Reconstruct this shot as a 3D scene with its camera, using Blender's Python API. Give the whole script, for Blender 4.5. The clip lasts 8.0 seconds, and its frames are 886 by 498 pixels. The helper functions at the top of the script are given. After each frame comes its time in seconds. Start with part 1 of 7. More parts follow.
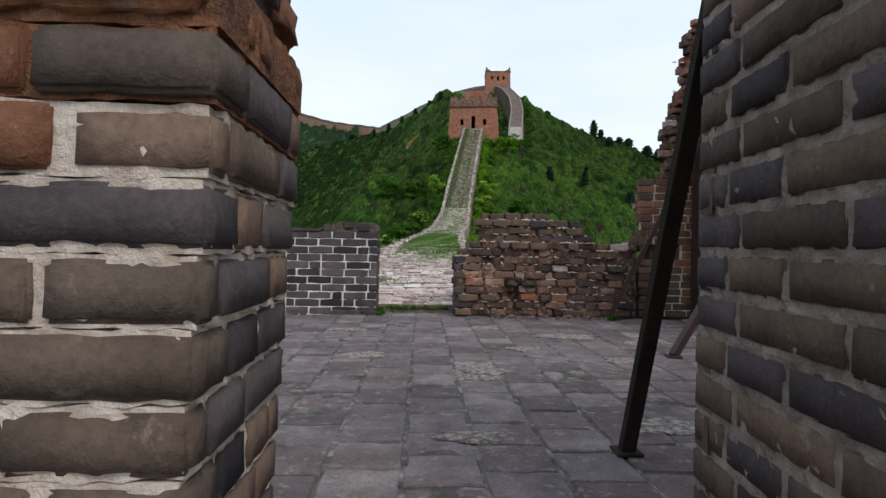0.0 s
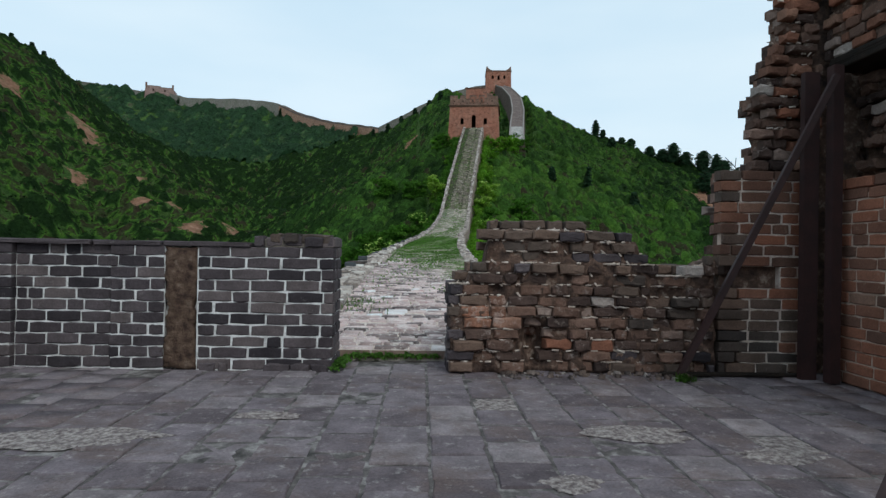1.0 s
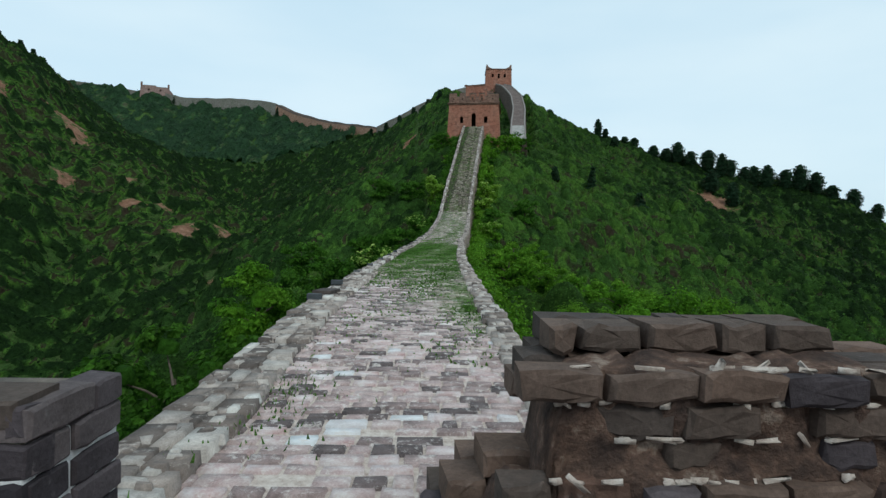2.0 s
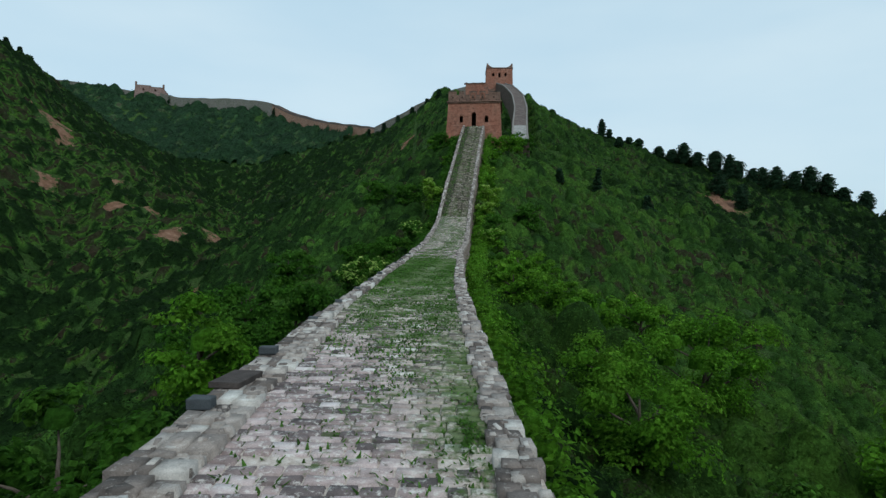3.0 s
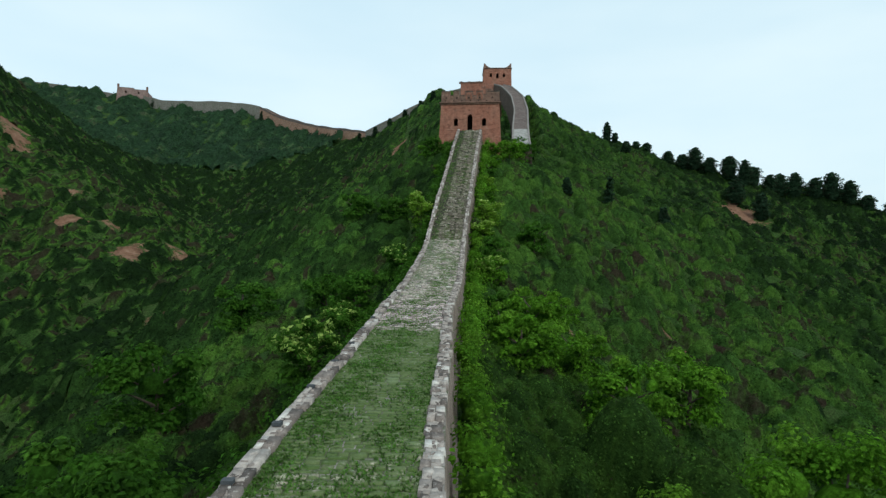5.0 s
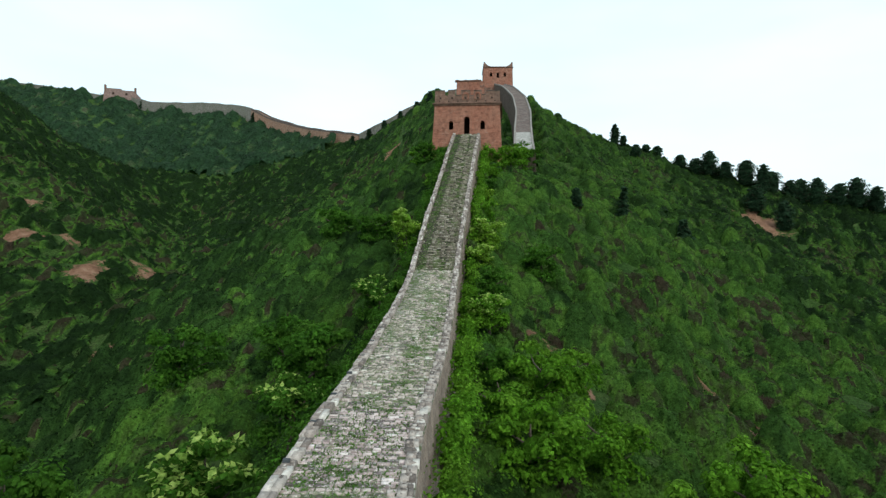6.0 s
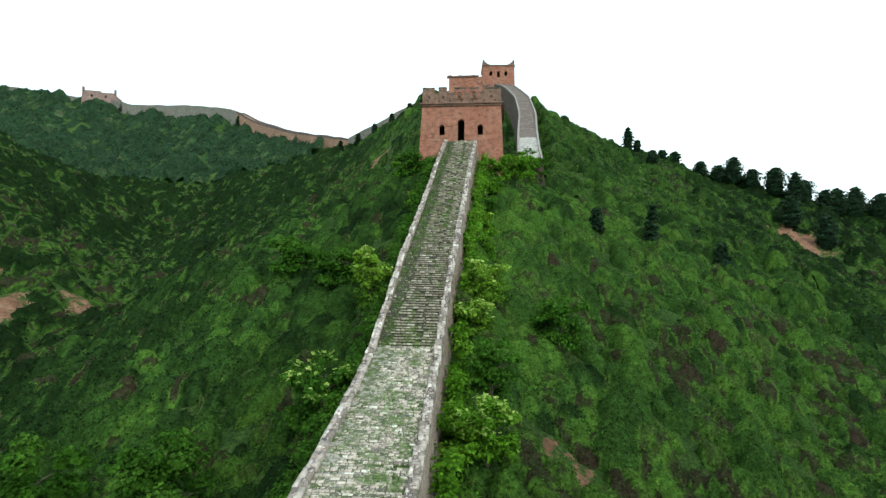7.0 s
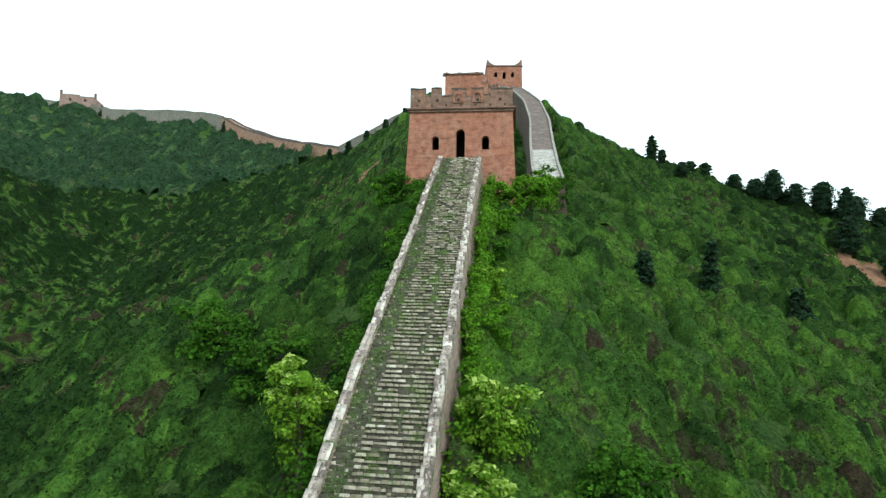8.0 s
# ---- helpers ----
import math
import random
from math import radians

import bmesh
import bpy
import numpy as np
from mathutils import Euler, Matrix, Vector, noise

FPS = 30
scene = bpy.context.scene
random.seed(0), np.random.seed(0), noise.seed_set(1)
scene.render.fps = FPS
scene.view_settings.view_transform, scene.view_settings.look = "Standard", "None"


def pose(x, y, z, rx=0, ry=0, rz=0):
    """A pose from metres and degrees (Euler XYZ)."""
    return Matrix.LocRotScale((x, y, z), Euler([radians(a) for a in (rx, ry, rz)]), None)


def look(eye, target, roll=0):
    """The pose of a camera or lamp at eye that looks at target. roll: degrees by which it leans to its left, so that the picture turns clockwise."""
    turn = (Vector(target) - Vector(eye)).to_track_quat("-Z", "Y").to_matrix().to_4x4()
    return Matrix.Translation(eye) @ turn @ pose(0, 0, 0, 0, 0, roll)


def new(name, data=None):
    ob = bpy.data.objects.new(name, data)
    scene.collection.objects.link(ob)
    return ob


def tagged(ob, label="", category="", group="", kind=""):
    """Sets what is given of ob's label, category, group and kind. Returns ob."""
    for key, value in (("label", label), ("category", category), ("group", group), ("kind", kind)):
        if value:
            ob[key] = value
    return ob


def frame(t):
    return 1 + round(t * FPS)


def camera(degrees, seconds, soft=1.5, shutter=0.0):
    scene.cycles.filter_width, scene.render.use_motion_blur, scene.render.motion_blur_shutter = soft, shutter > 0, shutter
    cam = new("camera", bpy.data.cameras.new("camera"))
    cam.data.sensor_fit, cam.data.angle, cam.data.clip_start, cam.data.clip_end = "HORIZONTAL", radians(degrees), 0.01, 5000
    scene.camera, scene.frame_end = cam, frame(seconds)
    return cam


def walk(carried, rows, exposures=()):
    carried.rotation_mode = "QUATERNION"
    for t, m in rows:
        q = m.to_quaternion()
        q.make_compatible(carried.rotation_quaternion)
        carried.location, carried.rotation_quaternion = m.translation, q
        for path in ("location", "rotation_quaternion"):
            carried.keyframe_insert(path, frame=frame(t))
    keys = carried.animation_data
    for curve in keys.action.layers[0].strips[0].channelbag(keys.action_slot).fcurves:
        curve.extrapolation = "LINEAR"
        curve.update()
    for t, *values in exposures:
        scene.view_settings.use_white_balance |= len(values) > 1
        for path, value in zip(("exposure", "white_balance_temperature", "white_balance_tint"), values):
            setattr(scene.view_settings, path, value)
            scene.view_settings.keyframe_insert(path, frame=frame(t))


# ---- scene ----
cam = camera(76.0, 8.0, soft=1.4)
PATH = [
    (0, (-0.058, -8.085, 0.958), (0.019, -6.086, 0.956), 1.0),
    (0.5, (0.055, -6.959, 1.031), (0.133, -4.961, 1.03), 1.1),
    (1, (0.152, -5.473, 1.184), (0.229, -3.474, 1.185), 1.1),
    (1.5, (0.249, -3.742, 1.423), (0.327, -1.744, 1.424), 1.0),
    (3, (0.798, 3.371, 2.581), (0.876, 5.369, 2.586), 1.0),
    (3.5, (0.998, 5.946, 3.105), (1.078, 7.944, 3.112), 0.9),
    (4, (1.217, 8.725, 3.709), (1.3, 10.724, 3.718), 1.0),
    (4.5, (1.52, 11.542, 4.321), (1.608, 13.54, 4.335), 0.9),
    (6, (3.484, 24.989, 7.859), (3.567, 26.987, 7.88), 0.8),
    (6.5, (4.435, 31.949, 9.554), (4.516, 33.948, 9.579), 0.8),
    (7, (5.415, 39.758, 11.5), (5.496, 41.756, 11.531), 0.7),
    (7.5, (6.204, 47.603, 13.642), (6.28, 49.601, 13.679), 0.7),
    (8, (6.853, 56.007, 16.045), (6.925, 58.005, 16.09), 0.8),
]
walk(cam, [(t, look(eye, target, roll)) for t, eye, target, roll in PATH],
     [(0, -0.17, 6500, 9), (0.5, -0.27, 6250, 6), (1, -0.37, 5950, 2), (1.5, -0.34, 5950, 0), (3, -0.57, 5750, -2), (4, -0.5, 5750, -2), (4.5, -0.4, 5900, -2), (6, 0.06, 6250, -1), (7, 0.49, 6300, -4), (8, 0.66, 6300, -5)])
# ---------------------------------------------------------------- world and light
world = bpy.data.worlds.new("overcast_sky")
scene.world = world
world.use_nodes = True
wn = world.node_tree
for n in list(wn.nodes):
    wn.nodes.remove(n)
w_out = wn.nodes.new("ShaderNodeOutputWorld")
w_bg = wn.nodes.new("ShaderNodeBackground")
w_sky = wn.nodes.new("ShaderNodeTexSky")
w_sky.sky_type = "NISHITA"
w_sky.sun_disc = False
w_sky.sun_elevation = radians(42)
w_sky.sun_rotation = radians(155)
w_sky.air_density, w_sky.dust_density, w_sky.ozone_density = 1.0, 3.5, 1.2
w_scale = wn.nodes.new("ShaderNodeMix")
w_scale.data_type = "RGBA"
w_cloud = wn.nodes.new("ShaderNodeValToRGB")
w_cloud.color_ramp.elements[0].position, w_cloud.color_ramp.elements[0].color = 0.35, (7.4, 8.7, 9.7, 1)
w_cloud.color_ramp.elements[1].position, w_cloud.color_ramp.elements[1].color = 0.75, (9.3, 9.9, 10.3, 1)
w_noise = wn.nodes.new("ShaderNodeTexNoise")
w_noise.inputs["Scale"].default_value, w_noise.inputs["Detail"].default_value = 1.6, 4
w_co = wn.nodes.new("ShaderNodeTexCoord")
w_map = wn.nodes.new("ShaderNodeMapping")
w_map.inputs["Scale"].default_value = (1, 1, 3.5)
wn.links.new(w_co.outputs["Generated"], w_map.inputs["Vector"])
wn.links.new(w_map.outputs["Vector"], w_noise.inputs["Vector"])
wn.links.new(w_noise.outputs["Fac"], w_cloud.inputs["Fac"])
wn.links.new(w_sky.outputs["Color"], w_scale.inputs["A"])
wn.links.new(w_cloud.outputs["Color"], w_scale.inputs["B"])
w_scale.inputs["Factor"].default_value = 0.8
wn.links.new(w_scale.outputs["Result"], w_bg.inputs["Color"])
w_bg.inputs["Strength"].default_value = 0.134
wn.links.new(w_bg.outputs["Background"], w_out.inputs["Surface"])

sun_data = bpy.data.lights.new("sun", "SUN")
sun_data.energy, sun_data.angle, sun_data.color = 1.35, radians(14), (1.0, 0.96, 0.9)
sun = new("sun", sun_data)
sun.matrix_world = look((28, -45, 62), (0, 15, 0))

# ---------------------------------------------------------------- materials


class Mat:
    """A node material with a principled surface; short ways to add nodes."""

    def __init__(self, name, rough=0.85, spec=0.3):
        self.m = bpy.data.materials.new(name)
        self.m.use_nodes = True
        self.t = self.m.node_tree
        self.b = self.t.nodes["Principled BSDF"]
        self.b.inputs["Roughness"].default_value = rough
        self.b.inputs["Specular IOR Level"].default_value = spec

    def node(self, kind, **inputs):
        n = self.t.nodes.new(kind)
        for key, value in inputs.items():
            self.set(n, key.replace("_", " "), value)
        return n

    def set(self, n, key, value):
        sock = n.inputs[key]
        if isinstance(value, bpy.types.NodeSocket):
            self.t.links.new(value, sock)
        else:
            sock.default_value = value

    def coords(self, kind="Object"):
        return self.t.nodes.new("ShaderNodeTexCoord").outputs[kind]

    def world_pos(self):
        return self.t.nodes.new("ShaderNodeNewGeometry").outputs["Position"]

    def island(self):
        return self.t.nodes.new("ShaderNodeNewGeometry").outputs["Random Per Island"]

    def each(self):
        return self.t.nodes.new("ShaderNodeObjectInfo").outputs["Random"]

    def scaled(self, vec, scale):
        n = self.node("ShaderNodeMapping", Vector=vec)
        n.inputs["Scale"].default_value = scale
        return n.outputs["Vector"]

    def noise(self, vec, scale, detail=4.0, rough=0.55):
        return self.node("ShaderNodeTexNoise", Vector=vec, Scale=scale, Detail=detail, Roughness=rough).outputs["Fac"]

    def ramp(self, fac, stops):
        n = self.node("ShaderNodeValToRGB", Fac=fac)
        e = n.color_ramp.elements
        while len(e) < len(stops):
            e.new(0.5)
        for k, (p, c) in enumerate(stops):
            e[k].position = p
            e[k].color = (*c, 1) if not isinstance(c, (int, float)) else (c, c, c, 1)
        return n.outputs["Color"]

    def mix(self, fac, a, b, how="MIX"):
        n = self.t.nodes.new("ShaderNodeMix")
        n.data_type, n.blend_type = "RGBA", how
        self.set(n, "Factor", fac)
        for key, v in (("A", a), ("B", b)):
            self.set(n, key, (*v, 1) if isinstance(v, tuple) and len(v) == 3 else v)
        return n.outputs["Result"]

    def math(self, op, a, b=0.0):
        n = self.t.nodes.new("ShaderNodeMath")
        n.operation = op
        for k, v in ((0, a), (1, b)):
            if isinstance(v, bpy.types.NodeSocket):
                self.t.links.new(v, n.inputs[k])
            else:
                n.inputs[k].default_value = v
        return n.outputs[0]

    def bump(self, height, strength=0.5, distance=0.01):
        n = self.node("ShaderNodeBump", Strength=strength, Distance=distance, Height=height)
        self.t.links.new(n.outputs["Normal"], self.b.inputs["Normal"])

    def colour(self, c):
        self.set(self.b, "Base Color", (*c, 1) if isinstance(c, tuple) else c)
        return self


def masonry(name, stops, dust=(0.34, 0.32, 0.3), dust_at=0.62, grain=0.006, per="each", moss=0.0, mottle=0.55, stain=None):
    """Weathered brick or stone: a tone for each piece, blotches, dust and pits."""
    a = Mat(name, 0.9, 0.2)
    p = a.world_pos()
    tone = a.ramp(a.each() if per == "each" else a.island(), stops)
    blotch = a.noise(p, 5.0, 5)
    c = a.mix(mottle, tone, a.ramp(blotch, [(0.3, 0.32), (0.7, 0.68)]), "OVERLAY")
    fine = a.noise(p, 55.0, 5, 0.7)
    if stain:
        c = a.mix(a.ramp(a.noise(p, 1.5, 6, 0.7), [(0.5, 0.0), (0.62, 0.65)]), c, stain)
    c = a.mix(a.ramp(a.noise(p, 11.0, 6, 0.7), [(dust_at, 0.0), (dust_at + 0.12, 0.8)]), c, dust)
    c = a.mix(0.5, c, a.ramp(fine, [(0.25, 0.2), (0.75, 0.8)]), "OVERLAY")
    if moss:
        ypos = a.node("ShaderNodeSeparateXYZ", Vector=p).outputs["Y"]
        grown = a.ramp(a.math("DIVIDE", ypos, 110.0), [(0.04, 0.0), (0.08, 0.36), (0.13, 0.5), (0.2, 0.62), (0.26, 0.8), (0.33, 0.85), (0.36, 0.3), (0.39, 0.35), (0.42, 0.5), (0.64, 0.53), (0.67, 0.46), (0.8, 0.5), (1.0, 0.46)])
        sep = a.node("ShaderNodeSeparateXYZ", Vector=p)
        across = a.math("SUBTRACT", sep.outputs["X"], a.math("MULTIPLY", sep.outputs["Y"], 0.025))
        low = a.ramp(a.math("DIVIDE", ypos, 110.0), [(0.1, 1.0), (0.15, 0.15), (0.2, 0.0)])
        grown = a.math("ADD", grown, a.math("MULTIPLY", a.math("MULTIPLY", across, low), 0.17))
        spread = a.math("ADD", a.math("ADD", a.math("MULTIPLY", a.noise(p, 1.1, 5, 0.65), 0.55), a.math("MULTIPLY", a.noise(p, 7.0, 5, 0.75), 0.45)), a.math("MULTIPLY", a.math("SUBTRACT", grown, 0.5), 0.5))
        c = a.mix(a.ramp(grown, [(0.4, 0.0), (0.65, 0.6)]), c, (0.62, 0.78, 0.5), "MULTIPLY")
        c = a.mix(a.math("MULTIPLY", a.ramp(spread, [(0.49, 0.0), (0.57, 1.0)]), moss), c, a.ramp(fine, [(0.3, (0.042, 0.078, 0.014)), (0.7, (0.095, 0.15, 0.03))]))
    a.colour(c)
    finest = a.noise(p, 260.0, 3, 0.7)
    pits = a.math("ADD", a.math("MULTIPLY", fine, 0.5), a.math("ADD", a.noise(p, 18.0, 4), a.math("MULTIPLY", finest, 0.22)))
    a.bump(pits, 0.8, grain)
    return a.m


M_GREY_BRICK = masonry("grey_fired_brick", [(0, (0.032, 0.027, 0.031)), (0.25, (0.056, 0.045, 0.049)), (0.7, (0.088, 0.071, 0.075)), (1, (0.125, 0.1, 0.099))], (0.19, 0.165, 0.16), 0.63, 0.01, "each", 0.0, 0.75)
M_PIER = masonry("brown_grey_brick", [(0, (0.056, 0.0456, 0.042)), (0.35, (0.0896, 0.0657, 0.054)), (0.7, (0.118, 0.0816, 0.065)), (1, (0.157, 0.101, 0.076))], (0.235, 0.18, 0.15), 0.62, 0.009, "each", 0.0, 0.75)
M_PIER_WARM = masonry("warm_brown_brick", [(0, (0.085, 0.064, 0.055)), (0.35, (0.115, 0.082, 0.066)), (0.7, (0.15, 0.103, 0.081)), (1, (0.19, 0.125, 0.095))], (0.26, 0.2, 0.17), 0.62, 0.009, "each", 0.0, 0.75)
M_PIER_RED = masonry("broken_orange_red_brick", [(0, (0.17, 0.075, 0.045)), (0.5, (0.26, 0.11, 0.06)), (1, (0.36, 0.15, 0.082))], (0.4, 0.28, 0.22), 0.58, 0.014, "each", 0.0, 0.7)
M_ORANGE_BRICK = masonry("flaking_orange_brick", [(0, (0.12, 0.062, 0.045)), (0.5, (0.2, 0.1, 0.066)), (0.85, (0.27, 0.125, 0.08)), (1, (0.33, 0.22, 0.17))], (0.42, 0.31, 0.265), 0.49, 0.02, "each", 0.0, 0.9)
M_RED_BRICK = masonry("reddish_brown_brick", [(0, (0.112, 0.0635, 0.0475)), (0.35, (0.188, 0.0869, 0.0575)), (0.75, (0.262, 0.106, 0.065)), (1, (0.203, 0.124, 0.09))], (0.33, 0.207, 0.15), 0.62)
M_RUIN_BRICK = masonry("broken_mixed_brick", [(0, (0.045, 0.03, 0.027)), (0.3, (0.09, 0.058, 0.048)), (0.6, (0.15, 0.088, 0.066)), (0.84, (0.2, 0.12, 0.092)), (0.95, (0.29, 0.22, 0.19)), (1, (0.42, 0.36, 0.33))], (0.33, 0.27, 0.24), 0.57, 0.022, "each", 0.0, 0.9)
M_RUIN_STUFF = masonry("small_brick_rubble", [(0, (0.05, 0.04, 0.038)), (0.7, (0.12, 0.085, 0.07)), (1, (0.3, 0.26, 0.24))], (0.24, 0.19, 0.165), 0.6, 0.01, "island")
TILES = [(0, (0.1, 0.086, 0.089)), (0.25, (0.128, 0.112, 0.116)), (0.5, (0.146, 0.13, 0.136)), (0.8, (0.166, 0.149, 0.151)), (0.95, (0.19, 0.172, 0.171)), (1, (0.22, 0.2, 0.195))]
TILES = [(p, (1.24 * r, 1.15 * g, 1.2 * b)) for p, (r, g, b) in TILES]
M_TILE = masonry("grey_floor_tile", TILES, (0.36, 0.325, 0.315), 0.56, 0.032, "each", 0.0, 0.9, (0.15, 0.108, 0.1))
M_TILE_STUFF = masonry("grey_floor_tile_far", TILES, (0.25, 0.222, 0.212), 0.55, 0.02, "island", 0.0, 0.8, (0.15, 0.108, 0.1))
PAVING = [(0, (0.075, 0.066, 0.066)), (0.17, (0.11, 0.095, 0.094)), (0.36, (0.225, 0.185, 0.178)), (0.65, (0.32, 0.272, 0.262)), (0.94, (0.4, 0.35, 0.345)), (1, (0.6, 0.56, 0.55))]
PAVING = [(p, (1.09 * r, 0.985 * g, 0.96 * b)) for p, (r, g, b) in PAVING]
PAVING_BRIGHT = [(p, tuple(min(0.78, 1.6 * v) for v in c)) for p, c in PAVING]
M_PAVE = masonry("pale_paving_stone", PAVING_BRIGHT, (0.8, 0.72, 0.67), 0.53, 0.032, "each", 0.6, 1.0)
M_PAVE_STUFF = masonry("pale_paving_stone_rest", [(p, tuple(min(0.75, 1.22 * v) for v in c)) for p, c in PAVING], (0.69, 0.63, 0.58), 0.52, 0.008, "island", 0.85, 0.75)
STEPS = [(0, (0.14, 0.112, 0.088)), (0.4, (0.22, 0.182, 0.147)), (0.85, (0.29, 0.245, 0.203)), (1, (0.43, 0.385, 0.335))]
M_STEP = masonry("worn_step_stone", STEPS, (0.4, 0.365, 0.33), 0.57, 0.02, "island", 0.7, 0.8)
# riser shadow and dirt are put into this dark stone colour
M_STEP_BED = masonry("shadow_dark_step_stone", [(0, (0.05, 0.045, 0.035)), (1, (0.085, 0.076, 0.06))], (0.15, 0.135, 0.115), 0.66, 0.014, "island", 0.85, 0.6)
M_COPING = masonry("pale_coping_stone", [(0, (0.1, 0.082, 0.073)), (0.2, (0.172, 0.138, 0.12)), (0.5, (0.3, 0.247, 0.216)), (0.85, (0.42, 0.365, 0.325)), (1, (0.6, 0.55, 0.5))], (0.52, 0.46, 0.415), 0.57, 0.014, "island", 0.0, 0.8)
M_DARK_STONE = masonry("dark_slate_block", [(0, (0.045, 0.05, 0.055)), (1, (0.085, 0.09, 0.095))], (0.15, 0.15, 0.15), 0.7)


def plain(name, stops, scale=6.0, rough=0.9, spec=0.2, grain=0.01, fine=40.0):
    a = Mat(name, rough, spec)
    p = a.world_pos()
    c = a.ramp(a.noise(p, scale, 6, 0.65), stops)
    f = a.noise(p, fine, 5, 0.7)
    a.colour(a.mix(0.4, c, a.ramp(f, [(0.25, 0.25), (0.75, 0.75)]), "OVERLAY"))
    a.bump(f, 0.7, grain)
    return a.m


M_MORTAR = plain("lime_mortar", [(0.3, (0.36, 0.34, 0.33)), (0.5, (0.66, 0.64, 0.63)), (0.7, (0.8, 0.78, 0.77))], 9.0)
M_MORTAR_WARM = plain("thick_lime_mortar", [(0.3, (0.4, 0.3, 0.25)), (0.5, (0.6, 0.5, 0.435)), (0.7, (0.74, 0.655, 0.59))], 14.0, grain=0.025, fine=60)
M_JOINT_DULL = plain("dull_joint_mortar", [(0.3, (0.299, 0.214, 0.17)), (0.5, (0.494, 0.377, 0.308)), (0.7, (0.644, 0.51, 0.423))], 9.0, grain=0.025, fine=60)
# darker mortar for one door pier, with the pier's shade in its colour
M_JOINT_DOOR = plain("shade_dark_joint_mortar", [(0.3, (0.13, 0.1, 0.09)), (0.5, (0.25, 0.2, 0.178)), (0.7, (0.36, 0.3, 0.27))], 9.0, grain=0.025, fine=60)
M_RED_RUBBLE = plain("crumbling_red_core", [(0.3, (0.08, 0.042, 0.03)), (0.55, (0.23, 0.1, 0.056)), (0.75, (0.36, 0.2, 0.13))], 7.0, grain=0.05, fine=25)
M_BED = plain("dark_bedding_mortar", [(0.3, (0.1, 0.088, 0.078)), (0.7, (0.2, 0.165, 0.135))], 7.0, grain=0.03)
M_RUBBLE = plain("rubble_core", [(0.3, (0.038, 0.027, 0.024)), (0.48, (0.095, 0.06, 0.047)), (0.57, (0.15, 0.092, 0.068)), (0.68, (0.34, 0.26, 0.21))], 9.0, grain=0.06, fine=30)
M_PLASTER = plain("ochre_mud_plaster", [(0.32, (0.035, 0.022, 0.018)), (0.45, (0.085, 0.052, 0.038)), (0.58, (0.14, 0.092, 0.066)), (0.7, (0.22, 0.165, 0.13))], 11.0, grain=0.04, fine=45)
M_JOINT_EARTH = plain("joint_earth", [(0.35, (0.045, 0.04, 0.038)), (0.52, (0.12, 0.105, 0.1)), (0.64, (0.27, 0.245, 0.235))], 7.0)
M_PATH_EARTH = plain("mossy_path_mortar", [(0.3, (0.045, 0.07, 0.02)), (0.48, (0.09, 0.1, 0.05)), (0.6, (0.3, 0.265, 0.245))], 2.2)
M_PATCH = plain("worn_pale_patch", [(0.35, (0.15, 0.118, 0.118)), (0.47, (0.28, 0.232, 0.222)), (0.6, (0.52, 0.455, 0.425))], 24.0, grain=0.09, fine=70)
M_PROP = plain("brown_painted_steel", [(0.3, (0.019, 0.009, 0.009)), (0.7, (0.043, 0.017, 0.016))], 6.0, 0.6, 0.4, 0.002)
M_BEAM = plain("old_dark_timber", [(0.3, (0.01, 0.008, 0.007)), (0.7, (0.028, 0.019, 0.014))], 5.0, 0.8, 0.2)
M_SLOT = plain("dark_slot_shade", [(0.3, (0.02, 0.012, 0.011)), (0.7, (0.06, 0.035, 0.03))], 6.0)
M_BARK = plain("grey_brown_bark", [(0.3, (0.05, 0.04, 0.03)), (0.7, (0.13, 0.1, 0.075))], 8.0)
# colour of unlit insides: their shade is painted into it
M_DARK_ROOM = plain("unlit_inner_brick", [(0.3, (0.03, 0.024, 0.02)), (0.7, (0.07, 0.05, 0.04))], 3.0)


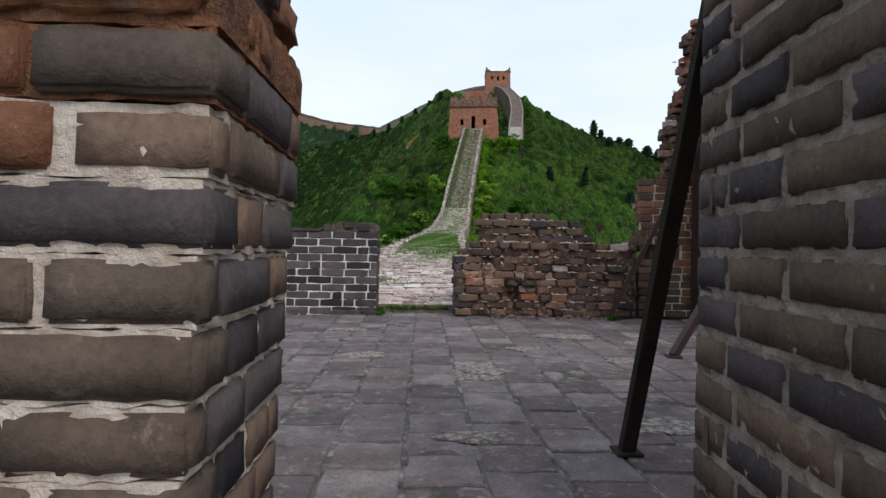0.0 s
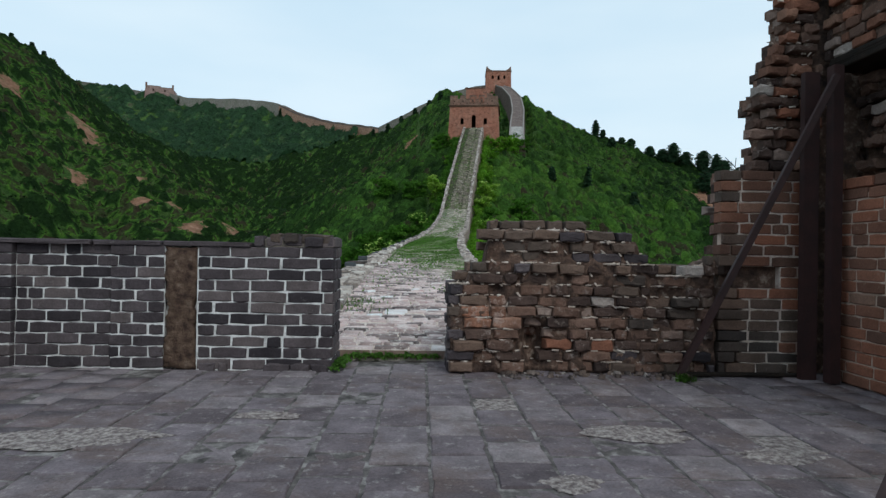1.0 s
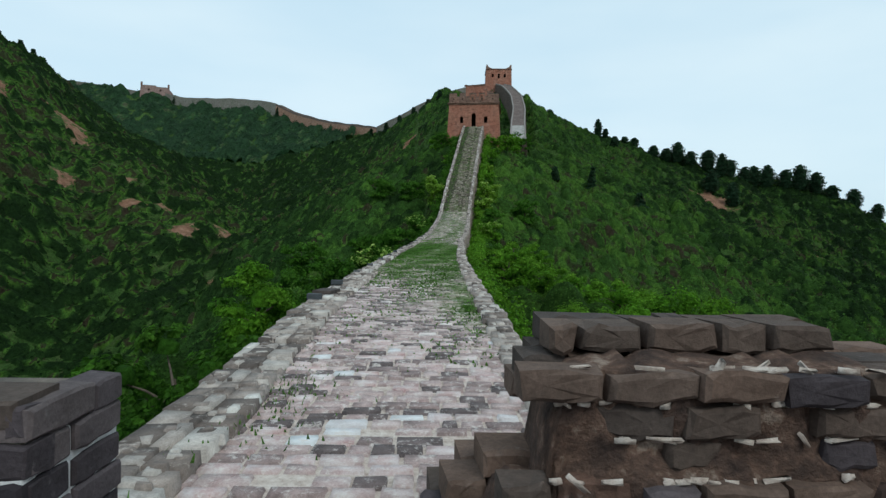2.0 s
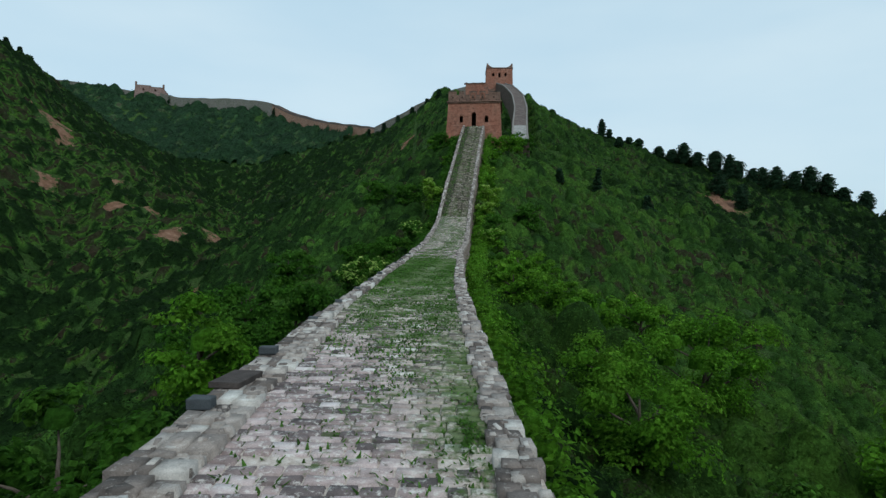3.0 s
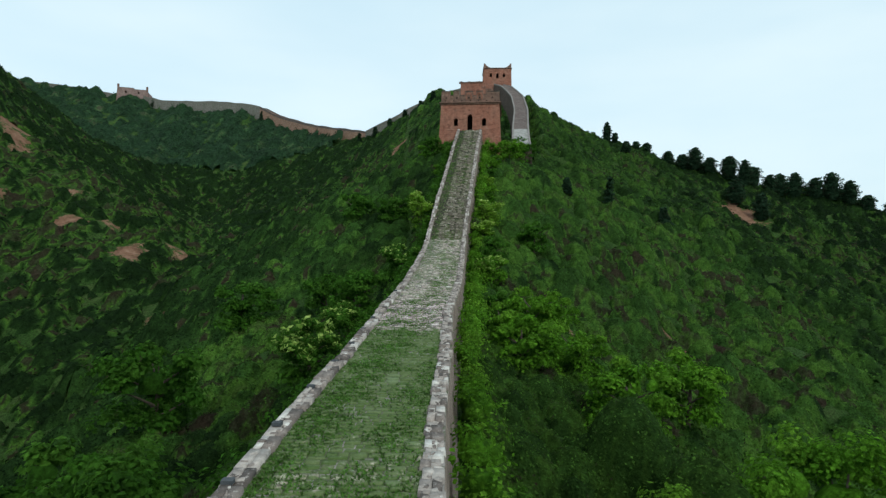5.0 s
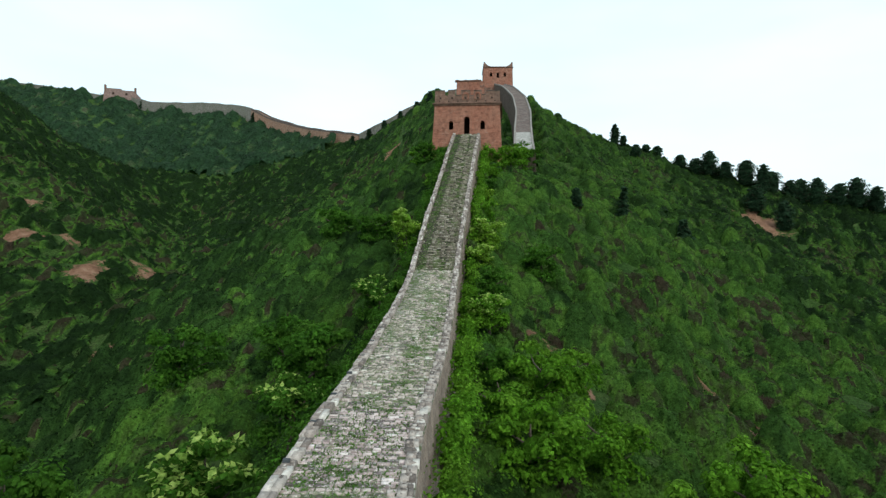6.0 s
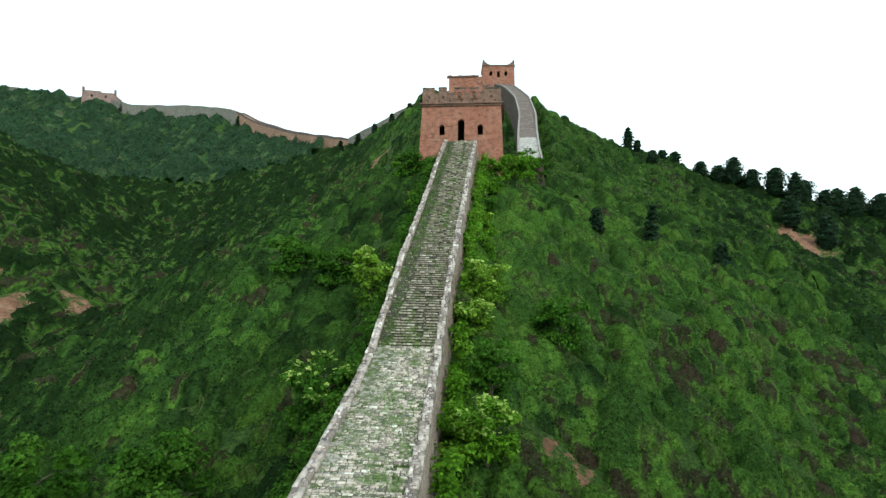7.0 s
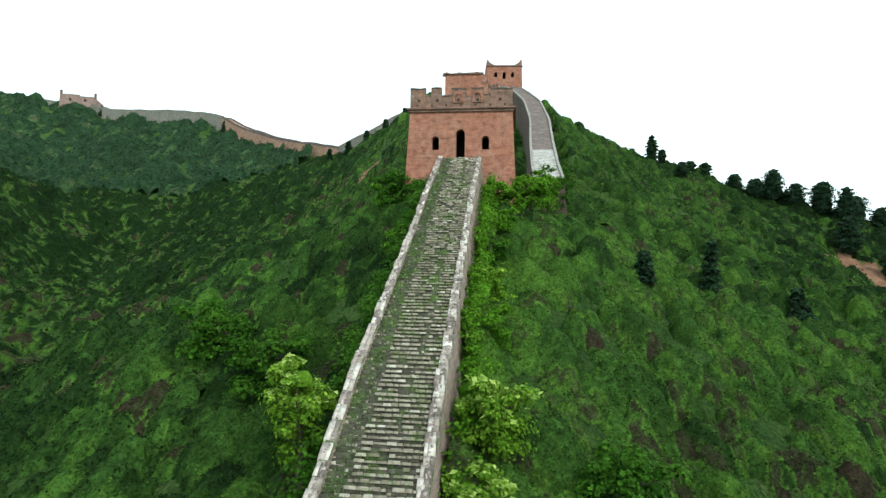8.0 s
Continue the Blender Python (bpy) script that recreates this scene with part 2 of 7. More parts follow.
def coursed(name, a_col, b_col, mortar, streak, size=1.0, amount=0.5, lime=0.0):
    """Brickwork seen from far: courses 0.11 m high on upright faces, stains, flaked and limy patches."""
    a = Mat(name, 0.92, 0.15)
    p = a.world_pos()
    sep = a.node("ShaderNodeSeparateXYZ", Vector=p)
    along = a.math("ADD", sep.outputs["X"], sep.outputs["Y"])
    com = a.node("ShaderNodeCombineXYZ", X=along, Y=sep.outputs["Z"])
    br = a.node("ShaderNodeTexBrick", Vector=com.outputs["Vector"], Scale=1.0, Mortar_Size=0.012 * size, Brick_Width=0.4 * size, Row_Height=0.115 * size)
    br.inputs["Color1"].default_value = (*a_col, 1)
    br.inputs["Color2"].default_value = (*b_col, 1)
    br.inputs["Mortar"].default_value = (*mortar, 1)
    big = a.noise(a.scaled(p, (0.5, 0.5, 0.22)), 1.0, 6, 0.65)
    c = a.mix(a.ramp(big, [(0.42, 0.0), (0.72, amount)]), br.outputs["Color"], streak)
    rows = a.noise(a.scaled(p, (0.35, 0.35, 5.0)), 1.0, 5, 0.7)
    c = a.mix(0.3, c, a.ramp(rows, [(0.32, 0.25), (0.68, 0.75)]), "OVERLAY")
    mid = a.noise(p, 1.9, 6, 0.7)
    c = a.mix(0.7, c, a.ramp(mid, [(0.3, 0.22), (0.7, 0.78)]), "OVERLAY")
    if lime:
        c = a.mix(a.math("MULTIPLY", a.ramp(a.noise(a.scaled(p, (0.8, 0.8, 1.6)), 1.0, 7, 0.75), [(0.6, 0.0), (0.68, 1.0)]), lime), c, (0.5, 0.4, 0.33))
    a.colour(c)
    a.bump(a.math("ADD", a.math("MULTIPLY", br.outputs["Fac"], -0.6), mid), 0.8, 0.06)
    return a.m


M_TOWER = coursed("rosy_tower_brick", (0.345, 0.142, 0.095), (0.275, 0.112, 0.076), (0.35, 0.18, 0.13), (0.36, 0.215, 0.16), 1.0, 0.6, 0.5)
M_PALE_TOWER = coursed("pale_pinkish_brick", (0.28, 0.17, 0.148), (0.22, 0.14, 0.12), (0.33, 0.25, 0.225), (0.36, 0.28, 0.25))
M_LIME = plain("white_lime_rubble", [(0.3, (0.12, 0.11, 0.096)), (0.6, (0.38, 0.36, 0.335))], 1.6, grain=0.05, fine=6)
# rampart flanks: the brick's shade is put into this dark brown
M_RAMP_SIDE = coursed("shaded_brown_rampart_brick", (0.115, 0.08, 0.065), (0.085, 0.062, 0.052), (0.15, 0.115, 0.095), (0.07, 0.055, 0.045), 1.2)
M_COPING_LOW = plain("pale_grey_kerb", [(0.3, (0.13, 0.112, 0.098)), (0.6, (0.29, 0.26, 0.238))], 1.5, grain=0.03, fine=9)
M_COPING_DARK = coursed("grey_coping_brick", (0.13, 0.105, 0.09), (0.1, 0.085, 0.075), (0.2, 0.17, 0.15), (0.07, 0.065, 0.055))
M_TOWER_TOP = coursed("weathered_parapet_brick", (0.19, 0.108, 0.083), (0.25, 0.142, 0.105), (0.29, 0.2, 0.158), (0.13, 0.1, 0.085), 1.0, 0.6, 0.55)
M_WALL_SIDE = coursed("brown_wall_brick", (0.22, 0.155, 0.125), (0.27, 0.19, 0.15), (0.38, 0.33, 0.29), (0.13, 0.1, 0.08))
M_WALL_FAR = coursed("pale_far_wall_brick", (0.19, 0.175, 0.15), (0.15, 0.138, 0.12), (0.26, 0.24, 0.215), (0.11, 0.12, 0.08), 1.5)
M_RAMP_TOP = coursed("rosy_grey_rampart_brick", (0.13, 0.092, 0.08), (0.1, 0.074, 0.066), (0.165, 0.13, 0.118), (0.22, 0.19, 0.175), 1.2)
M_WALL_FAR_RED = coursed("red_far_wall_brick", (0.3, 0.17, 0.115), (0.25, 0.145, 0.1), (0.34, 0.26, 0.2), (0.36, 0.23, 0.16), 1.5)


def leafy(name, stops, spread=0.22, gloss=0.1, fine=7.0):
    """Leaves: a tone for each bush, a lighter or darker shade for each leaf, light that comes through."""
    a = Mat(name, 0.7, gloss)
    p = a.world_pos()
    att = a.t.nodes.new("ShaderNodeAttribute")
    att.attribute_name = "tone"
    one = a.island()
    c = a.ramp(a.math("ADD", att.outputs["Fac"], a.math("MULTIPLY", a.math("SUBTRACT", one, 0.5), 0.16)), stops)
    c = a.mix(spread * 2, c, a.ramp(one, [(0.0, 0.24), (0.6, 0.5), (1.0, 0.82)]), "OVERLAY")
    c = a.mix(0.3, c, a.ramp(a.noise(p, 0.12, 5, 0.6), [(0.32, 0.25), (0.68, 0.75)]), "OVERLAY")
    c = a.mix(0.45, c, a.ramp(a.noise(p, fine * 0.25, 4, 0.6), [(0.36, 0.2), (0.64, 0.8)]), "OVERLAY")
    dapple = a.noise(p, fine, 5, 0.72)
    c = a.mix(0.48, c, a.ramp(dapple, [(0.34, 0.12), (0.5, 0.46), (0.66, 0.86)]), "OVERLAY")
    a.bump(dapple, 1.0, 1.6 / fine)
    a.colour(c)
    tr = a.node("ShaderNodeBsdfTranslucent", Color=c)
    mx = a.node("ShaderNodeMixShader", Fac=0.36)
    a.t.links.new(a.b.outputs["BSDF"], mx.inputs[1])
    a.t.links.new(tr.outputs["BSDF"], mx.inputs[2])
    a.t.links.new(mx.outputs["Shader"], a.t.nodes["Material Output"].inputs["Surface"])
    return a.m


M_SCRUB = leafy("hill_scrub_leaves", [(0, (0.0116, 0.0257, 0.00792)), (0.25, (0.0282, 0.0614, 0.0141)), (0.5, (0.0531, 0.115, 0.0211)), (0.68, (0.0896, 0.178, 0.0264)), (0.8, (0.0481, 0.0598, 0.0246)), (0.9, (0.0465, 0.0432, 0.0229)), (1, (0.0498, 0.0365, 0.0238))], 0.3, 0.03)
# blued greens with lifted darks: distance haze put into the leaf colour
M_SCRUB_FAR = leafy("hazy_far_scrub_leaves", [(0, (0.0234, 0.0528, 0.0239)), (0.5, (0.045, 0.0924, 0.035)), (0.75, (0.063, 0.114, 0.0414)), (1, (0.081, 0.0924, 0.0506))], 0.2, 0.08, 1.6)
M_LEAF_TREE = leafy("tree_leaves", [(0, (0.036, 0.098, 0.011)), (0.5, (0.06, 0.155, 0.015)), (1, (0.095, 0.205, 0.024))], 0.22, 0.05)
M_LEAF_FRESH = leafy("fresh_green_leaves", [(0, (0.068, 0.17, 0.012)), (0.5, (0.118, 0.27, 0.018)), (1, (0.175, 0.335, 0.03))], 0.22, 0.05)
M_LEAF_BRIGHT = leafy("yellow_green_leaves", [(0, (0.09, 0.2, 0.014)), (0.5, (0.17, 0.32, 0.024)), (1, (0.28, 0.43, 0.055))])
M_NEEDLE = leafy("pine_needles", [(0, (0.018, 0.042, 0.02)), (0.6, (0.032, 0.07, 0.032)), (1, (0.05, 0.098, 0.045))], 0.25, 0.1, 4.0)
M_GRASS = leafy("path_grass", [(0, (0.07, 0.15, 0.022)), (0.5, (0.11, 0.23, 0.036)), (1, (0.17, 0.29, 0.07))])
M_FLOWER = leafy("pale_blossom", [(0, (0.28, 0.46, 0.06)), (0.5, (0.44, 0.6, 0.13)), (1, (0.62, 0.72, 0.28))])

g = Mat("hill_ground", 0.95, 0.1)
gp = g.world_pos()
g_green = g.ramp(g.noise(gp, 0.35, 7, 0.65), [(0.3, (0.03, 0.068, 0.014)), (0.5, (0.05, 0.1, 0.02)), (0.7, (0.085, 0.12, 0.036))])
g_green = g.mix(0.8, g_green, g.ramp(g.noise(gp, 4.0, 5, 0.75), [(0.35, 0.1), (0.65, 0.82)]), "OVERLAY")
g_earth = g.ramp(g.noise(gp, 0.8, 7, 0.7), [(0.3, (0.13, 0.075, 0.046)), (0.5, (0.27, 0.14, 0.088)), (0.7, (0.4, 0.25, 0.17))])
g_att = g.t.nodes.new("ShaderNodeAttribute")
g_att.attribute_name = "bare"
g_fac = g.math("ADD", g_att.outputs["Fac"], g.math("MULTIPLY", g.math("SUBTRACT", g.noise(gp, 0.9, 8, 0.75), 0.5), 2.4))
g.colour(g.mix(g.ramp(g_fac, [(0.42, 0.0), (0.56, 1.0)]), g_green, g_earth))
g.bump(g.noise(gp, 1.8, 8, 0.8), 1.0, 0.7)
M_GROUND = g.m

# ---------------------------------------------------------------- building helpers


def mesh_of(name, verts, faces, mats=()):
    me = bpy.data.meshes.new(name)
    me.from_pydata([tuple(v) for v in verts], [], [tuple(f) for f in faces])
    for m in mats:
        me.materials.append(m)
    me.update()
    return me


def quads_mesh(name, co, mat):
    """A mesh of loose quads; co is an array of n x 4 x 3."""
    n = len(co)
    me = bpy.data.meshes.new(name)
    me.vertices.add(n * 4)
    me.vertices.foreach_set("co", np.ascontiguousarray(co, dtype=np.float32).ravel())
    me.loops.add(n * 4)
    me.loops.foreach_set("vertex_index", np.arange(n * 4, dtype=np.int32))
    me.polygons.add(n)
    me.polygons.foreach_set("loop_start", np.arange(0, n * 4, 4, dtype=np.int32))
    me.update(calc_edges=True)
    me.materials.append(mat)
    me.attributes.new("tone", "FLOAT", "POINT").data.foreach_set("value", np.full(n * 4, 0.5, np.float32))
    return me


def foliage_mesh(name, quads, mounds, mat):
    """Loose leaves over the soft inner masses of their bushes; mounds: list of (centre, radius, height) with uneven skins."""
    r = np.random.RandomState(len(mounds))
    leaves = np.concatenate(quads).reshape(-1, 3)
    n = len(mounds)
    c = np.array([m[0] for m in mounds], dtype=float)
    rad = np.array([m[1] for m in mounds])[:, None, None]
    tall = np.array([m[2] for m in mounds])[:, None, None]
    az = np.arange(6) / 6 * 6.2832
    el = np.array([-0.35, 0.45, 1.05])
    u = np.stack([np.cos(el)[:, None] * np.cos(az)[None] , np.cos(el)[:, None] * np.sin(az)[None], np.repeat(np.sin(el)[:, None], 6, 1)], -1).reshape(18, 3)
    wob = r.uniform(0.78, 1.15, (n, 18, 1))
    v = c[:, None, :] + u[None] * wob * np.concatenate([np.repeat(rad, 2, 2), tall], 2)
    pat = [(k * 6 + j, k * 6 + (j + 1) % 6, k * 6 + 6 + (j + 1) % 6, k * 6 + 6 + j) for k in range(2) for j in range(6)] + [(12, 13, 14, 15), (15, 16, 17, 12)]
    faces = (np.array(pat)[None] + 18 * np.arange(n)[:, None, None]).reshape(-1, 4) + len(leaves)
    verts = np.concatenate([leaves, v.reshape(-1, 3)]).astype(np.float32)
    idx = np.concatenate([np.arange(len(leaves)).reshape(-1, 4), faces]).astype(np.int32)
    me = bpy.data.meshes.new(name)
    me.vertices.add(len(verts))
    me.vertices.foreach_set("co", verts.ravel())
    me.loops.add(idx.size)
    me.loops.foreach_set("vertex_index", idx.ravel())
    me.polygons.add(len(idx))
    me.polygons.foreach_set("loop_start", np.arange(0, idx.size, 4, dtype=np.int32))
    me.polygons.foreach_set("use_smooth", np.ones(len(idx), bool))
    me.update(calc_edges=True)
    me.materials.append(mat)
    # inner masses take lower tones: shade within the crown put into colour
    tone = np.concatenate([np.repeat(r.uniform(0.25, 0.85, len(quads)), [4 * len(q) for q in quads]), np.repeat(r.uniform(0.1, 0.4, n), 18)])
    me.attributes.new("tone", "FLOAT", "POINT").data.foreach_set("value", tone.astype(np.float32))
    return me


def link(name, me, parent=None, label="", m=None):
    ob = new(name, me)
    if parent is not None:
        ob.parent = parent
    if m is not None:
        ob.matrix_basis = m
    if label:
        ob["label"] = label
    return ob


def part(name, bm, material, parent, label="", m=None):
    """One mesh object under a thing or under a part."""
    me = bpy.data.meshes.new(name)
    bm.to_mesh(me)
    bm.free()
    me.materials.append(material)
    return link(name, me, parent, label, m)


def empty(name, x=0, y=0, z=0, rz=0):
    ob = new(name)
    ob.matrix_basis = pose(x, y, z, 0, 0, rz)
    ob.empty_display_size = 0.2
    return ob


def box_bm(x0, y0, z0, x1, y1, z1, bevel=0.0, jitter=0.0, cuts=0, seed=0):
    bm = bmesh.new()
    bmesh.ops.create_cube(bm, size=1)
    bmesh.ops.transform(bm, matrix=Matrix.Translation(((x0 + x1) / 2, (y0 + y1) / 2, (z0 + z1) / 2)) @ Matrix.Diagonal((x1 - x0, y1 - y0, z1 - z0, 1)), verts=bm.verts)
    if cuts:
        bmesh.ops.subdivide_edges(bm, edges=bm.edges[:], cuts=cuts, use_grid_fill=True)
    if bevel:
        bmesh.ops.bevel(bm, geom=bm.edges[:], offset=bevel, segments=1, affect="EDGES")
    if jitter:
        r = random.Random(seed)
        for v in bm.verts:
            v.co += Vector((r.uniform(-1, 1), r.uniform(-1, 1), r.uniform(-1, 1))) * jitter
    return bm


BRICK_MESH = {}


def brick_mesh(length, height, depth, rough, mat, variant):
    """A worn brick, centred, x along its length, y out of the wall; shared by all that are alike."""
    key = (round(length, 2), round(height, 2) if rough > 0.3 else round(height, 3), round(depth, 2), rough, mat.name, variant)
    if key not in BRICK_MESH:
        r = random.Random(hash((key[0], key[1], rough, variant)) % 9999)
        wear = 0.0022 + 0.006 * rough if rough < 0.3 else 0.003 + 0.013 * rough
        edge = 0.004 + 0.01 * rough
        hx, hz, hy = length / 2, height / 2, depth / 2
        ring = [(-hx + length * k / 4, -hz) for k in range(5)] + [(hx - length * k / 4, hz) for k in range(5)]
        verts = [(x, -hy, z) for x, z in ring]
        for k, (x, z) in enumerate(ring):
            cut = 0.8 * edge if k in (0, 4, 5, 9) else 0.0
            verts.append((x - math.copysign(cut, x) + r.uniform(-1, 1) * wear, hy - edge * 1.3 + r.uniform(-1, 1) * wear, z - math.copysign(cut, z) + r.uniform(-1, 1) * wear))
        for k, (x, z) in enumerate(ring):
            x, y, z = verts[10 + k]
            f = 1.0 + 0.4 * r.random()
            verts.append((x * (1 - 1.2 * f * edge / hx), hy + r.uniform(-1, 1) * wear * 0.45, z * (1 - 1.2 * f * edge / hz)))
        verts.append((r.uniform(-0.2, 0.2) * length, hy + r.uniform(-1, 1) * wear * 0.3, 0))
        faces = [(a * 10 + k, a * 10 + (k + 1) % 10, a * 10 + 10 + (k + 1) % 10, a * 10 + 10 + k) for a in range(2) for k in range(10)]
        faces += [(20 + k, 20 + (k + 1) % 10, 30) for k in range(10)]
        me = mesh_of("brick", verts, [f[::-1] for f in faces], [mat])
        BRICK_MESH[key] = me
    return BRICK_MESH[key]


COURSE = 0.107


def lay_bricks(parent, origin, u, out, length, courses, mat, keep=None, rough=0.0, depth=0.12, seed=0, tone=None, base=0.0, first=0, odd=0.0, gap=0.01, course=COURSE, relief=None, least=0.5, bond=0.0):
    """Courses of single bricks on a face: origin at its lower start, u along it, out away from it."""
    r = random.Random(seed)
    u, out = Vector(u).normalized(), Vector(out).normalized()
    up = Vector((0, 0, 1))
    turn = Matrix((u, out, up)).transposed().to_4x4()
    if turn.to_3x3().determinant() < 0:
        turn = Matrix((-u, out, up)).transposed().to_4x4()
    made = 0
    for c in range(first, first + courses):
        s = -r.choice((0.0, 0.1, 0.2, 0.3)) if not bond else -bond * (0.5 * (c % 2)) - r.uniform(0.0, 0.05)
        last_short = False
        while s < length - 0.02:
            short = (not last_short) and r.random() < 0.42
            last_short = short
            full = (0.185 if short else 0.31) + r.uniform(-0.012, 0.012) - max(gap - 0.012, 0)
            if bond:
                full = (bond * 0.5 if r.random() < 0.07 else bond) - gap + r.uniform(-0.014, 0.014)
                s = 0.0 if s < 0 and s + full < 0.07 else s
                full = length - s if length - s - full < 0.08 else full
            if rough > 0.3:
                full *= r.uniform(least, 1.0)
            a, b = max(s, 0.0), min(s + full, length)
            s += full + gap
            if b - a < 0.05:
                continue
            z = base + c * course + course / 2
            mid = (a + b) / 2
            if keep and not keep(mid, z, r):
                continue
            me = brick_mesh(round((b - a) / 0.02) * 0.02, (course - gap) * (1.0 if rough < 0.3 else r.uniform(0.9, 1.05)), depth, rough, tone(mid, z, r) if tone else mat, r.randrange(4))
            push = r.uniform(-0.001, 0.006) + rough * (r.uniform(0, 0.03) if rough < 0.3 else r.uniform(-0.05, 0.03)) + odd * r.uniform(-0.05, 0.05) + (relief(mid, z) if relief else 0.0)
            spin = Matrix.Rotation(r.uniform(-1, 1) * (0.006 + 0.06 * rough), 4, up) @ Matrix.Rotation(r.uniform(-1, 1) * (0.004 + 0.03 * rough), 4, out)
            m = Matrix.Translation(Vector(origin) + u * mid + up * (z + r.uniform(-0.003, 0.003) * (1 + 2 * rough)) + out * (push - depth / 2)) @ spin @ turn
            link("brick", me, parent, m=m)
            made += 1
    return made


def strip_mesh(name, rows, mats, close=False):
    """A skin over rows of points, each as long as the others."""
    n = len(rows[0])
    verts = [p for row in rows for p in row]
    faces = []
    for i in range(len(rows) - 1):
        for j in range(n - 1 + (1 if close else 0)):
            k = (j + 1) % n
            faces.append((i * n + j, i * n + k, (i + 1) * n + k, (i + 1) * n + j))
    if close:
        faces.append(tuple(range(n))[::-1])
        faces.append(tuple((len(rows) - 1) * n + j for j in range(n)))
    return mesh_of(name, verts, faces, mats)


def rod_bm(a, b, w, d, bevel=0.004):
    """A straight bar of oblong section from a to b."""
    a, b = Vector(a), Vector(b)
    bm = bmesh.new()
    bmesh.ops.create_cube(bm, size=1)
    length = (b - a).length
    bmesh.ops.transform(bm, matrix=Matrix.Diagonal((w, d, length, 1)), verts=bm.verts)
    bmesh.ops.bevel(bm, geom=bm.edges[:], offset=bevel, segments=2, affect="EDGES")
    bmesh.ops.transform(bm, matrix=Matrix.Translation((a + b) / 2) @ (b - a).to_track_quat("Z", "Y").to_matrix().to_4x4(), verts=bm.verts)
    return bm


def pierced_bm(outline, holes, thick, to_world):
    """A wall plate from an outline and holes (lists of 2D points), thickened towards -y, then moved."""
    bm = bmesh.new()
    loops = []
    for pts in [outline] + holes:
        vs = [bm.verts.new((x, 0, z)) for x, z in pts]
        loops += [bm.edges.new((vs[k], vs[(k + 1) % len(vs)])) for k in range(len(vs))]
    bmesh.ops.triangle_fill(bm, use_beauty=True, edges=loops)
    faces = bm.faces[:]
    ext = bmesh.ops.extrude_face_region(bm, geom=faces)
    for v in ext["geom"]:
        if isinstance(v, bmesh.types.BMVert):
            v.co.y += thick
    bmesh.ops.recalc_face_normals(bm, faces=bm.faces[:])
    bmesh.ops.transform(bm, matrix=to_world, verts=bm.verts)
    return bm


def arch(cx, z0, w, h, n=6):
    """An opening with a round head."""
    r = w / 2
    return [(cx - r, z0), (cx + r, z0)] + [(cx + r * math.cos(a), z0 + h - r + r * math.sin(a)) for a in [math.pi * k / n for k in range(n + 1)]]


def daub(x0, y0, z0, x1, y1, z1, seed, amp=0.006, cell=0.035):
    """A slab of hand-laid mortar with an uneven skin."""
    r = np.random.RandomState(seed)
    bm = bmesh.new()
    bmesh.ops.create_cube(bm, size=1)
    bmesh.ops.transform(bm, matrix=Matrix.Translation(((x0 + x1) / 2, (y0 + y1) / 2, (z0 + z1) / 2)) @ Matrix.Diagonal((x1 - x0, y1 - y0, z1 - z0, 1)), verts=bm.verts)
    for axis, a, b in ((0, x0, x1), (1, y0, y1), (2, z0, z1)):
        n = max(1, int((b - a) / cell))
        for k in range(1, n):
            no, co = [0, 0, 0], [0, 0, 0]
            no[axis], co[axis] = 1, a + (b - a) * k / n
            bmesh.ops.bisect_plane(bm, geom=bm.verts[:] + bm.edges[:] + bm.faces[:], plane_co=co, plane_no=no)
    for v in bm.verts:
        v.co += v.normal * amp * r.uniform(-1.2, 1.0)
    return bm


def block_quads(c, ax, ay, lx, ly, h, chamfer, rng):
    """The top and four flanks of a worn block as five quads; c: middle of its foot."""
    top, low = [], []
    for sx, sy in ((-1, -1), (1, -1), (1, 1), (-1, 1)):
        j = rng.uniform(-0.012, 0.012, 3)
        low.append(c + ax * sx * lx / 2 + ay * sy * ly / 2)
        top.append(c + ax * sx * (lx / 2 - chamfer) + ay * sy * (ly / 2 - chamfer) + np.array((j[0], j[1], h + j[2] * 0.6)))
    out = [top]
    for k in range(4):
        n = (k + 1) % 4
        out.append([low[k], low[n], top[n], top[k]])
    return out


def blocks_mesh(name, quads, mat):
    """Blocks of five quads each, with shared corners so that each is one island."""
    co = np.array(quads, dtype=np.float32).reshape(-1, 5, 4, 3)
    n = len(co)
    verts = np.concatenate([co[:, 1:, 0, :], co[:, 0, :, :]], axis=1).reshape(-1, 3)
    base = (np.arange(n) * 8)[:, None, None]
    f = np.array([[4, 5, 6, 7], [0, 1, 5, 4], [1, 2, 6, 5], [2, 3, 7, 6], [3, 0, 4, 7]])[None] + base
    me = bpy.data.meshes.new(name)
    me.vertices.add(n * 8)
    me.vertices.foreach_set("co", verts.ravel())
    me.loops.add(n * 20)
    me.loops.foreach_set("vertex_index", f.astype(np.int32).ravel())
    me.polygons.add(n * 5)
    me.polygons.foreach_set("loop_start", np.arange(0, n * 20, 4, dtype=np.int32))
    me.update(calc_edges=True)
    me.materials.append(mat)
    return me

# ---------------------------------------------------------------- the lie of the land
PATH_Y = [-60, 0.5, 3, 16, 21, 40, 52, 60, 66, 70.4, 75, 79.4, 86, 94, 101, 108, 112]
PATH_Z = [-3, 0.12, 0.2, 0.85, 1.15, 2.2, 3.2, 4.2, 5.2, 6.4, 8.6, 11.4, 14.4, 18.0, 22, 25.6, 26]
LINE_Y = [-60, 0, 8, 16, 22, 28, 34, 42, 53, 67, 74, 81, 86.5, 94, 99.5, 108, 112]
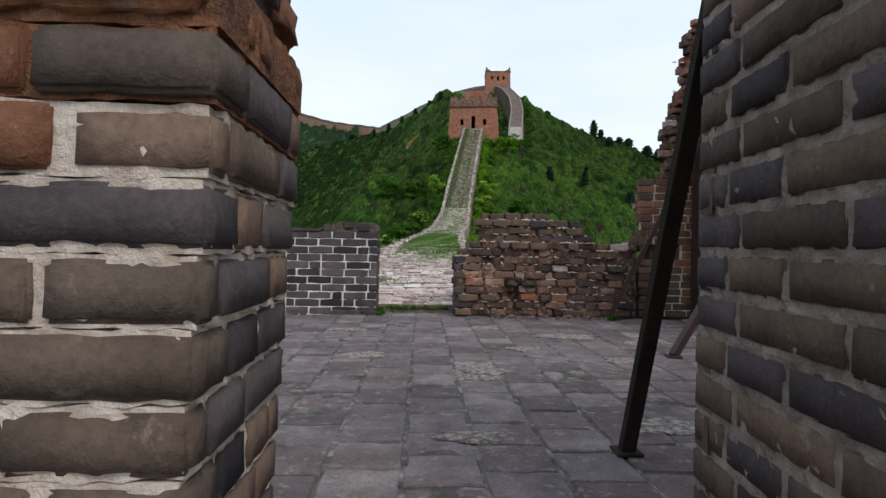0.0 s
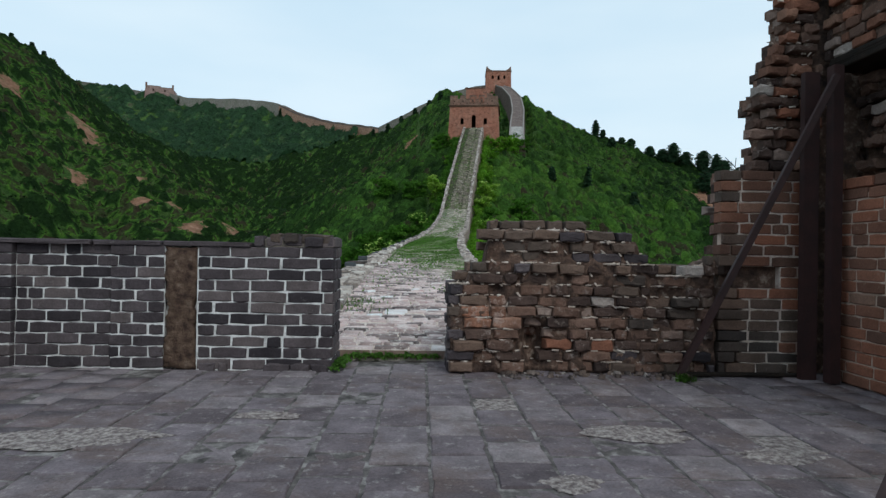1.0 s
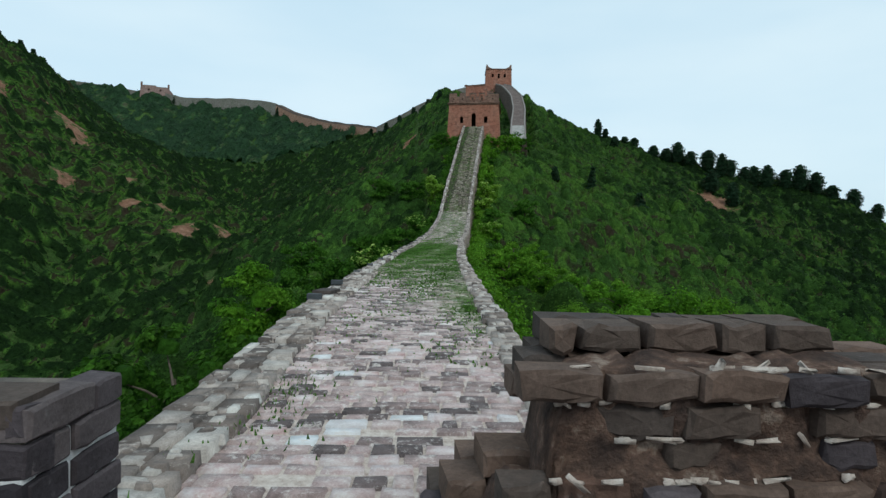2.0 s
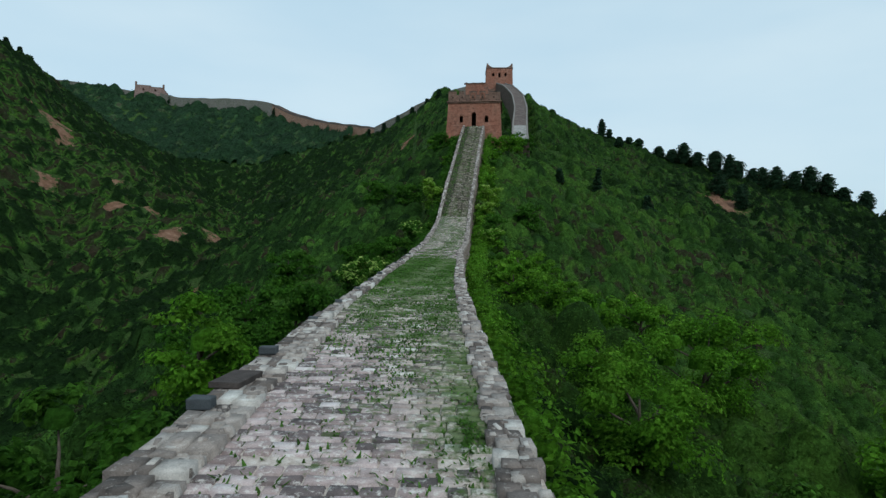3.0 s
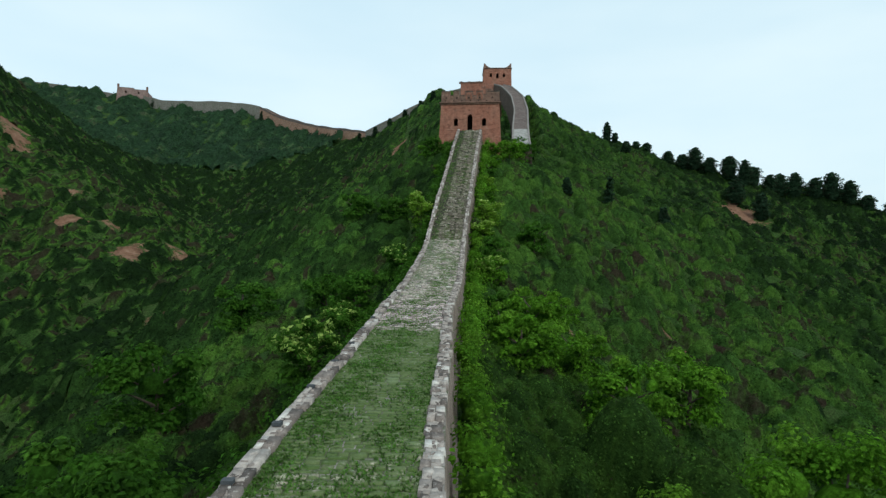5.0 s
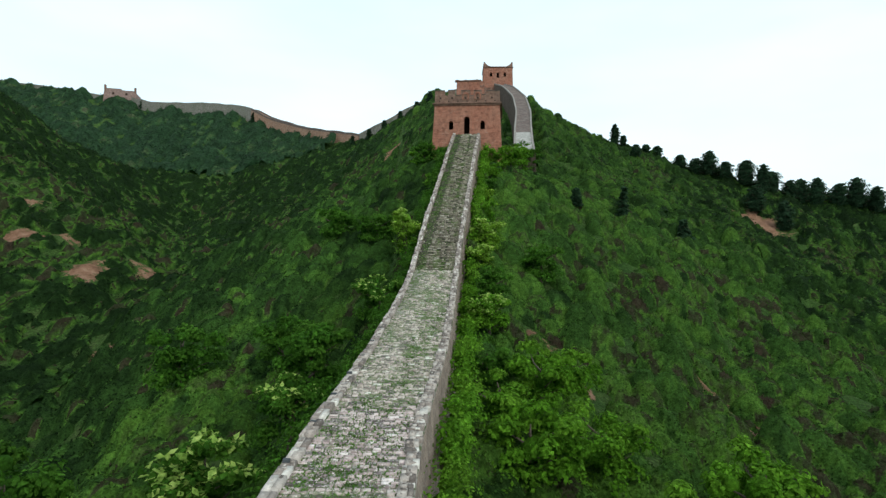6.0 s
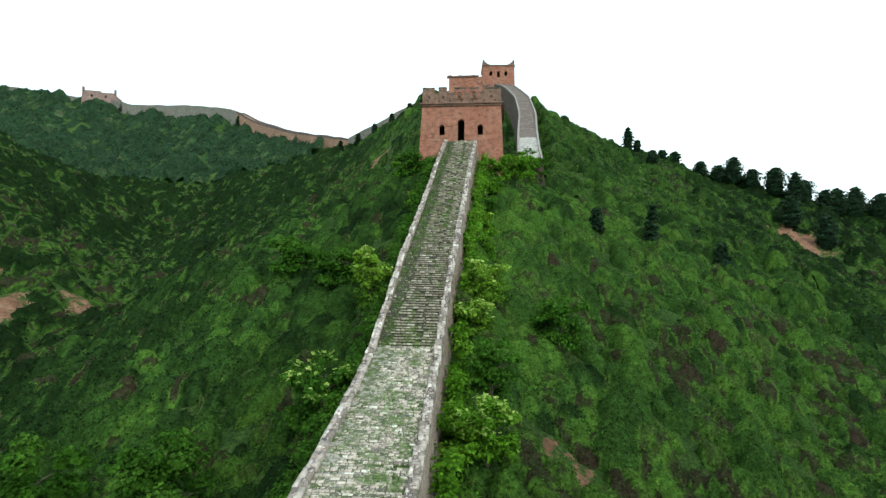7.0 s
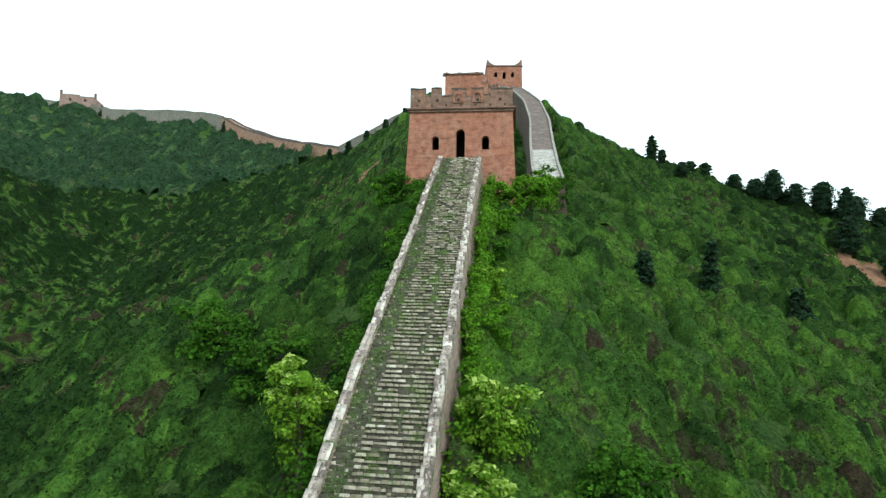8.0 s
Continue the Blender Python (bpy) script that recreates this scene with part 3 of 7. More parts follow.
LINE_X = [-0.3, 0.02, 0.13, 0.37, 0.55, 0.87, 1.37, 1.85, 3.0, 4.3, 5.1, 6.2, 6.95, 7.95, 8.8, 10.2, 10.7]


def path_z(y):
    return float(np.interp(y, PATH_Y, PATH_Z))


def path_x(y):
    return float(np.interp(y, LINE_Y, LINE_X))


def half_width(y):
    return 1.8 + 0.2 * min(max((y - 42) / 14, 0), 1)


def left_width(y):
    return half_width(y) + float(np.interp(y, [3, 7, 12, 17, 23], [0.04, 0.2, 0.34, 0.26, 0.0]))


RIDGE_LEFT = [(-125, 20, 22), (-118, 60, 35), (-112, 100, 48), (-110, 143, 56), (-112, 170, 54), (-128, 205, 48)]
RIDGE_FAR = [(-420, 330, 110), (-260, 312, 95.5), (-180, 306, 87), (-152, 303, 82.5), (-136, 299, 79.5), (-122, 296, 73.4), (-80, 285, 71.6), (-60, 270, 62.4), (-19, 217, 44.8), (4, 207, 49.5)]
SPUR_SADDLE = [(-19, 217, 44.0), (-23, 190, 31), (-10, 163, 26), (-2, 160, 29), (4, 140, 24)]
SPUR_LEFT = [(-112, 170, 52), (-86, 141, 26.5), (-66, 139, 21.5), (-50, 137, 14.5), (-40, 128, 6)]
RIDGE_RIGHT = [(27, 199, 58.5), (46, 180, 44), (60, 179, 38), (74, 177, 33), (89, 169, 28), (104, 167, 26.5), (115, 163, 22.5), (126, 157, 15), (170, 140, -5)]
BARE = [(75.6, 142.6, 4.6), (77.5, 145, 4.0), (88.3, 137.2, 1.8), (84.7, 115.4, 2.4), (12.8, 68.0, 1.3), (35.6, 107.6, 1.2), (58, 158, 1.4), (61, 152, 1.4), (14.8, 63.5, 0.9), (29, 66, 1.2), (27.7, 70.4, 1.7), (41, 171, 2.0),
        (-85.6, 140.7, 3.6), (-81, 136, 2.4), (-59.2, 116.5, 2.4), (-46.7, 113.5, 2.7), (-54, 121, 1.5), (-66, 128, 1.7), (-41, 119, 1.7), (-73, 118, 2.0), (-3.6, 161.6, 2.2), (-15, 150, 1.8), (-33, 92, 1.6), (-95, 128, 3.0)]


def ridge_drop(x, y, pts, near, far, knee, steep=0.0):
    """Height under a crest line: steep near it, gentler past the knee."""
    best = np.full(x.shape, -1e3)
    for (x0, y0, z0), (x1, y1, z1) in zip(pts[:-1], pts[1:]):
        dx, dy = x1 - x0, y1 - y0
        s = np.clip(((x - x0) * dx + (y - y0) * dy) / (dx * dx + dy * dy), 0, 1)
        d = np.hypot(x - x0 - s * dx, y - y0 - s * dy)
        best = np.maximum(best, z0 + s * (z1 - z0) - near * np.minimum(d, knee) - far * np.maximum(d - knee, 0) - steep * np.maximum(d - 120, 0))
    return best


WAVES = {}


def fbm(x, y, scale, seed):
    """Cheap smooth relief from a few turned waves."""
    if seed not in WAVES:
        r = np.random.RandomState(seed)
        WAVES[seed] = r.uniform(0, 1, (5, 3, 3))
    out = np.zeros_like(x)
    amp, f = 1.0, 6.28 / scale
    for octave in WAVES[seed]:
        for a, ph, k in octave:
            out += amp / 3 * np.sin((x * math.cos(6.28 * a) + y * math.sin(6.28 * a)) * f * (0.8 + 0.5 * k) + 6.28 * ph)
        amp, f = amp * 0.52, f * 2.1
    return out


def land(x, y):
    x, y = np.asarray(x, float), np.asarray(y, float)
    pz, px = np.interp(y, PATH_Y, PATH_Z), np.interp(y, LINE_Y, LINE_X)
    off = x - px
    d = np.maximum(np.abs(off) - 2.2, 0)
    wall_ridge = pz - 3.0 - np.where(off > 0, 0.42, 0.36) * d - 0.15 * np.maximum(d - 14, 0)
    wall_ridge = wall_ridge - 0.8 * np.maximum(y - 112, 0)
    xs = np.maximum(x, 8)
    crest = 200 - 0.4 * (xs - 27)
    slope = 1.7 + 0.42 * (np.minimum(y, crest) - 68) - 0.27 * (xs - 13) - 0.55 * np.maximum(y - crest, 0) + 0.002 * np.maximum(xs - 60, 0) * np.maximum(np.minimum(y, crest) - 130, 0) - 0.8 * np.maximum(8 - x, 0)
    slope = slope - 3.4 * np.exp(-((x - 35) / 9) ** 2 - ((y - 79) / 11) ** 2) + 2.4 * np.exp(-((x - 25) / 8) ** 2 - ((y - 101) / 9) ** 2) - 5 * np.exp(-((x - 47) / 15) ** 2 - ((y - 152) / 12) ** 2)
    slope = np.maximum(slope, -26 + 0.05 * slope) + 5.0 * np.exp(-((x - 22) / 8) ** 2 - ((y - 31) / 9) ** 2)
    stack = np.stack([wall_ridge, slope, ridge_drop(x, y, RIDGE_RIGHT, 0.62, 0.62, 40), ridge_drop(x, y, RIDGE_LEFT, 0.95, 0.6, 60), ridge_drop(x, y, RIDGE_FAR, 0.62, 0.5, 40, 0.0) - 0.5 * np.maximum(x - 4, 0),
                      ridge_drop(x, y, [(10, 112, 22), (17, 120, 21.5), (24, 136, 26.5), (27, 152, 35), (28, 170, 44.5), (27, 188, 54.5), (27, 199, 59.0)], 0.62, 0.62, 40),
                      ridge_drop(x, y, [(20.5, 117, 22.0), (24.5, 124, 25.0), (28, 136, 30.5), (31, 151, 37.5), (32.8, 168, 45.5), (32.3, 185, 53), (31, 197, 57.5)], 0.95, 0.7, 14),
                      ridge_drop(x, y, SPUR_SADDLE, 0.42, 0.5, 20), ridge_drop(x, y, SPUR_LEFT, 0.5, 0.55, 20),
                      np.full(x.shape, -24.0)])
    k = 1.5
    top = stack.max(axis=0)
    z = top + k * np.log(np.exp((stack - top) / k).sum(axis=0)) - k * 0.5
    wild = np.clip((np.abs(off) - 4) / 16, 0, 1)
    wild = np.where((y > 112) | (y < -12), 1.0, wild) * np.clip((np.hypot(x - 27, y - 198) - 5) / 18, 0.1, 1)
    z = z + wild * (1.6 * fbm(x, y, 34, 3) + 0.5 * fbm(x, y, 9, 8))
    z = np.where((np.abs(off) < 25) & (y > -14) & (y < 112), np.minimum(z, pz - 2.2 - 0.12 * np.maximum(np.abs(off) - 2, 0) + 0.8 * np.maximum(np.abs(off) - 6, 0) ** 1.3), z)
    base = np.hypot(np.maximum(np.abs(x) - 6, 0), np.maximum(np.abs(y + 5) - 7, 0))
    z = np.where((base < 3), np.minimum(z, -3.0), z)
    return z


def bare_amount(x, y):
    out = np.zeros_like(x)
    for bx, by, br in BARE:
        out = np.maximum(out, np.clip(1.2 - np.hypot(x - bx, (y - by) * 0.8) / br * 0.8, 0, 1))
    return np.clip(out + (out > 0) * 0.34 * fbm(x, y, 4.5, 77), 0, 1)


# one sheet of ground, finer where the camera passes, out to the horizon
gx = np.concatenate([[-3000, -1500, -800, -520, -400], np.arange(-330, -130, 6.0), np.arange(-130, -24, 2.5), np.arange(-24, 40, 1.25), np.arange(40, 130, 2.5), np.arange(130, 260, 8.0), [300, 420, 800, 1500, 3000]])
gy = np.concatenate([[-3000, -1500, -700, -300, -160, -100, -70, -50], np.arange(-40, 0, 2.5), np.arange(0, 130, 1.5), np.arange(130, 240, 2.2), np.arange(240, 380, 5.0), [400, 450, 520, 700, 1100, 1800, 3000]])
GX, GY = np.meshgrid(gx, gy)
GZ = land(GX, GY)
far_out = np.clip((np.hypot(GX, GY - 120) - 420) / 600, 0, 1)
GZ = GZ * (1 - far_out) + (-24) * far_out
nx, ny = len(gx), len(gy)
gi = np.arange(nx * ny).reshape(ny, nx)
gf = np.stack([gi[:-1, :-1], gi[:-1, 1:], gi[1:, 1:], gi[1:, :-1]], axis=-1).reshape(-1, 4)
ground_me = bpy.data.meshes.new("ground")
ground_me.from_pydata(np.stack([GX, GY, GZ], -1).reshape(-1, 3).tolist(), [], gf.tolist())
ground_me.materials.append(M_GROUND)
ground_me.polygons.foreach_set("use_smooth", np.ones(len(gf), bool))
att = ground_me.attributes.new("bare", "FLOAT", "POINT")
att.data.foreach_set("value", bare_amount(GX, GY).ravel().astype(np.float32))
tagged(link("ground", ground_me), "steep green hillsides with bare patches of reddish earth", "hillside", kind="structure")

# ---------------------------------------------------------------- ruined watchtower where the walk begins
tagged(part("tower_base", box_bm(-5.0, -12.0, -7.0, 4.75, 0.62, -0.06, 0.02), M_WALL_SIDE, None), "grey brick base under the watchtower floor", "tower base", kind="structure")
floor = tagged(part("floor", box_bm(-4.9, -11.9, -0.056, 4.65, 0.58, -0.012), M_JOINT_EARTH, None), "worn square grey brick tiles with earthy joints", "floor", kind="structure")

# parapet with the plastered post slot
PARA = 12 * COURSE
left_parapet = tagged(part("parapet_wall", box_bm(-4.9, 0.061, -0.05, -0.695, 0.5, PARA - COURSE - 0.01, 0.006), M_MORTAR, None),
                      "dark grey brick parapet with white lime joints, repaired", "parapet")
for a, b in ((-4.28, -3.695), (-2.765, -2.27), (-1.97, -0.692)):
    part("mortar_face", box_bm(a, 0.005, -0.04, b, 0.06, PARA - COURSE - 0.012, 0.002), M_MORTAR, left_parapet)
part("core_end", box_bm(-1.35, 0.017, PARA - COURSE - 0.012, -0.7, 0.49, PARA - 0.03, 0.01), M_BED, left_parapet, "earthy mortar of the broken top courses")


lay_bricks(left_parapet, (-1.96, 0, 0), (1, 0, 0), (0, -1, 0), 1.28, 11, M_GREY_BRICK, None, 0.26, seed=1, gap=0.008, bond=0.335)
lay_bricks(left_parapet, (-2.78, 0, 0), (1, 0, 0), (0, -1, 0), 0.51, 11, M_GREY_BRICK, None, 0.25, seed=2, gap=0.008, bond=0.255)
lay_bricks(left_parapet, (-3.68, 0.055, 0), (1, 0, 0), (0, -1, 0), 0.89, 11, M_GREY_BRICK, None, 0.25, seed=3, gap=0.008, bond=0.31)
lay_bricks(left_parapet, (-4.28, 0, 0), (1, 0, 0), (0, -1, 0), 0.6, 11, M_GREY_BRICK, None, 0.25, seed=4, gap=0.008, bond=0.3)
lay_bricks(left_parapet, (-1.45, 0.0, 0), (1, 0, 0), (0, -1, 0), 0.77, 1, M_GREY_BRICK, None, 0.35, seed=5, first=11)
lay_bricks(left_parapet, (-0.685, 0.012, 0), (0, 1, 0), (1, 0, 0), 0.49, 12, M_GREY_BRICK, None, 0.29, seed=6, gap=0.007)
lay_bricks(left_parapet, (-1.96, -0.02, 0), (1, 0, 0), (0, -1, 0), 1.3, 1, M_GREY_BRICK, lambda s, z, r: r.random() > 0.25, 0.55, seed=8, base=-0.035)
lay_bricks(left_parapet, (-1.3, -0.01, 0), (1, 0, 0), (0, -1, 0), 0.6, 1, M_PIER, lambda s, z, r: r.random() > 0.3, 0.5, seed=9, first=11, base=0.03, depth=0.2)
strip = part("plaster_strip", daub(-2.262, -0.008, 0.01, -1.974, 0.08, PARA - COURSE - 0.02, 3, 0.012, 0.03), M_PLASTER, left_parapet, "ochre mud plaster in a post slot")
for v in strip.data.vertices:
    ragged = 0.012 * math.sin(7 * v.co.z + 1.0) + 0.006 * math.sin(29 * v.co.z + 0.4) + 0.004 * math.sin(83 * v.co.z)
    v.co.x += (ragged - 0.008) * (1 if v.co.x > -2.1 else -1) if abs(v.co.x + 2.118) > 0.11 else 0.0
strip.data.polygons.foreach_set("use_smooth", [True] * len(strip.data.polygons))
# shallow filling whose dark colour stands for shade deep in the slot
part("post_slot", box_bm(-4.45, 0.012, 0.0, -4.29, 0.08, PARA - COURSE - 0.02, 0.01, 0.004, 3, 4), M_SLOT, left_parapet, "dark filling for the shade of an empty post slot")
for k, (a, b) in enumerate(((-4.9, -3.9), (-3.88, -2.95), (-2.93, -2.3), (-2.28, -1.46))):
    part("coping_slab", box_bm(a, -0.025, PARA - COURSE - 0.008, b - 0.01, 0.52, PARA - COURSE + 0.035, 0.01, 0.006, 2, k), M_GREY_BRICK, left_parapet)

side_parapet = tagged(part("parapet_wall", box_bm(-4.9, -3.4, -0.05, -4.47, 0.0, PARA - COURSE - 0.01, 0.006), M_MORTAR, None),
                      "dark grey brick parapet along the tower's flank", "parapet")
lay_bricks(side_parapet, (-4.464, -3.4, 0), (0, 1, 0), (1, 0, 0), 3.36, 11, M_GREY_BRICK, None, 0.1, seed=7, gap=0.007)
for k in range(4):
    part("coping_slab", box_bm(-4.92, -3.4 + k * 0.85, PARA - COURSE - 0.008, -4.44, -2.57 + k * 0.85, PARA - COURSE + 0.04, 0.012, 0.008, 2, 20 + k), M_GREY_BRICK, side_parapet)


# broken parapet beyond the gap
def ruin_top(x):
    return float(np.interp(x, [0.38, 0.62, 0.65, 0.8, 0.82, 0.92, 1.86, 1.95, 2.3, 2.36, 2.55, 2.75, 2.9, 3.05], [0.88, 0.92, 1.05, 1.08, 1.38, 1.45, 1.45, 1.37, 1.36, 1.15, 1.04, 0.98, 1.1, 1.2]))


def ruin_tone(mid, z, r):
    hot = 1.2 * math.exp(-((mid - 0.42) / 0.24) ** 2 - ((z - 0.66) / 0.2) ** 2) + 1.1 * math.exp(-((mid - 0.72) / 0.18) ** 2 - ((z - 0.28) / 0.24) ** 2)
    if z > 1.06 - 0.1 * r.random() or (mid < 0.25 and r.random() < 0.8) or (mid > 1.7 and r.random() < 0.4):
        return M_PIER if r.random() < 0.7 else M_GREY_BRICK
    return M_ORANGE_BRICK if r.random() < 1.3 * hot - 0.2 else M_RED_BRICK if r.random() < 0.04 else M_RUIN_BRICK


def ruin_relief(s, z):
    """How far the broken face stands out or has fallen back."""
    x = s + 0.42
    hollow = math.exp(-((x - 1.27) / 0.13) ** 2 - ((z - 0.3) / 0.24) ** 2)
    fallen = 1 / (1 + math.exp(-(x - 1.45) / 0.04)) * math.exp(-((z - 0.62) / 0.36) ** 2)
    ledge = 0.05 * (z < 0.62) * (x < 1.2)
    return ledge - 0.3 * hollow - 0.09 * fallen * (0.7 + 0.5 * math.sin(9 * x + 5 * z)) - 0.05 * (1.08 < z)


def lime_bits(e, n, place, along, out, seed, name="lime_mortar", stretch=1.0):
    """Crusts of old lime in the joints, in one mesh."""
    r = np.random.RandomState(seed)
    q = []
    up = np.array((0, 0, 1.0))
    for _ in range(n):
        s, c = place(r)
        p = np.array(s) + up * (round(c / COURSE) * COURSE) + np.array(out) * r.uniform(-0.035, 0.0)
        lx = r.uniform(0.02, 0.07) * stretch
        a = np.array(along) + up * r.uniform(-0.15, 0.15) * (1 if r.rand() < 0.8 else 12)
        a /= np.linalg.norm(a)
        b = np.cross(out, a)
        q += block_quads(p, a, b, lx, r.uniform(0.008, 0.02), 0.0, 0.004, r)
        q[-5] = [v + np.array(out) * r.uniform(0.004, 0.014) for v in q[-5]]
        top = q[-5]
        for k in range(4):
            q[-4 + k] = [q[-4 + k][0], q[-4 + k][1], top[(k + 1) % 4], top[k]]
    tagged(link(name, blocks_mesh(name, q, M_MORTAR_WARM), e), "crusts of pale lime mortar", kind="stuff")


ruin = tagged(empty("broken_parapet", 1.7, 0.25, 0), "collapsed reddish brick parapet with crumbling mortar", "parapet")
rr_ = np.random.RandomState(17)
rows = []
for i in range(66):
    x = 0.45 + i * (3.08 - 0.45) / 65
    t = ruin_top(x) - 0.07
    front = [(x - 1.7, -0.25 + 0.042 - ruin_relief(x - 0.42, t * k / 22) + 0.02 * math.sin(i * 0.9 + k * 1.3) + rr_.uniform(-0.02, 0.02), t * k / 22) for k in range(23)]
    rows.append(front + [(x - 1.7, 0.03, t + 0.02 + rr_.uniform(-0.02, 0.02)), (x - 1.7, 0.21, t - 0.02), (x - 1.7, 0.25, 0)])
core_ob = link("rubble_core", strip_mesh("rubble_core", rows, [M_RUBBLE], True), ruin)
core_ob.data.polygons.foreach_set("use_smooth", [True] * len(core_ob.data.polygons))
lay_bricks(ruin, (-1.7 + 0.42, -0.25, 0), (1, 0, 0), (0, -1, 0), 2.64, 14, M_RUIN_BRICK, lambda s, z, r: z < ruin_top(0.42 + s) - 0.02 and not (1.16 < s + 0.42 < 1.38 and z < 0.3) and r.random() > 0.07, 0.62, seed=11, tone=ruin_tone, odd=0.4, relief=ruin_relief, least=0.72)


def ruin_joint(r):
    """A place in a bed joint of the broken face, thicker towards its sound parts."""
    x = 0.45 + 2.5 * r.rand()
    z = min(COURSE * (1 + r.randint(0, 13)), COURSE * int((ruin_top(x) - 0.02) / COURSE))
    return (x - 1.7, -0.25 - ruin_relief(x - 0.42, z) + 0.01, 0), z


lime_bits(ruin, 380, ruin_joint, (1, 0, 0), (0, -1.0, 0), 8, stretch=1.3)
lay_bricks(ruin, (-1.7 + 0.42, -0.25 + 0.02, 0), (0, 1, 0), (-1, 0, 0), 0.47, 8, M_GREY_BRICK, lambda s, z, r: r.random() > 0.06, 0.5, seed=12)
lay_bricks(ruin, (-1.7 + 0.44, -0.25 + 0.28, 0), (1, 0, 0), (0, -1, 0), 2.5, 14, M_PIER, lambda s, z, r: ruin_top(0.44 + s) - 0.16 < z < ruin_top(0.44 + s) + 0.03, 0.6, seed=13, depth=0.2)
lay_bricks(ruin, (-1.7 + 0.44, -0.25 + 0.5, 0), (1, 0, 0), (0, -1, 0), 2.5, 14, M_PIER, lambda s, z, r: ruin_top(0.44 + s) - 0.22 < z < ruin_top(0.44 + s) - 0.0, 0.6, seed=14, depth=0.2)


q = []
for _ in range(170):
    f = rr_.rand()
    p = np.array((0.95 + 1.9 * rr_.rand() ** 1.5, -0.02 - 0.26 * rr_.rand() ** 2, 0.0))
    a = rr_.uniform(0, 6.28)
    d = 0.012 + 0.035 * rr_.rand() ** 3
    q += block_quads(p, np.array((math.cos(a), math.sin(a), 0)), np.array((-math.sin(a), math.cos(a), 0)), d * 1.5, d, d * 0.7, d * 0.2, rr_)
q = [[np.array(v) for v in f] for f in q]
tagged(link("rubble", blocks_mesh("rubble", q, M_RUIN_STUFF)), "small brick rubble at the ruined parapet's foot", "rubble", kind="stuff")


# tall broken corner of the tower
def corner_left(z):
    return float(np.interp(z, [0, 1.95, 2.04, 2.1, 2.5, 2.7, 3.0, 3.4, 4.5], [3.1, 3.1, 3.14, 3.56, 3.48, 3.4, 3.53, 3.66, 3.78]))


CX, CY = 4.1, 0.06
corner = tagged(empty("ruined_tower_corner", CX, CY, 0), "tall ragged corner of red-brown brick with a hollow vault", "brick ruin")
rows = []
for i in range(22):
    z = i * 4.4 / 21
    a = corner_left(z) - CX + 0.22 + 0.03 * math.sin(i * 3)
    b = 0.55 + (0.05 * math.sin(i * 1.7))
    rows.append([(a, 0.085, z), (a * 0.6, 0.08, z), (-0.06, 0.085, z), (b, 0.085, z), (b, 0.62, z), (a * 0.5, 0.65, z), (a + 0.05, 0.6, z)])
corner_core = link("rubble_core", strip_mesh("rubble_core", rows, [M_RUBBLE], True), corner)


def corner_keep(s, z, r):
    x = 2.93 + s
    if x < corner_left(z) + 0.02:
        return False
    if 0.86 < z < 1.06 and 3.0 < x < 3.72:
        return False
    return z < 2.08 or r.random() > 0.04


part("mortar_face", box_bm(3.36 - CX, 0.004, 0.0, 4.07 - CX, 0.08, 0.85, 0.003), M_MORTAR_WARM, corner)
part("mortar_face", box_bm(3.74 - CX, 0.004, 0.852, 4.07 - CX, 0.08, 1.07, 0.003), M_MORTAR_WARM, corner)
part("mortar_face", box_bm(3.3 - CX, 0.004, 1.072, 4.07 - CX, 0.08, 1.95, 0.003), M_MORTAR_WARM, corner)
lay_bricks(corner, (3.115 - CX, 0, 0), (1, 0, 0), (0, -1, 0), 0.985, 19, M_RED_BRICK, lambda s, z, r: corner_keep(s + 0.185, z, r), 0.2, seed=21, gap=0.009, tone=lambda m, z, r: M_PIER if z < 0.8 and r.random() < 0.7 else M_PIER if m < 0.3 and r.random() < 0.6 else M_RED_BRICK)
lay_bricks(corner, (2.93 - CX, 0, 0), (1, 0, 0), (0, -1, 0), 1.2, 22, M_RUIN_BRICK, corner_keep, 0.85, seed=22, first=19, tone=lambda m, z, r: M_RED_BRICK if m > 0.75 and r.random() < 0.7 else M_RUIN_BRICK, odd=0.8)
for k in range(4):
    lay_bricks(corner_core, (2.93 - CX, 0.15 + 0.13 * k, 0), (1, 0, 0), (0, -1, 0), 1.1, 40, M_RUIN_BRICK, lambda s, z, r: corner_left(z) + 0.12 + 0.06 * k < 2.93 + s < corner_left(z) + 0.4 + 0.06 * k, 0.8, seed=23 + k, odd=0.8)

part("mortar_face", box_bm(3.14 - CX, 0.024, 1.08, 3.298 - CX, 0.09, 1.9, 0.003), M_JOINT_DULL, corner)
lime_bits(corner, 40, lambda r: ((-0.5 + 0.5 * r.rand(), 0.0, 0), r.uniform(2.1, 4.0)), (1, 0, 0), (0, -1.0, 0), 5)

# flank wall of the ruin, with the cavity under its beam
FY0, FY1 = -4.2, 0.06
flank = tagged(empty("ruined_side_wall", 4.15, -2.0, 0), "red-brown brick side wall with a dark broken cavity", "brick ruin")
part("mortar_core", box_bm(0.006, FY0 + 2.0, 0, 0.55, FY1 + 2.0 - 0.1, 1.78, 0.01), M_JOINT_DULL, flank)
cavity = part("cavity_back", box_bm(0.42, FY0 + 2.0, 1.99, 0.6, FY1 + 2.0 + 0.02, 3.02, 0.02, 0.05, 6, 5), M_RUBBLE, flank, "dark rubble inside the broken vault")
upper = part("upper_core", box_bm(0.05, FY0 + 2.0, 3.13, 0.62, FY1 + 2.0 - 0.02, 4.4, 0.02, 0.03, 4, 6), M_RUBBLE, flank)
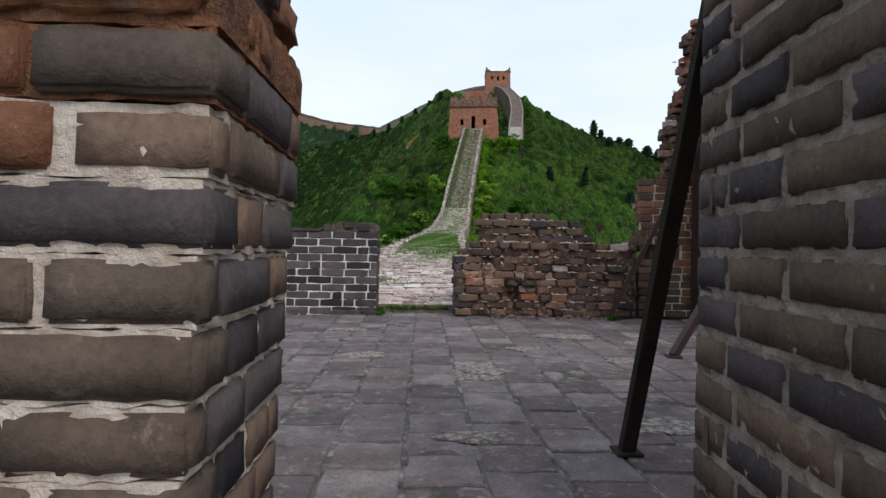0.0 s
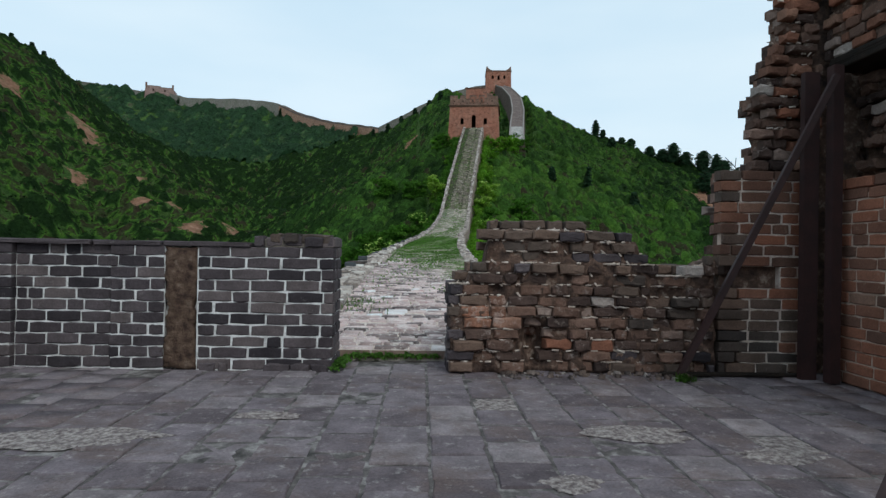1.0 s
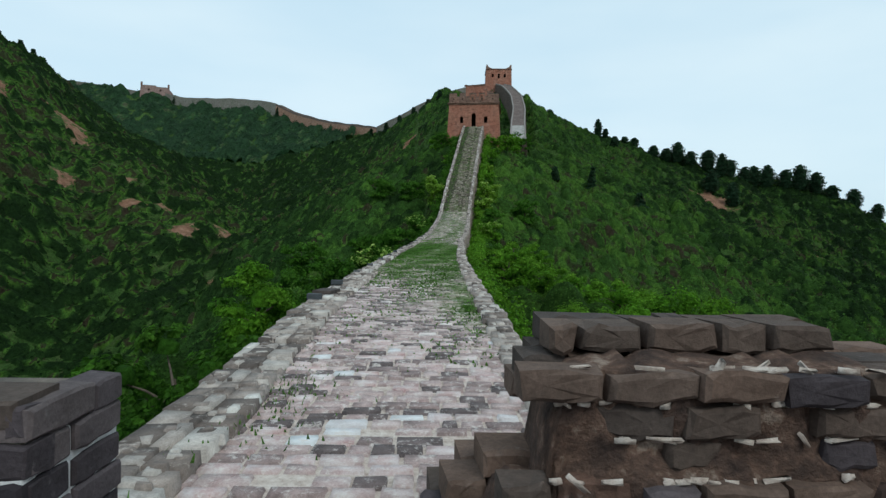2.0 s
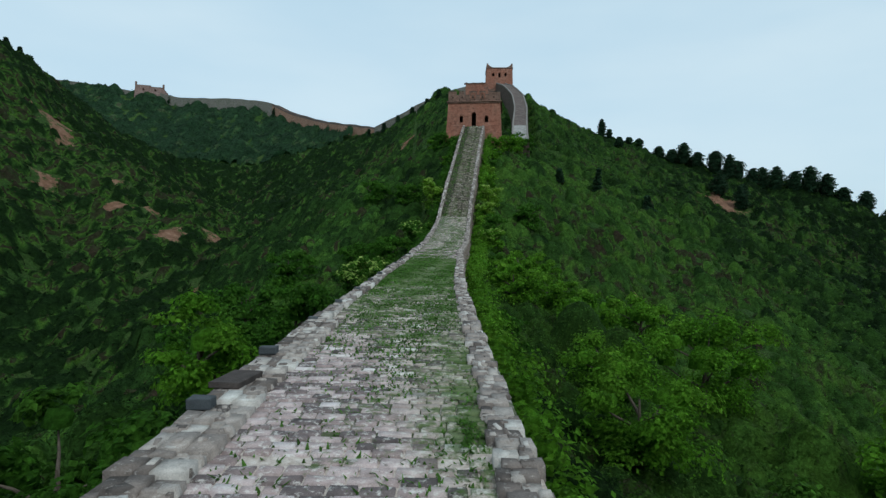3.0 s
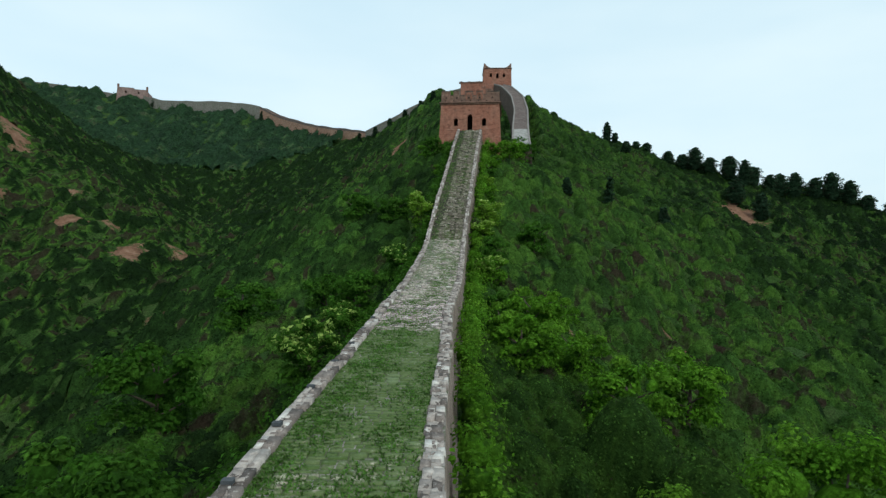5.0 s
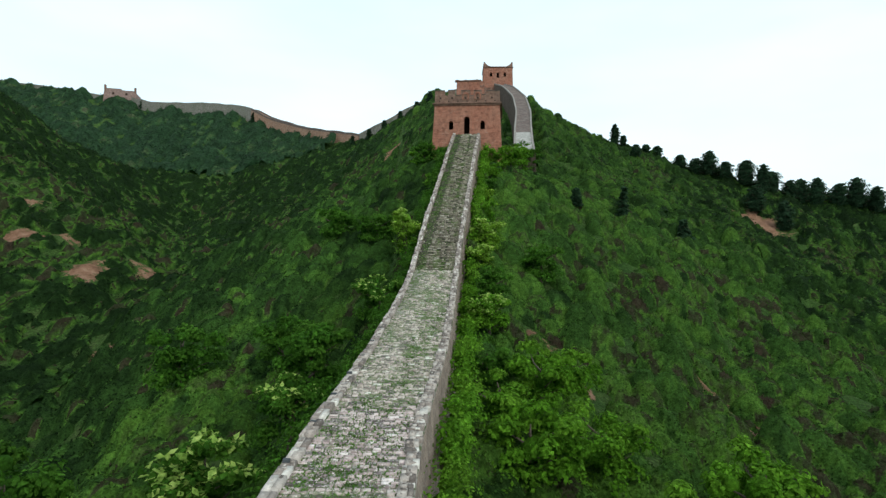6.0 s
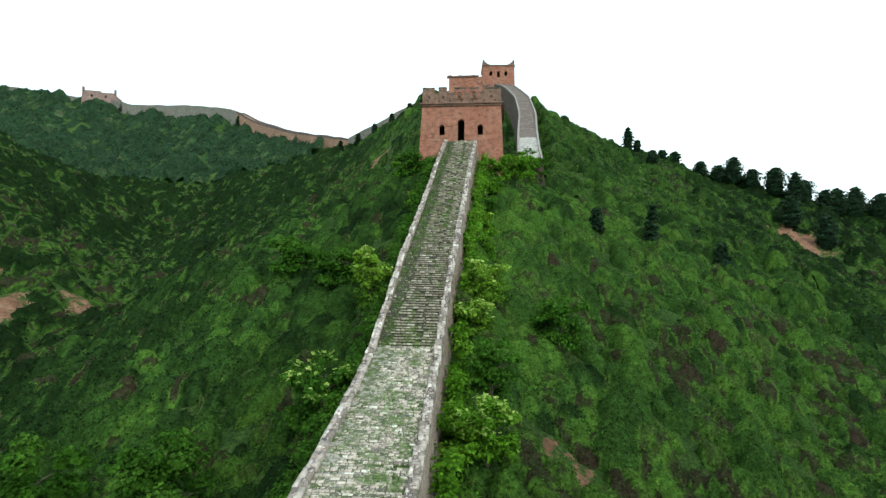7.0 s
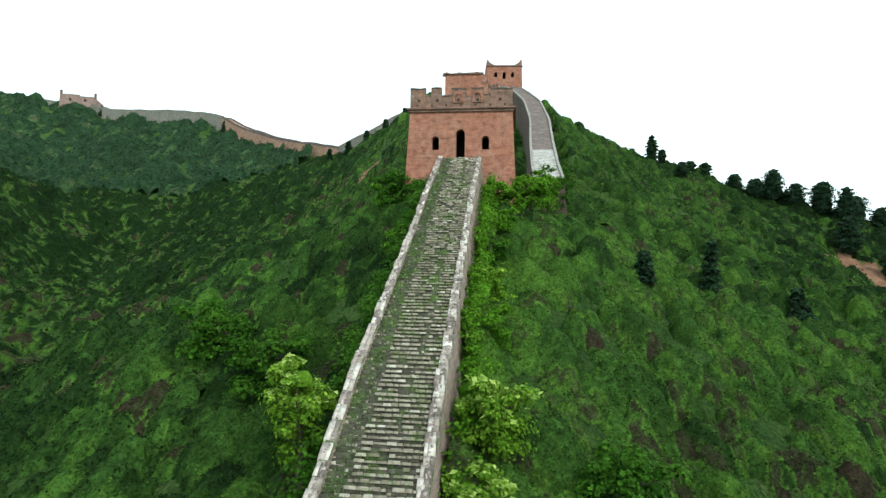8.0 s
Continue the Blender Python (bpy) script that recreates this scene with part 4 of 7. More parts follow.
lay_bricks(flank, (0, FY0 + 2.0, 0), (0, 1, 0), (-1, 0, 0), FY1 - FY0 - 0.1, 18, M_RED_BRICK, lambda s, z, r: not (z > 1.8 and r.random() < 0.3), 0.2, seed=31, gap=0.009)
lay_bricks(upper, (0, FY0 + 2.0, 0), (0, 1, 0), (-1, 0, 0), FY1 - FY0, 12, M_RED_BRICK, lambda s, z, r: r.random() > 0.06, 0.45, seed=32, first=29, tone=lambda m, z, r: M_RUIN_BRICK if r.random() < 0.5 else M_RED_BRICK, odd=0.4, base=0.02)
lay_bricks(cavity, (0.3, FY0 + 2.0, 0), (0, 1, 0), (-1, 0, 0), FY1 - FY0, 10, M_RUIN_BRICK, lambda s, z, r: r.random() > 0.4, 0.9, seed=33, first=19, odd=1.0, depth=0.16)
part("lintel", box_bm(-0.02, FY0 + 2.0, 2.99, 0.4, FY1 + 1.9, 3.12, 0.012, 0.006, 3, 8), M_BEAM, flank, "dark weathered timber lintel")

twig = bmesh.new()
for a, b in (((0, 0, 0), (-0.06, 0, 0.1)), ((-0.06, 0, 0.1), (-0.16, 0.01, 0.2)), ((-0.06, 0, 0.1), (-0.04, 0.02, 0.2))):
    bit = rod_bm(a, b, 0.006, 0.006, 0.001)
    me = bpy.data.meshes.new("twig_bit")
    bit.to_mesh(me)
    bit.free()
    twig.from_mesh(me)
    bpy.data.meshes.remove(me)
tagged(part("dry_twig", twig, M_BEAM, None, "", Matrix.Translation((3.4, 0.2, 1.98))), "thin bare twig growing on the brick ruin", "twig")

# iron posts and props
tagged(part("support_post", rod_bm((3.87, -0.17, 0), (3.87, -0.15, 2.95), 0.15, 0.07), M_PROP, None), "dark brown flat steel post against the ruin", "post", "posts of the ruin")
tagged(part("support_post", rod_bm((4.02, -0.3, 0), (4.02, -0.28, 2.98), 0.1, 0.1), M_PROP, None), "dark maroon square steel post under the lintel", "post", "posts of the ruin")



def prop(a, b, w, d, label, mat=M_PROP):
    e = empty("diagonal_prop", *a)
    part("bar", rod_bm((0, 0, 0.01), Vector(b) - Vector(a), w, d), mat, e)
    part("foot_plate", box_bm(-w * 0.9, -w * 0.9, 0, w * 0.9, w * 0.9, 0.014, 0.004), mat, e)
    return tagged(e, label, "prop", "props of the ruin")


prop((2.6, -0.2, 0), (3.93, -0.42, 2.85), 0.06, 0.06, "long thin brown steel prop leaning on a post")
prop((2.27, -2.97, 0), (4.1, -2.2, 2.46), 0.07, 0.07, "brown steel prop leaning on the side wall")
prop((0.937, -5.42, 0), (0.985, -6.08, 1.9), 0.07, 0.05, "dark flat prop leaning on the door pier", M_BEAM)
prop((-1.47, -4.85, 0), (-0.6, -6.62, 1.66), 0.06, 0.06, "maroon steel prop leaning on the door pier")
tagged(part("sill_board", box_bm(2.5, -0.1, 0.004, 4.0, -0.03, 0.035, 0.006), M_BEAM, None), "thin dark timber board along the wall's foot", "board")


# the doorway that the camera leaves by: two brick piers
def worn_brick(x0, y0, z0, x1, y1, z1, seed, amp=0.004, bevel=0.012):
    """A near brick with rounded, chipped edges."""
    r = random.Random(seed)
    bm = bmesh.new()
    bmesh.ops.create_cube(bm, size=1)
    bmesh.ops.transform(bm, matrix=Matrix.Translation(((x0 + x1) / 2, (y0 + y1) / 2, (z0 + z1) / 2)) @ Matrix.Diagonal((x1 - x0, y1 - y0, z1 - z0, 1)), verts=bm.verts)
    for axis, a, b in ((0, x0, x1), (1, y0, y1), (2, z0, z1)):
        n = max(2, int((b - a) / 0.045))
        for k in range(1, n):
            no, co = [0, 0, 0], [0, 0, 0]
            no[axis], co[axis] = 1, a + (b - a) * k / n
            bmesh.ops.bisect_plane(bm, geom=bm.verts[:] + bm.edges[:] + bm.faces[:], plane_co=co, plane_no=no)
    sharp = [e for e in bm.edges if len(e.link_faces) == 2 and e.calc_face_angle() > 1.0]
    bmesh.ops.bevel(bm, geom=sharp, offset=bevel, segments=3, affect="EDGES")
    ph = [r.uniform(0, 6.28) for _ in range(6)]
    for v in bm.verts:
        c = v.co
        wave = math.sin(31 * c.x + ph[0]) * math.sin(43 * c.z + ph[1]) + 0.7 * math.sin(67 * c.y + 53 * c.x + ph[2]) + 0.6 * math.sin(91 * c.z + 77 * c.x + ph[3])
        v.co += v.normal * amp * (0.5 * wave + r.uniform(-0.6, 0.6))
    for f in bm.faces:
        f.smooth = True
    return bm


def leaning_pier(x_in, y_front, depth, label):
    """The pier beside the walk: sound courses whose inner edge leans, two loose courses, then a broken red core."""
    e = empty("door_pier", x_in, y_front, 0)
    course, foot = 0.111, -0.056
    # lengths of the bricks of each course, from the corner outwards
    spans = {6: (0.27, 0.24), 7: (0.34, 0.2), 8: (0.226, 0.33), 9: (0.33, 0.25), 10: (0.203, 0.3), 11: (0.262, 0.3)}
    rr = random.Random(44)
    for c in range(13):
        z0, z1 = foot + c * course, foot + (c + 1) * course
        lean = 0.062 * ((z0 + z1) / 2 - 1.0)
        loose = c >= 11
        deep = 0.07 + 0.07 * (c % 2) if c != 12 else 0.2
        core_x = lean - 0.013
        part("mortar_bed", daub(-1.2, 0.006, z0, core_x + 0.006, depth - 0.008, z1 - 0.0005, 60 + c, 0.005, 0.03), M_MORTAR_WARM if c < 11 else M_RED_RUBBLE, e, "thick pale lime mortar" if c < 11 else "crumbling red brick core")
        if c == 12:
            continue
        edge = 0.0
        for k, ln in enumerate(spans.get(c, (0.3 - 0.1 * (c % 2), 0.31)) + (0.34, 0.3)):
            gap = 0.016 if c != 10 or k != 0 else 0.026
            if edge + ln > 1.2:
                break
            front = -0.002 + rr.uniform(-0.004, 0.004) - (0.014 if c == 11 and k == 0 else 0)
            mat = M_PIER_RED if c >= 10 and k > 0 else M_GREY_BRICK if c == 9 else M_PIER_WARM
            part("brick", worn_brick(lean - edge - ln, front, z0 + 0.008, lean - edge + (0.004 if k == 0 else 0), deep if k == 0 else 0.1, z1 - 0.009 + rr.uniform(-0.003, 0.003), 500 + 10 * c + k, 0.003, 0.009 if k == 0 else 0.006), mat, e)
            edge += ln + gap
        yy = deep + 0.014
        while yy < depth - 0.03:
            ln = min(rr.choice((0.15, 0.17, 0.3)), depth - yy)
            part("brick", worn_brick(lean - 0.11, yy, z0 + 0.008, lean + rr.uniform(-0.002, 0.005), yy + ln, z1 - 0.009, 800 + 10 * c + int(yy * 30), 0.003, 0.006), M_PIER_WARM if rr.random() < 0.6 else M_GREY_BRICK, e)
            yy += ln + 0.013
    # the broken head: slabs and flakes of orange brick over dark hollows
    for k, (x0, y0, z0, x1, y1, z1, mat) in enumerate(((-0.33, -0.03, 1.292, 0.0, 0.12, 1.395, M_PIER_RED), (-0.66, -0.01, 1.275, -0.35, 0.1, 1.4, M_PIER_RED), (-0.12, 0.13, 1.285, 0.012, 0.32, 1.39, M_PIER_RED), (-0.14, 0.33, 1.28, 0.0, 0.52, 1.395, M_PIER_WARM),
                                                        (-0.25, -0.015, 1.41, 0.012, 0.13, 1.52, M_PIER_RED), (-0.6, 0.0, 1.415, -0.27, 0.1, 1.525, M_RED_BRICK), (-0.12, 0.14, 1.405, 0.02, 0.33, 1.515, M_PIER_WARM), (-0.12, 0.34, 1.41, 0.014, 0.54, 1.52, M_PIER_RED),
                                                        (-0.36, 0.0, 1.54, 0.02, 0.15, 1.64, M_RED_BRICK), (-0.12, 0.16, 1.535, 0.024, 0.4, 1.64, M_PIER_WARM), (-0.7, 0.02, 1.54, -0.38, 0.12, 1.64, M_PIER_RED))):
        part("brick", worn_brick(x0, y0, z0, x1, y1, z1, 900 + k, 0.011, 0.02), mat, e)
    part("rubble_core", daub(-1.2, 0.045, foot + 13 * course, -0.02, depth - 0.03, 2.5, 71, 0.02, 0.06), M_RED_RUBBLE, e, "broken red brick core")
    part("far_body", box_bm(-2.6, 0.02, -0.01, -1.202, depth - 0.02, 2.5), M_WALL_SIDE, e)
    return tagged(e, label, "pier")



def pier(x_in, y_mid, half, turn, seed, label):
    """The straight pier across the doorway."""
    e = empty("door_pier", x_in, y_mid, 0, turn)
    w, rows_sound, course = 1.25, 21, 0.123
    sound = rows_sound * course - 0.033
    part("mortar_core", daub(0.003, -half + 0.004, -0.01, w, half - 0.004, sound, seed, 0.0045, 0.03), M_JOINT_DOOR, e, "thick pale lime mortar")
    part("far_body", box_bm(w + 0.002, -half + 0.02, -0.01, 2.6, half - 0.02, 2.5), M_WALL_SIDE, e)
    rr = random.Random(seed)
    for c in range(rows_sound):
        z0 = -0.024 + c * course
        y = half
        for ln in ((0.2, 0.285, 0.345, 0.3) if c % 2 else (0.265, 0.43, 0.22, 0.2)):
            y0 = max(y - ln * rr.uniform(0.96, 1.03), -half)
            part("brick", worn_brick(-0.003 + rr.uniform(-0.003, 0.003), y0, z0 + 0.01, 0.1, y, z0 + course - 0.011, 1000 + 10 * c + int(y * 9), 0.003, 0.007), M_PIER if rr.random() < 0.65 else M_GREY_BRICK, e)
            y = y0 - 0.019
            if y < -half + 0.06:
                break
    for face, (o, u, out, ln) in enumerate((((0.0, -half, 0), (1, 0, 0), (0, -1, 0), w), ((0.0, half, 0), (1, 0, 0), (0, 1, 0), w))):
        lay_bricks(e, o, u, out, ln, rows_sound, M_GREY_BRICK, None, 0.22, tone=lambda m, z, r: M_PIER if r.random() < 0.4 else M_GREY_BRICK, seed=seed + face, base=-0.033, gap=0.011, course=course)
    return tagged(e, label, "pier")


leaning_pier(-0.37, -7.25, 0.56, "grey brick door pier with thick pale mortar, broken red above")
pier(0.8, -6.765, 0.485, -4.5, 51, "dark grey brick door pier with pale mortar joints")

# ---------------------------------------------------------------- the wall that climbs the ridge
wall = tagged(empty("great_wall", 0, 0, 0), "long ruined stone-paved rampart wall climbing the ridge", "rampart")
ys = np.concatenate([np.arange(0.56, 64, 0.8), np.arange(64, 109.5, 0.4)])
rows = []
for y in ys:
    x, z, h, l = path_x(y), path_z(y), half_width(y), left_width(y)
    low = z - 0.02 - 0.24 * min(max((y - 70.6) / 1.2, 0), 1)
    rows.append([(x - l - 0.5, y, z - 6.5), (x - l - 0.02, y, z + 0.0), (x - l + 0.36, y, z + 0.0), (x - l + 0.38, y, low), (x + h - 0.38, y, low), (x + h - 0.36, y, z + 0.0), (x + h + 0.02, y, z + 0.0), (x + h + 0.5, y, z - 6.5)])
body = strip_mesh("body", rows, [M_WALL_SIDE, M_PATH_EARTH, M_MORTAR_WARM], True)
for p in body.polygons:
    if p.normal.z > 0.6:
        p.material_index = 2 if p.center.y < 9.5 else 1
link("body", body, wall)


rng = np.random.RandomState(5)
UP = np.array((0, 0, 1.0))


def path_frame(y):
    d = np.array((path_x(y + 0.4) - path_x(y - 0.4), 0.8, path_z(y + 0.4) - path_z(y - 0.4)))
    d /= np.linalg.norm(d)
    ax = np.cross(d, UP)
    ax /= np.linalg.norm(ax)
    return ax, d


paving, paving_near = [], []
y = 0.66
while y < 71.0:
    depth = rng.uniform(0.15, 0.22)
    ax, ay = path_frame(y)
    s = -left_width(y) + 0.38 + rng.uniform(-0.1, 0.0)
    while s < half_width(y) - 0.44:
        lx = rng.uniform(0.17, 0.4)
        if s + lx > half_width(y) - 0.36:
            lx = half_width(y) - 0.37 - s
        if lx > 0.08 and rng.rand() > 0.03:
            c = np.array((path_x(y), y, path_z(y) - 0.03)) + ax * (s + lx / 2)
            sunk = rng.uniform(-0.006, 0.007) if y < 20 else rng.uniform(-0.012, 0.014)
            (paving_near if 1.8 < y < 9.4 and len(paving_near) < 300 else paving).append((c, ax, ay, lx - 0.012 - (0.02 * rng.rand() if y > 12 else 0), depth - 0.012 - (0.025 * rng.rand() if y > 12 else 0), 0.034 + sunk))
        s += lx
    y += depth
pave_q = []
for c, ax, ay, lx, ly, h in paving:
    pave_q += block_quads(c, ax, ay, lx, ly, h, 0.014, rng)

step_q, bed_q = [], []
# steps on the steep part
step_z = path_z(71.0)
y = 71.0
while y < 108.0:
    rise = 0.14 if y > 73 else 0.12
    y1 = y
    while path_z(y1) < step_z + rise and y1 < 108.5:
        y1 += 0.02
    run = y1 - y
    ax, _ = path_frame(y)
    ay = np.array((-ax[1], ax[0], 0))
    hw = half_width(y) - 0.38
    tread = run * rng.uniform(0.46, 0.54)
    top_z = step_z + rise
    back = ay * 0.05
    flight = (-0.8 - 0.2 * min(max((77 - y) / 4, 0), 1) + 0.06 * math.sin(y * 0.5), 0.42 + 0.08 * math.sin(y * 0.7))
    weedy = flight[1] + 0.26 + 0.1 * math.sin(y * 0.31)
    # sunken bed under the whole width, set back behind the nosing
    s = -hw
    while s < hw - 0.04:
        lx = min(rng.uniform(0.3, 0.7), hw - s)
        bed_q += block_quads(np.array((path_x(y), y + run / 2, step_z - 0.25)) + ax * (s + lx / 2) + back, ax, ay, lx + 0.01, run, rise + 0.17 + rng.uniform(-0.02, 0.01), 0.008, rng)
        s += lx
    s = -hw
    while s < hw - 0.06:
        on_flight = flight[0] < s < flight[1] or s > weedy
        lx = min(rng.uniform(0.16, 0.5) if on_flight else rng.uniform(0.1, 0.24), hw - s)
        if on_flight:
            if rng.rand() > 0.06 + 0.12 * min(max((y - 84) / 8, 0), 1):
                deep = tread * rng.uniform(0.82, 1.18)
                c = np.array((path_x(y), y + deep / 2 + rng.uniform(-0.03, 0.03), top_z - 0.1)) + ax * (s + lx / 2)
                step_q += block_quads(c, ax, ay, lx - 0.004 - 0.01 * rng.rand(), deep, 0.085 + rng.uniform(-0.03, 0.018), 0.02, rng)
        else:
            part_run = 0.0
            while part_run < run - 0.06:
                d = min(rng.uniform(0.08, 0.16), run - part_run)
                if rng.rand() > 0.35:
                    c = np.array((path_x(y), y + part_run + d / 2, step_z - 0.22)) + ax * (s + lx / 2)
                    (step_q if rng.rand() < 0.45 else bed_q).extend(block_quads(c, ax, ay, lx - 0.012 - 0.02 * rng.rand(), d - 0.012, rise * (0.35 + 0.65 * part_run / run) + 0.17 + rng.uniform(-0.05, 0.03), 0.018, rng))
                part_run += d
        s += lx
    step_z += rise
    y = y1
tagged(link("paving", blocks_mesh("paving", pave_q, M_PAVE_STUFF), wall), "weathered pale paving stones", kind="stuff")
tagged(link("steps", blocks_mesh("steps", step_q, M_STEP), wall), "worn grey stone steps", kind="stuff")
tagged(link("step_bed", blocks_mesh("step_bed", bed_q, M_STEP_BED), wall), "sunken stones between the steps, darkened for shadow and dirt", kind="stuff")

# kerbs of rough stones on both edges
for side, name in ((-1, "left_kerb"), (1, "right_kerb")):
    q = []
    y = 0.7
    while y < 108:
        ln = rng.uniform(0.3, 0.95) if side < 0 and y > 16 else rng.uniform(0.18, 0.5)
        ax, ay = path_frame(y + ln / 2)
        hw = (left_width(y) if side < 0 else half_width(y)) - 0.2
        tall = (0.16 if side < 0 else 0.13) + 0.1 * min(max((y - 50) / 20, 0), 1) + 0.025 * math.sin(y * 0.9) + rng.uniform(-0.012, 0.01) * (1 if side < 0 else 1.8) - (0.05 if rng.rand() < 0.08 else 0) - (0.025 if y < 30 else 0)
        c = np.array((path_x(y), y + ln / 2, path_z(y + ln / 2) - 0.03)) + ax * side * (hw + rng.uniform(-0.03, 0.03) * (1 if side < 0 else 1.8))
        if side < 0 and y < 16:
            q += block_quads(c + ax * 0.34, ax, ay, 0.3 + rng.uniform(-0.05, 0.05), ln - 0.01, tall * rng.uniform(0.78, 0.98), 0.014, rng)
            for _ in range(3):
                q += block_quads(c + ax * rng.uniform(0.22, 0.46) + ay * rng.uniform(-0.5, 0.5) * ln + UP * tall * 0.45, ax, ay, rng.uniform(0.06, 0.2), rng.uniform(0.06, 0.16), tall * 0.5 + rng.uniform(-0.01, 0.025), 0.02, rng)
        split = rng.uniform(-0.08, 0.08)
        q += block_quads(c - ax * (0.2 - split) / 2, ax, ay, 0.2 + split, ln + 0.012, tall + rng.uniform(-0.006, 0.006), 0.009, rng)
        q += block_quads(c + ax * (0.2 + split) / 2, ax, ay, 0.2 - split, ln + 0.012, tall + rng.uniform(-0.006, 0.006), 0.009, rng)
        for _ in range(2 + int(ln * 5)):
            a = rng.normal() * 0.3
            bx, by = ax * math.cos(a) + ay * math.sin(a), ay * math.cos(a) - ax * math.sin(a)
            o = ax * rng.uniform(-0.13, 0.13) + ay * rng.uniform(-0.5, 0.5) * ln
            q += block_quads(c + o + UP * tall * 0.5, bx, by, rng.uniform(0.06, 0.19), rng.uniform(0.06, 0.2), tall * 0.5 + rng.uniform(0.0, 0.022), 0.02, rng)
        y += ln
    tagged(link(name, blocks_mesh(name, q, M_COPING), wall), "rough pale kerb stones", kind="stuff")

# dark blocks left standing on the outer edge
BLOCK_Y = [10.2, 11.3, 13.0, 16.2, 18.9] + [21.6 + 2.65 * k for k in range(17)]
for k, y in enumerate(BLOCK_Y):
    ax, ay = path_frame(y)
    c = Vector(np.array((path_x(y), y, path_z(y) + 0.09)) - ax * (left_width(y) - 0.1))
    big = k == 1
    f = 0.84 if y < 16 else 0.58
    bm = box_bm(-0.17 * f, -0.13 * f if not big else -0.4, 0, 0.17 * f if not big else 0.28, 0.13 * f if not big else 0.4, 0.15 * f if not big else 0.085, 0.012, 0.008, 0, k)
    ob = part("stone_block", bm, M_DARK_STONE if not big else M_PIER, None, "", Matrix.Translation(c) @ Matrix.Rotation(math.atan2(ax[1], ax[0]) + rng.uniform(-0.1, 0.1), 4, "Z"))
    tagged(ob, "long brown stone slab lying on the rampart's kerb" if big else "dark slate block standing on the rampart's kerb", "stone block", "blocks on the kerb")


# ---------------------------------------------------------------- watchtowers
def tower(name, x, y, z, rz, w, d, h, batter, holes, label, skin):
    """A battered brick block with pierced front, hollow inside. Front towards -y, holes (centre, foot, width, height) from its middle."""
    e = empty(name, x, y, z, rz)
    foot = -5.0
    full = h - foot
    hw0, hw1 = w / 2 + batter * (-foot), w / 2 - batter * h
    outline = [(-hw0, foot), (hw0, foot), (hw1, h), (-hw1, h)]
    lean = Matrix(((1, 0, 0, 0), (0, 1, batter, -d / 2), (0, 0, 1, 0), (0, 0, 0, 1)))
    part("front_wall", pierced_bm(outline, [arch(*o) for o in holes], 0.9, lean), skin, e)
    for sx, nm in ((-1, "side_wall"), (1, "side_wall")):
        bm = bmesh.new()
        q = []
        for inset in (0, 0.9):
            for zz, half, dep in ((foot, hw0 - inset, d / 2 + batter * (-foot)), (h, hw1 - inset, d / 2 - batter * h)):
                q.append([bm.verts.new((sx * half, -dep + 0.02, zz)), bm.verts.new((sx * half, dep, zz))])
        a, b, c, dd = q
        bm.faces.new((a[0], a[1], b[1], b[0]))
        bm.faces.new((c[0], c[1], dd[1], dd[0]))
        bm.faces.new((b[0], b[1], dd[1], dd[0]))
        bm.faces.new((a[1], c[1], dd[1], b[1]))
        bm.faces.new((a[0], c[0], dd[0], b[0]))
        bmesh.ops.recalc_face_normals(bm, faces=bm.faces[:])
        part(nm, bm, skin, e)
    part("back_wall", box_bm(-hw1 + 0.5, d / 2 - 0.9, foot, hw1 - 0.5, d / 2 - 0.2, h - 0.02), skin, e)
    part("inner_wall", box_bm(-hw1 + 1.0, -0.6, foot, hw1 - 1.0, 0.1, h - 0.3), M_DARK_ROOM, e, "inner brick wall coloured dark for the unlit inside")
    part("roof_slab", box_bm(-hw1 + 0.05, -d / 2 + batter * h + 0.06, h - 0.28, hw1 - 0.05, d / 2 - 0.3, h + 0.02), M_TOWER_TOP, e)
    return tagged(e, label, "watchtower")


def band(e, name, w, d, z, h, out, mat, seed):
    """A brick ledge round the top as four bars."""
    for k, (x0, y0, x1, y1) in enumerate(((-w / 2 - out, -d / 2 - out, w / 2 + out, -d / 2 + 0.3), (-w / 2 - out, d / 2 - 0.3, w / 2 + out, d / 2 + out),
                                         (-w / 2 - out, -d / 2 + 0.31, -w / 2 + 0.3, d / 2 - 0.31), (w / 2 - 0.3, -d / 2 + 0.31, w / 2 + out, d / 2 - 0.31))):
        part(name, box_bm(x0, y0, z, x1, y1, z + h, 0.02, 0.015, 3, seed + k), mat, e)


TW, TD, TH = 10.4, 9.6, 7.4
mid = tower("watchtower", 10.95, 113.3, 23.0, -9, TW, TD, TH, 0.05, [(-2.35, 3.55, 0.68, 1.3), (0.0, 2.5, 0.85, 3.0), (2.35, 3.55, 0.68, 1.3)],
            "square rosy brick watchtower with arched door and two windows", M_TOWER)
tw, td = TW - 2 * 0.05 * TH, TD - 2 * 0.05 * TH
band(mid, "cornice", tw, td, TH - 0.25, 0.22, 0.16, M_TOWER_TOP, 60)
band(mid, "cornice", tw, td, TH - 0.02, 0.16, 0.3, M_TOWER_TOP, 64)


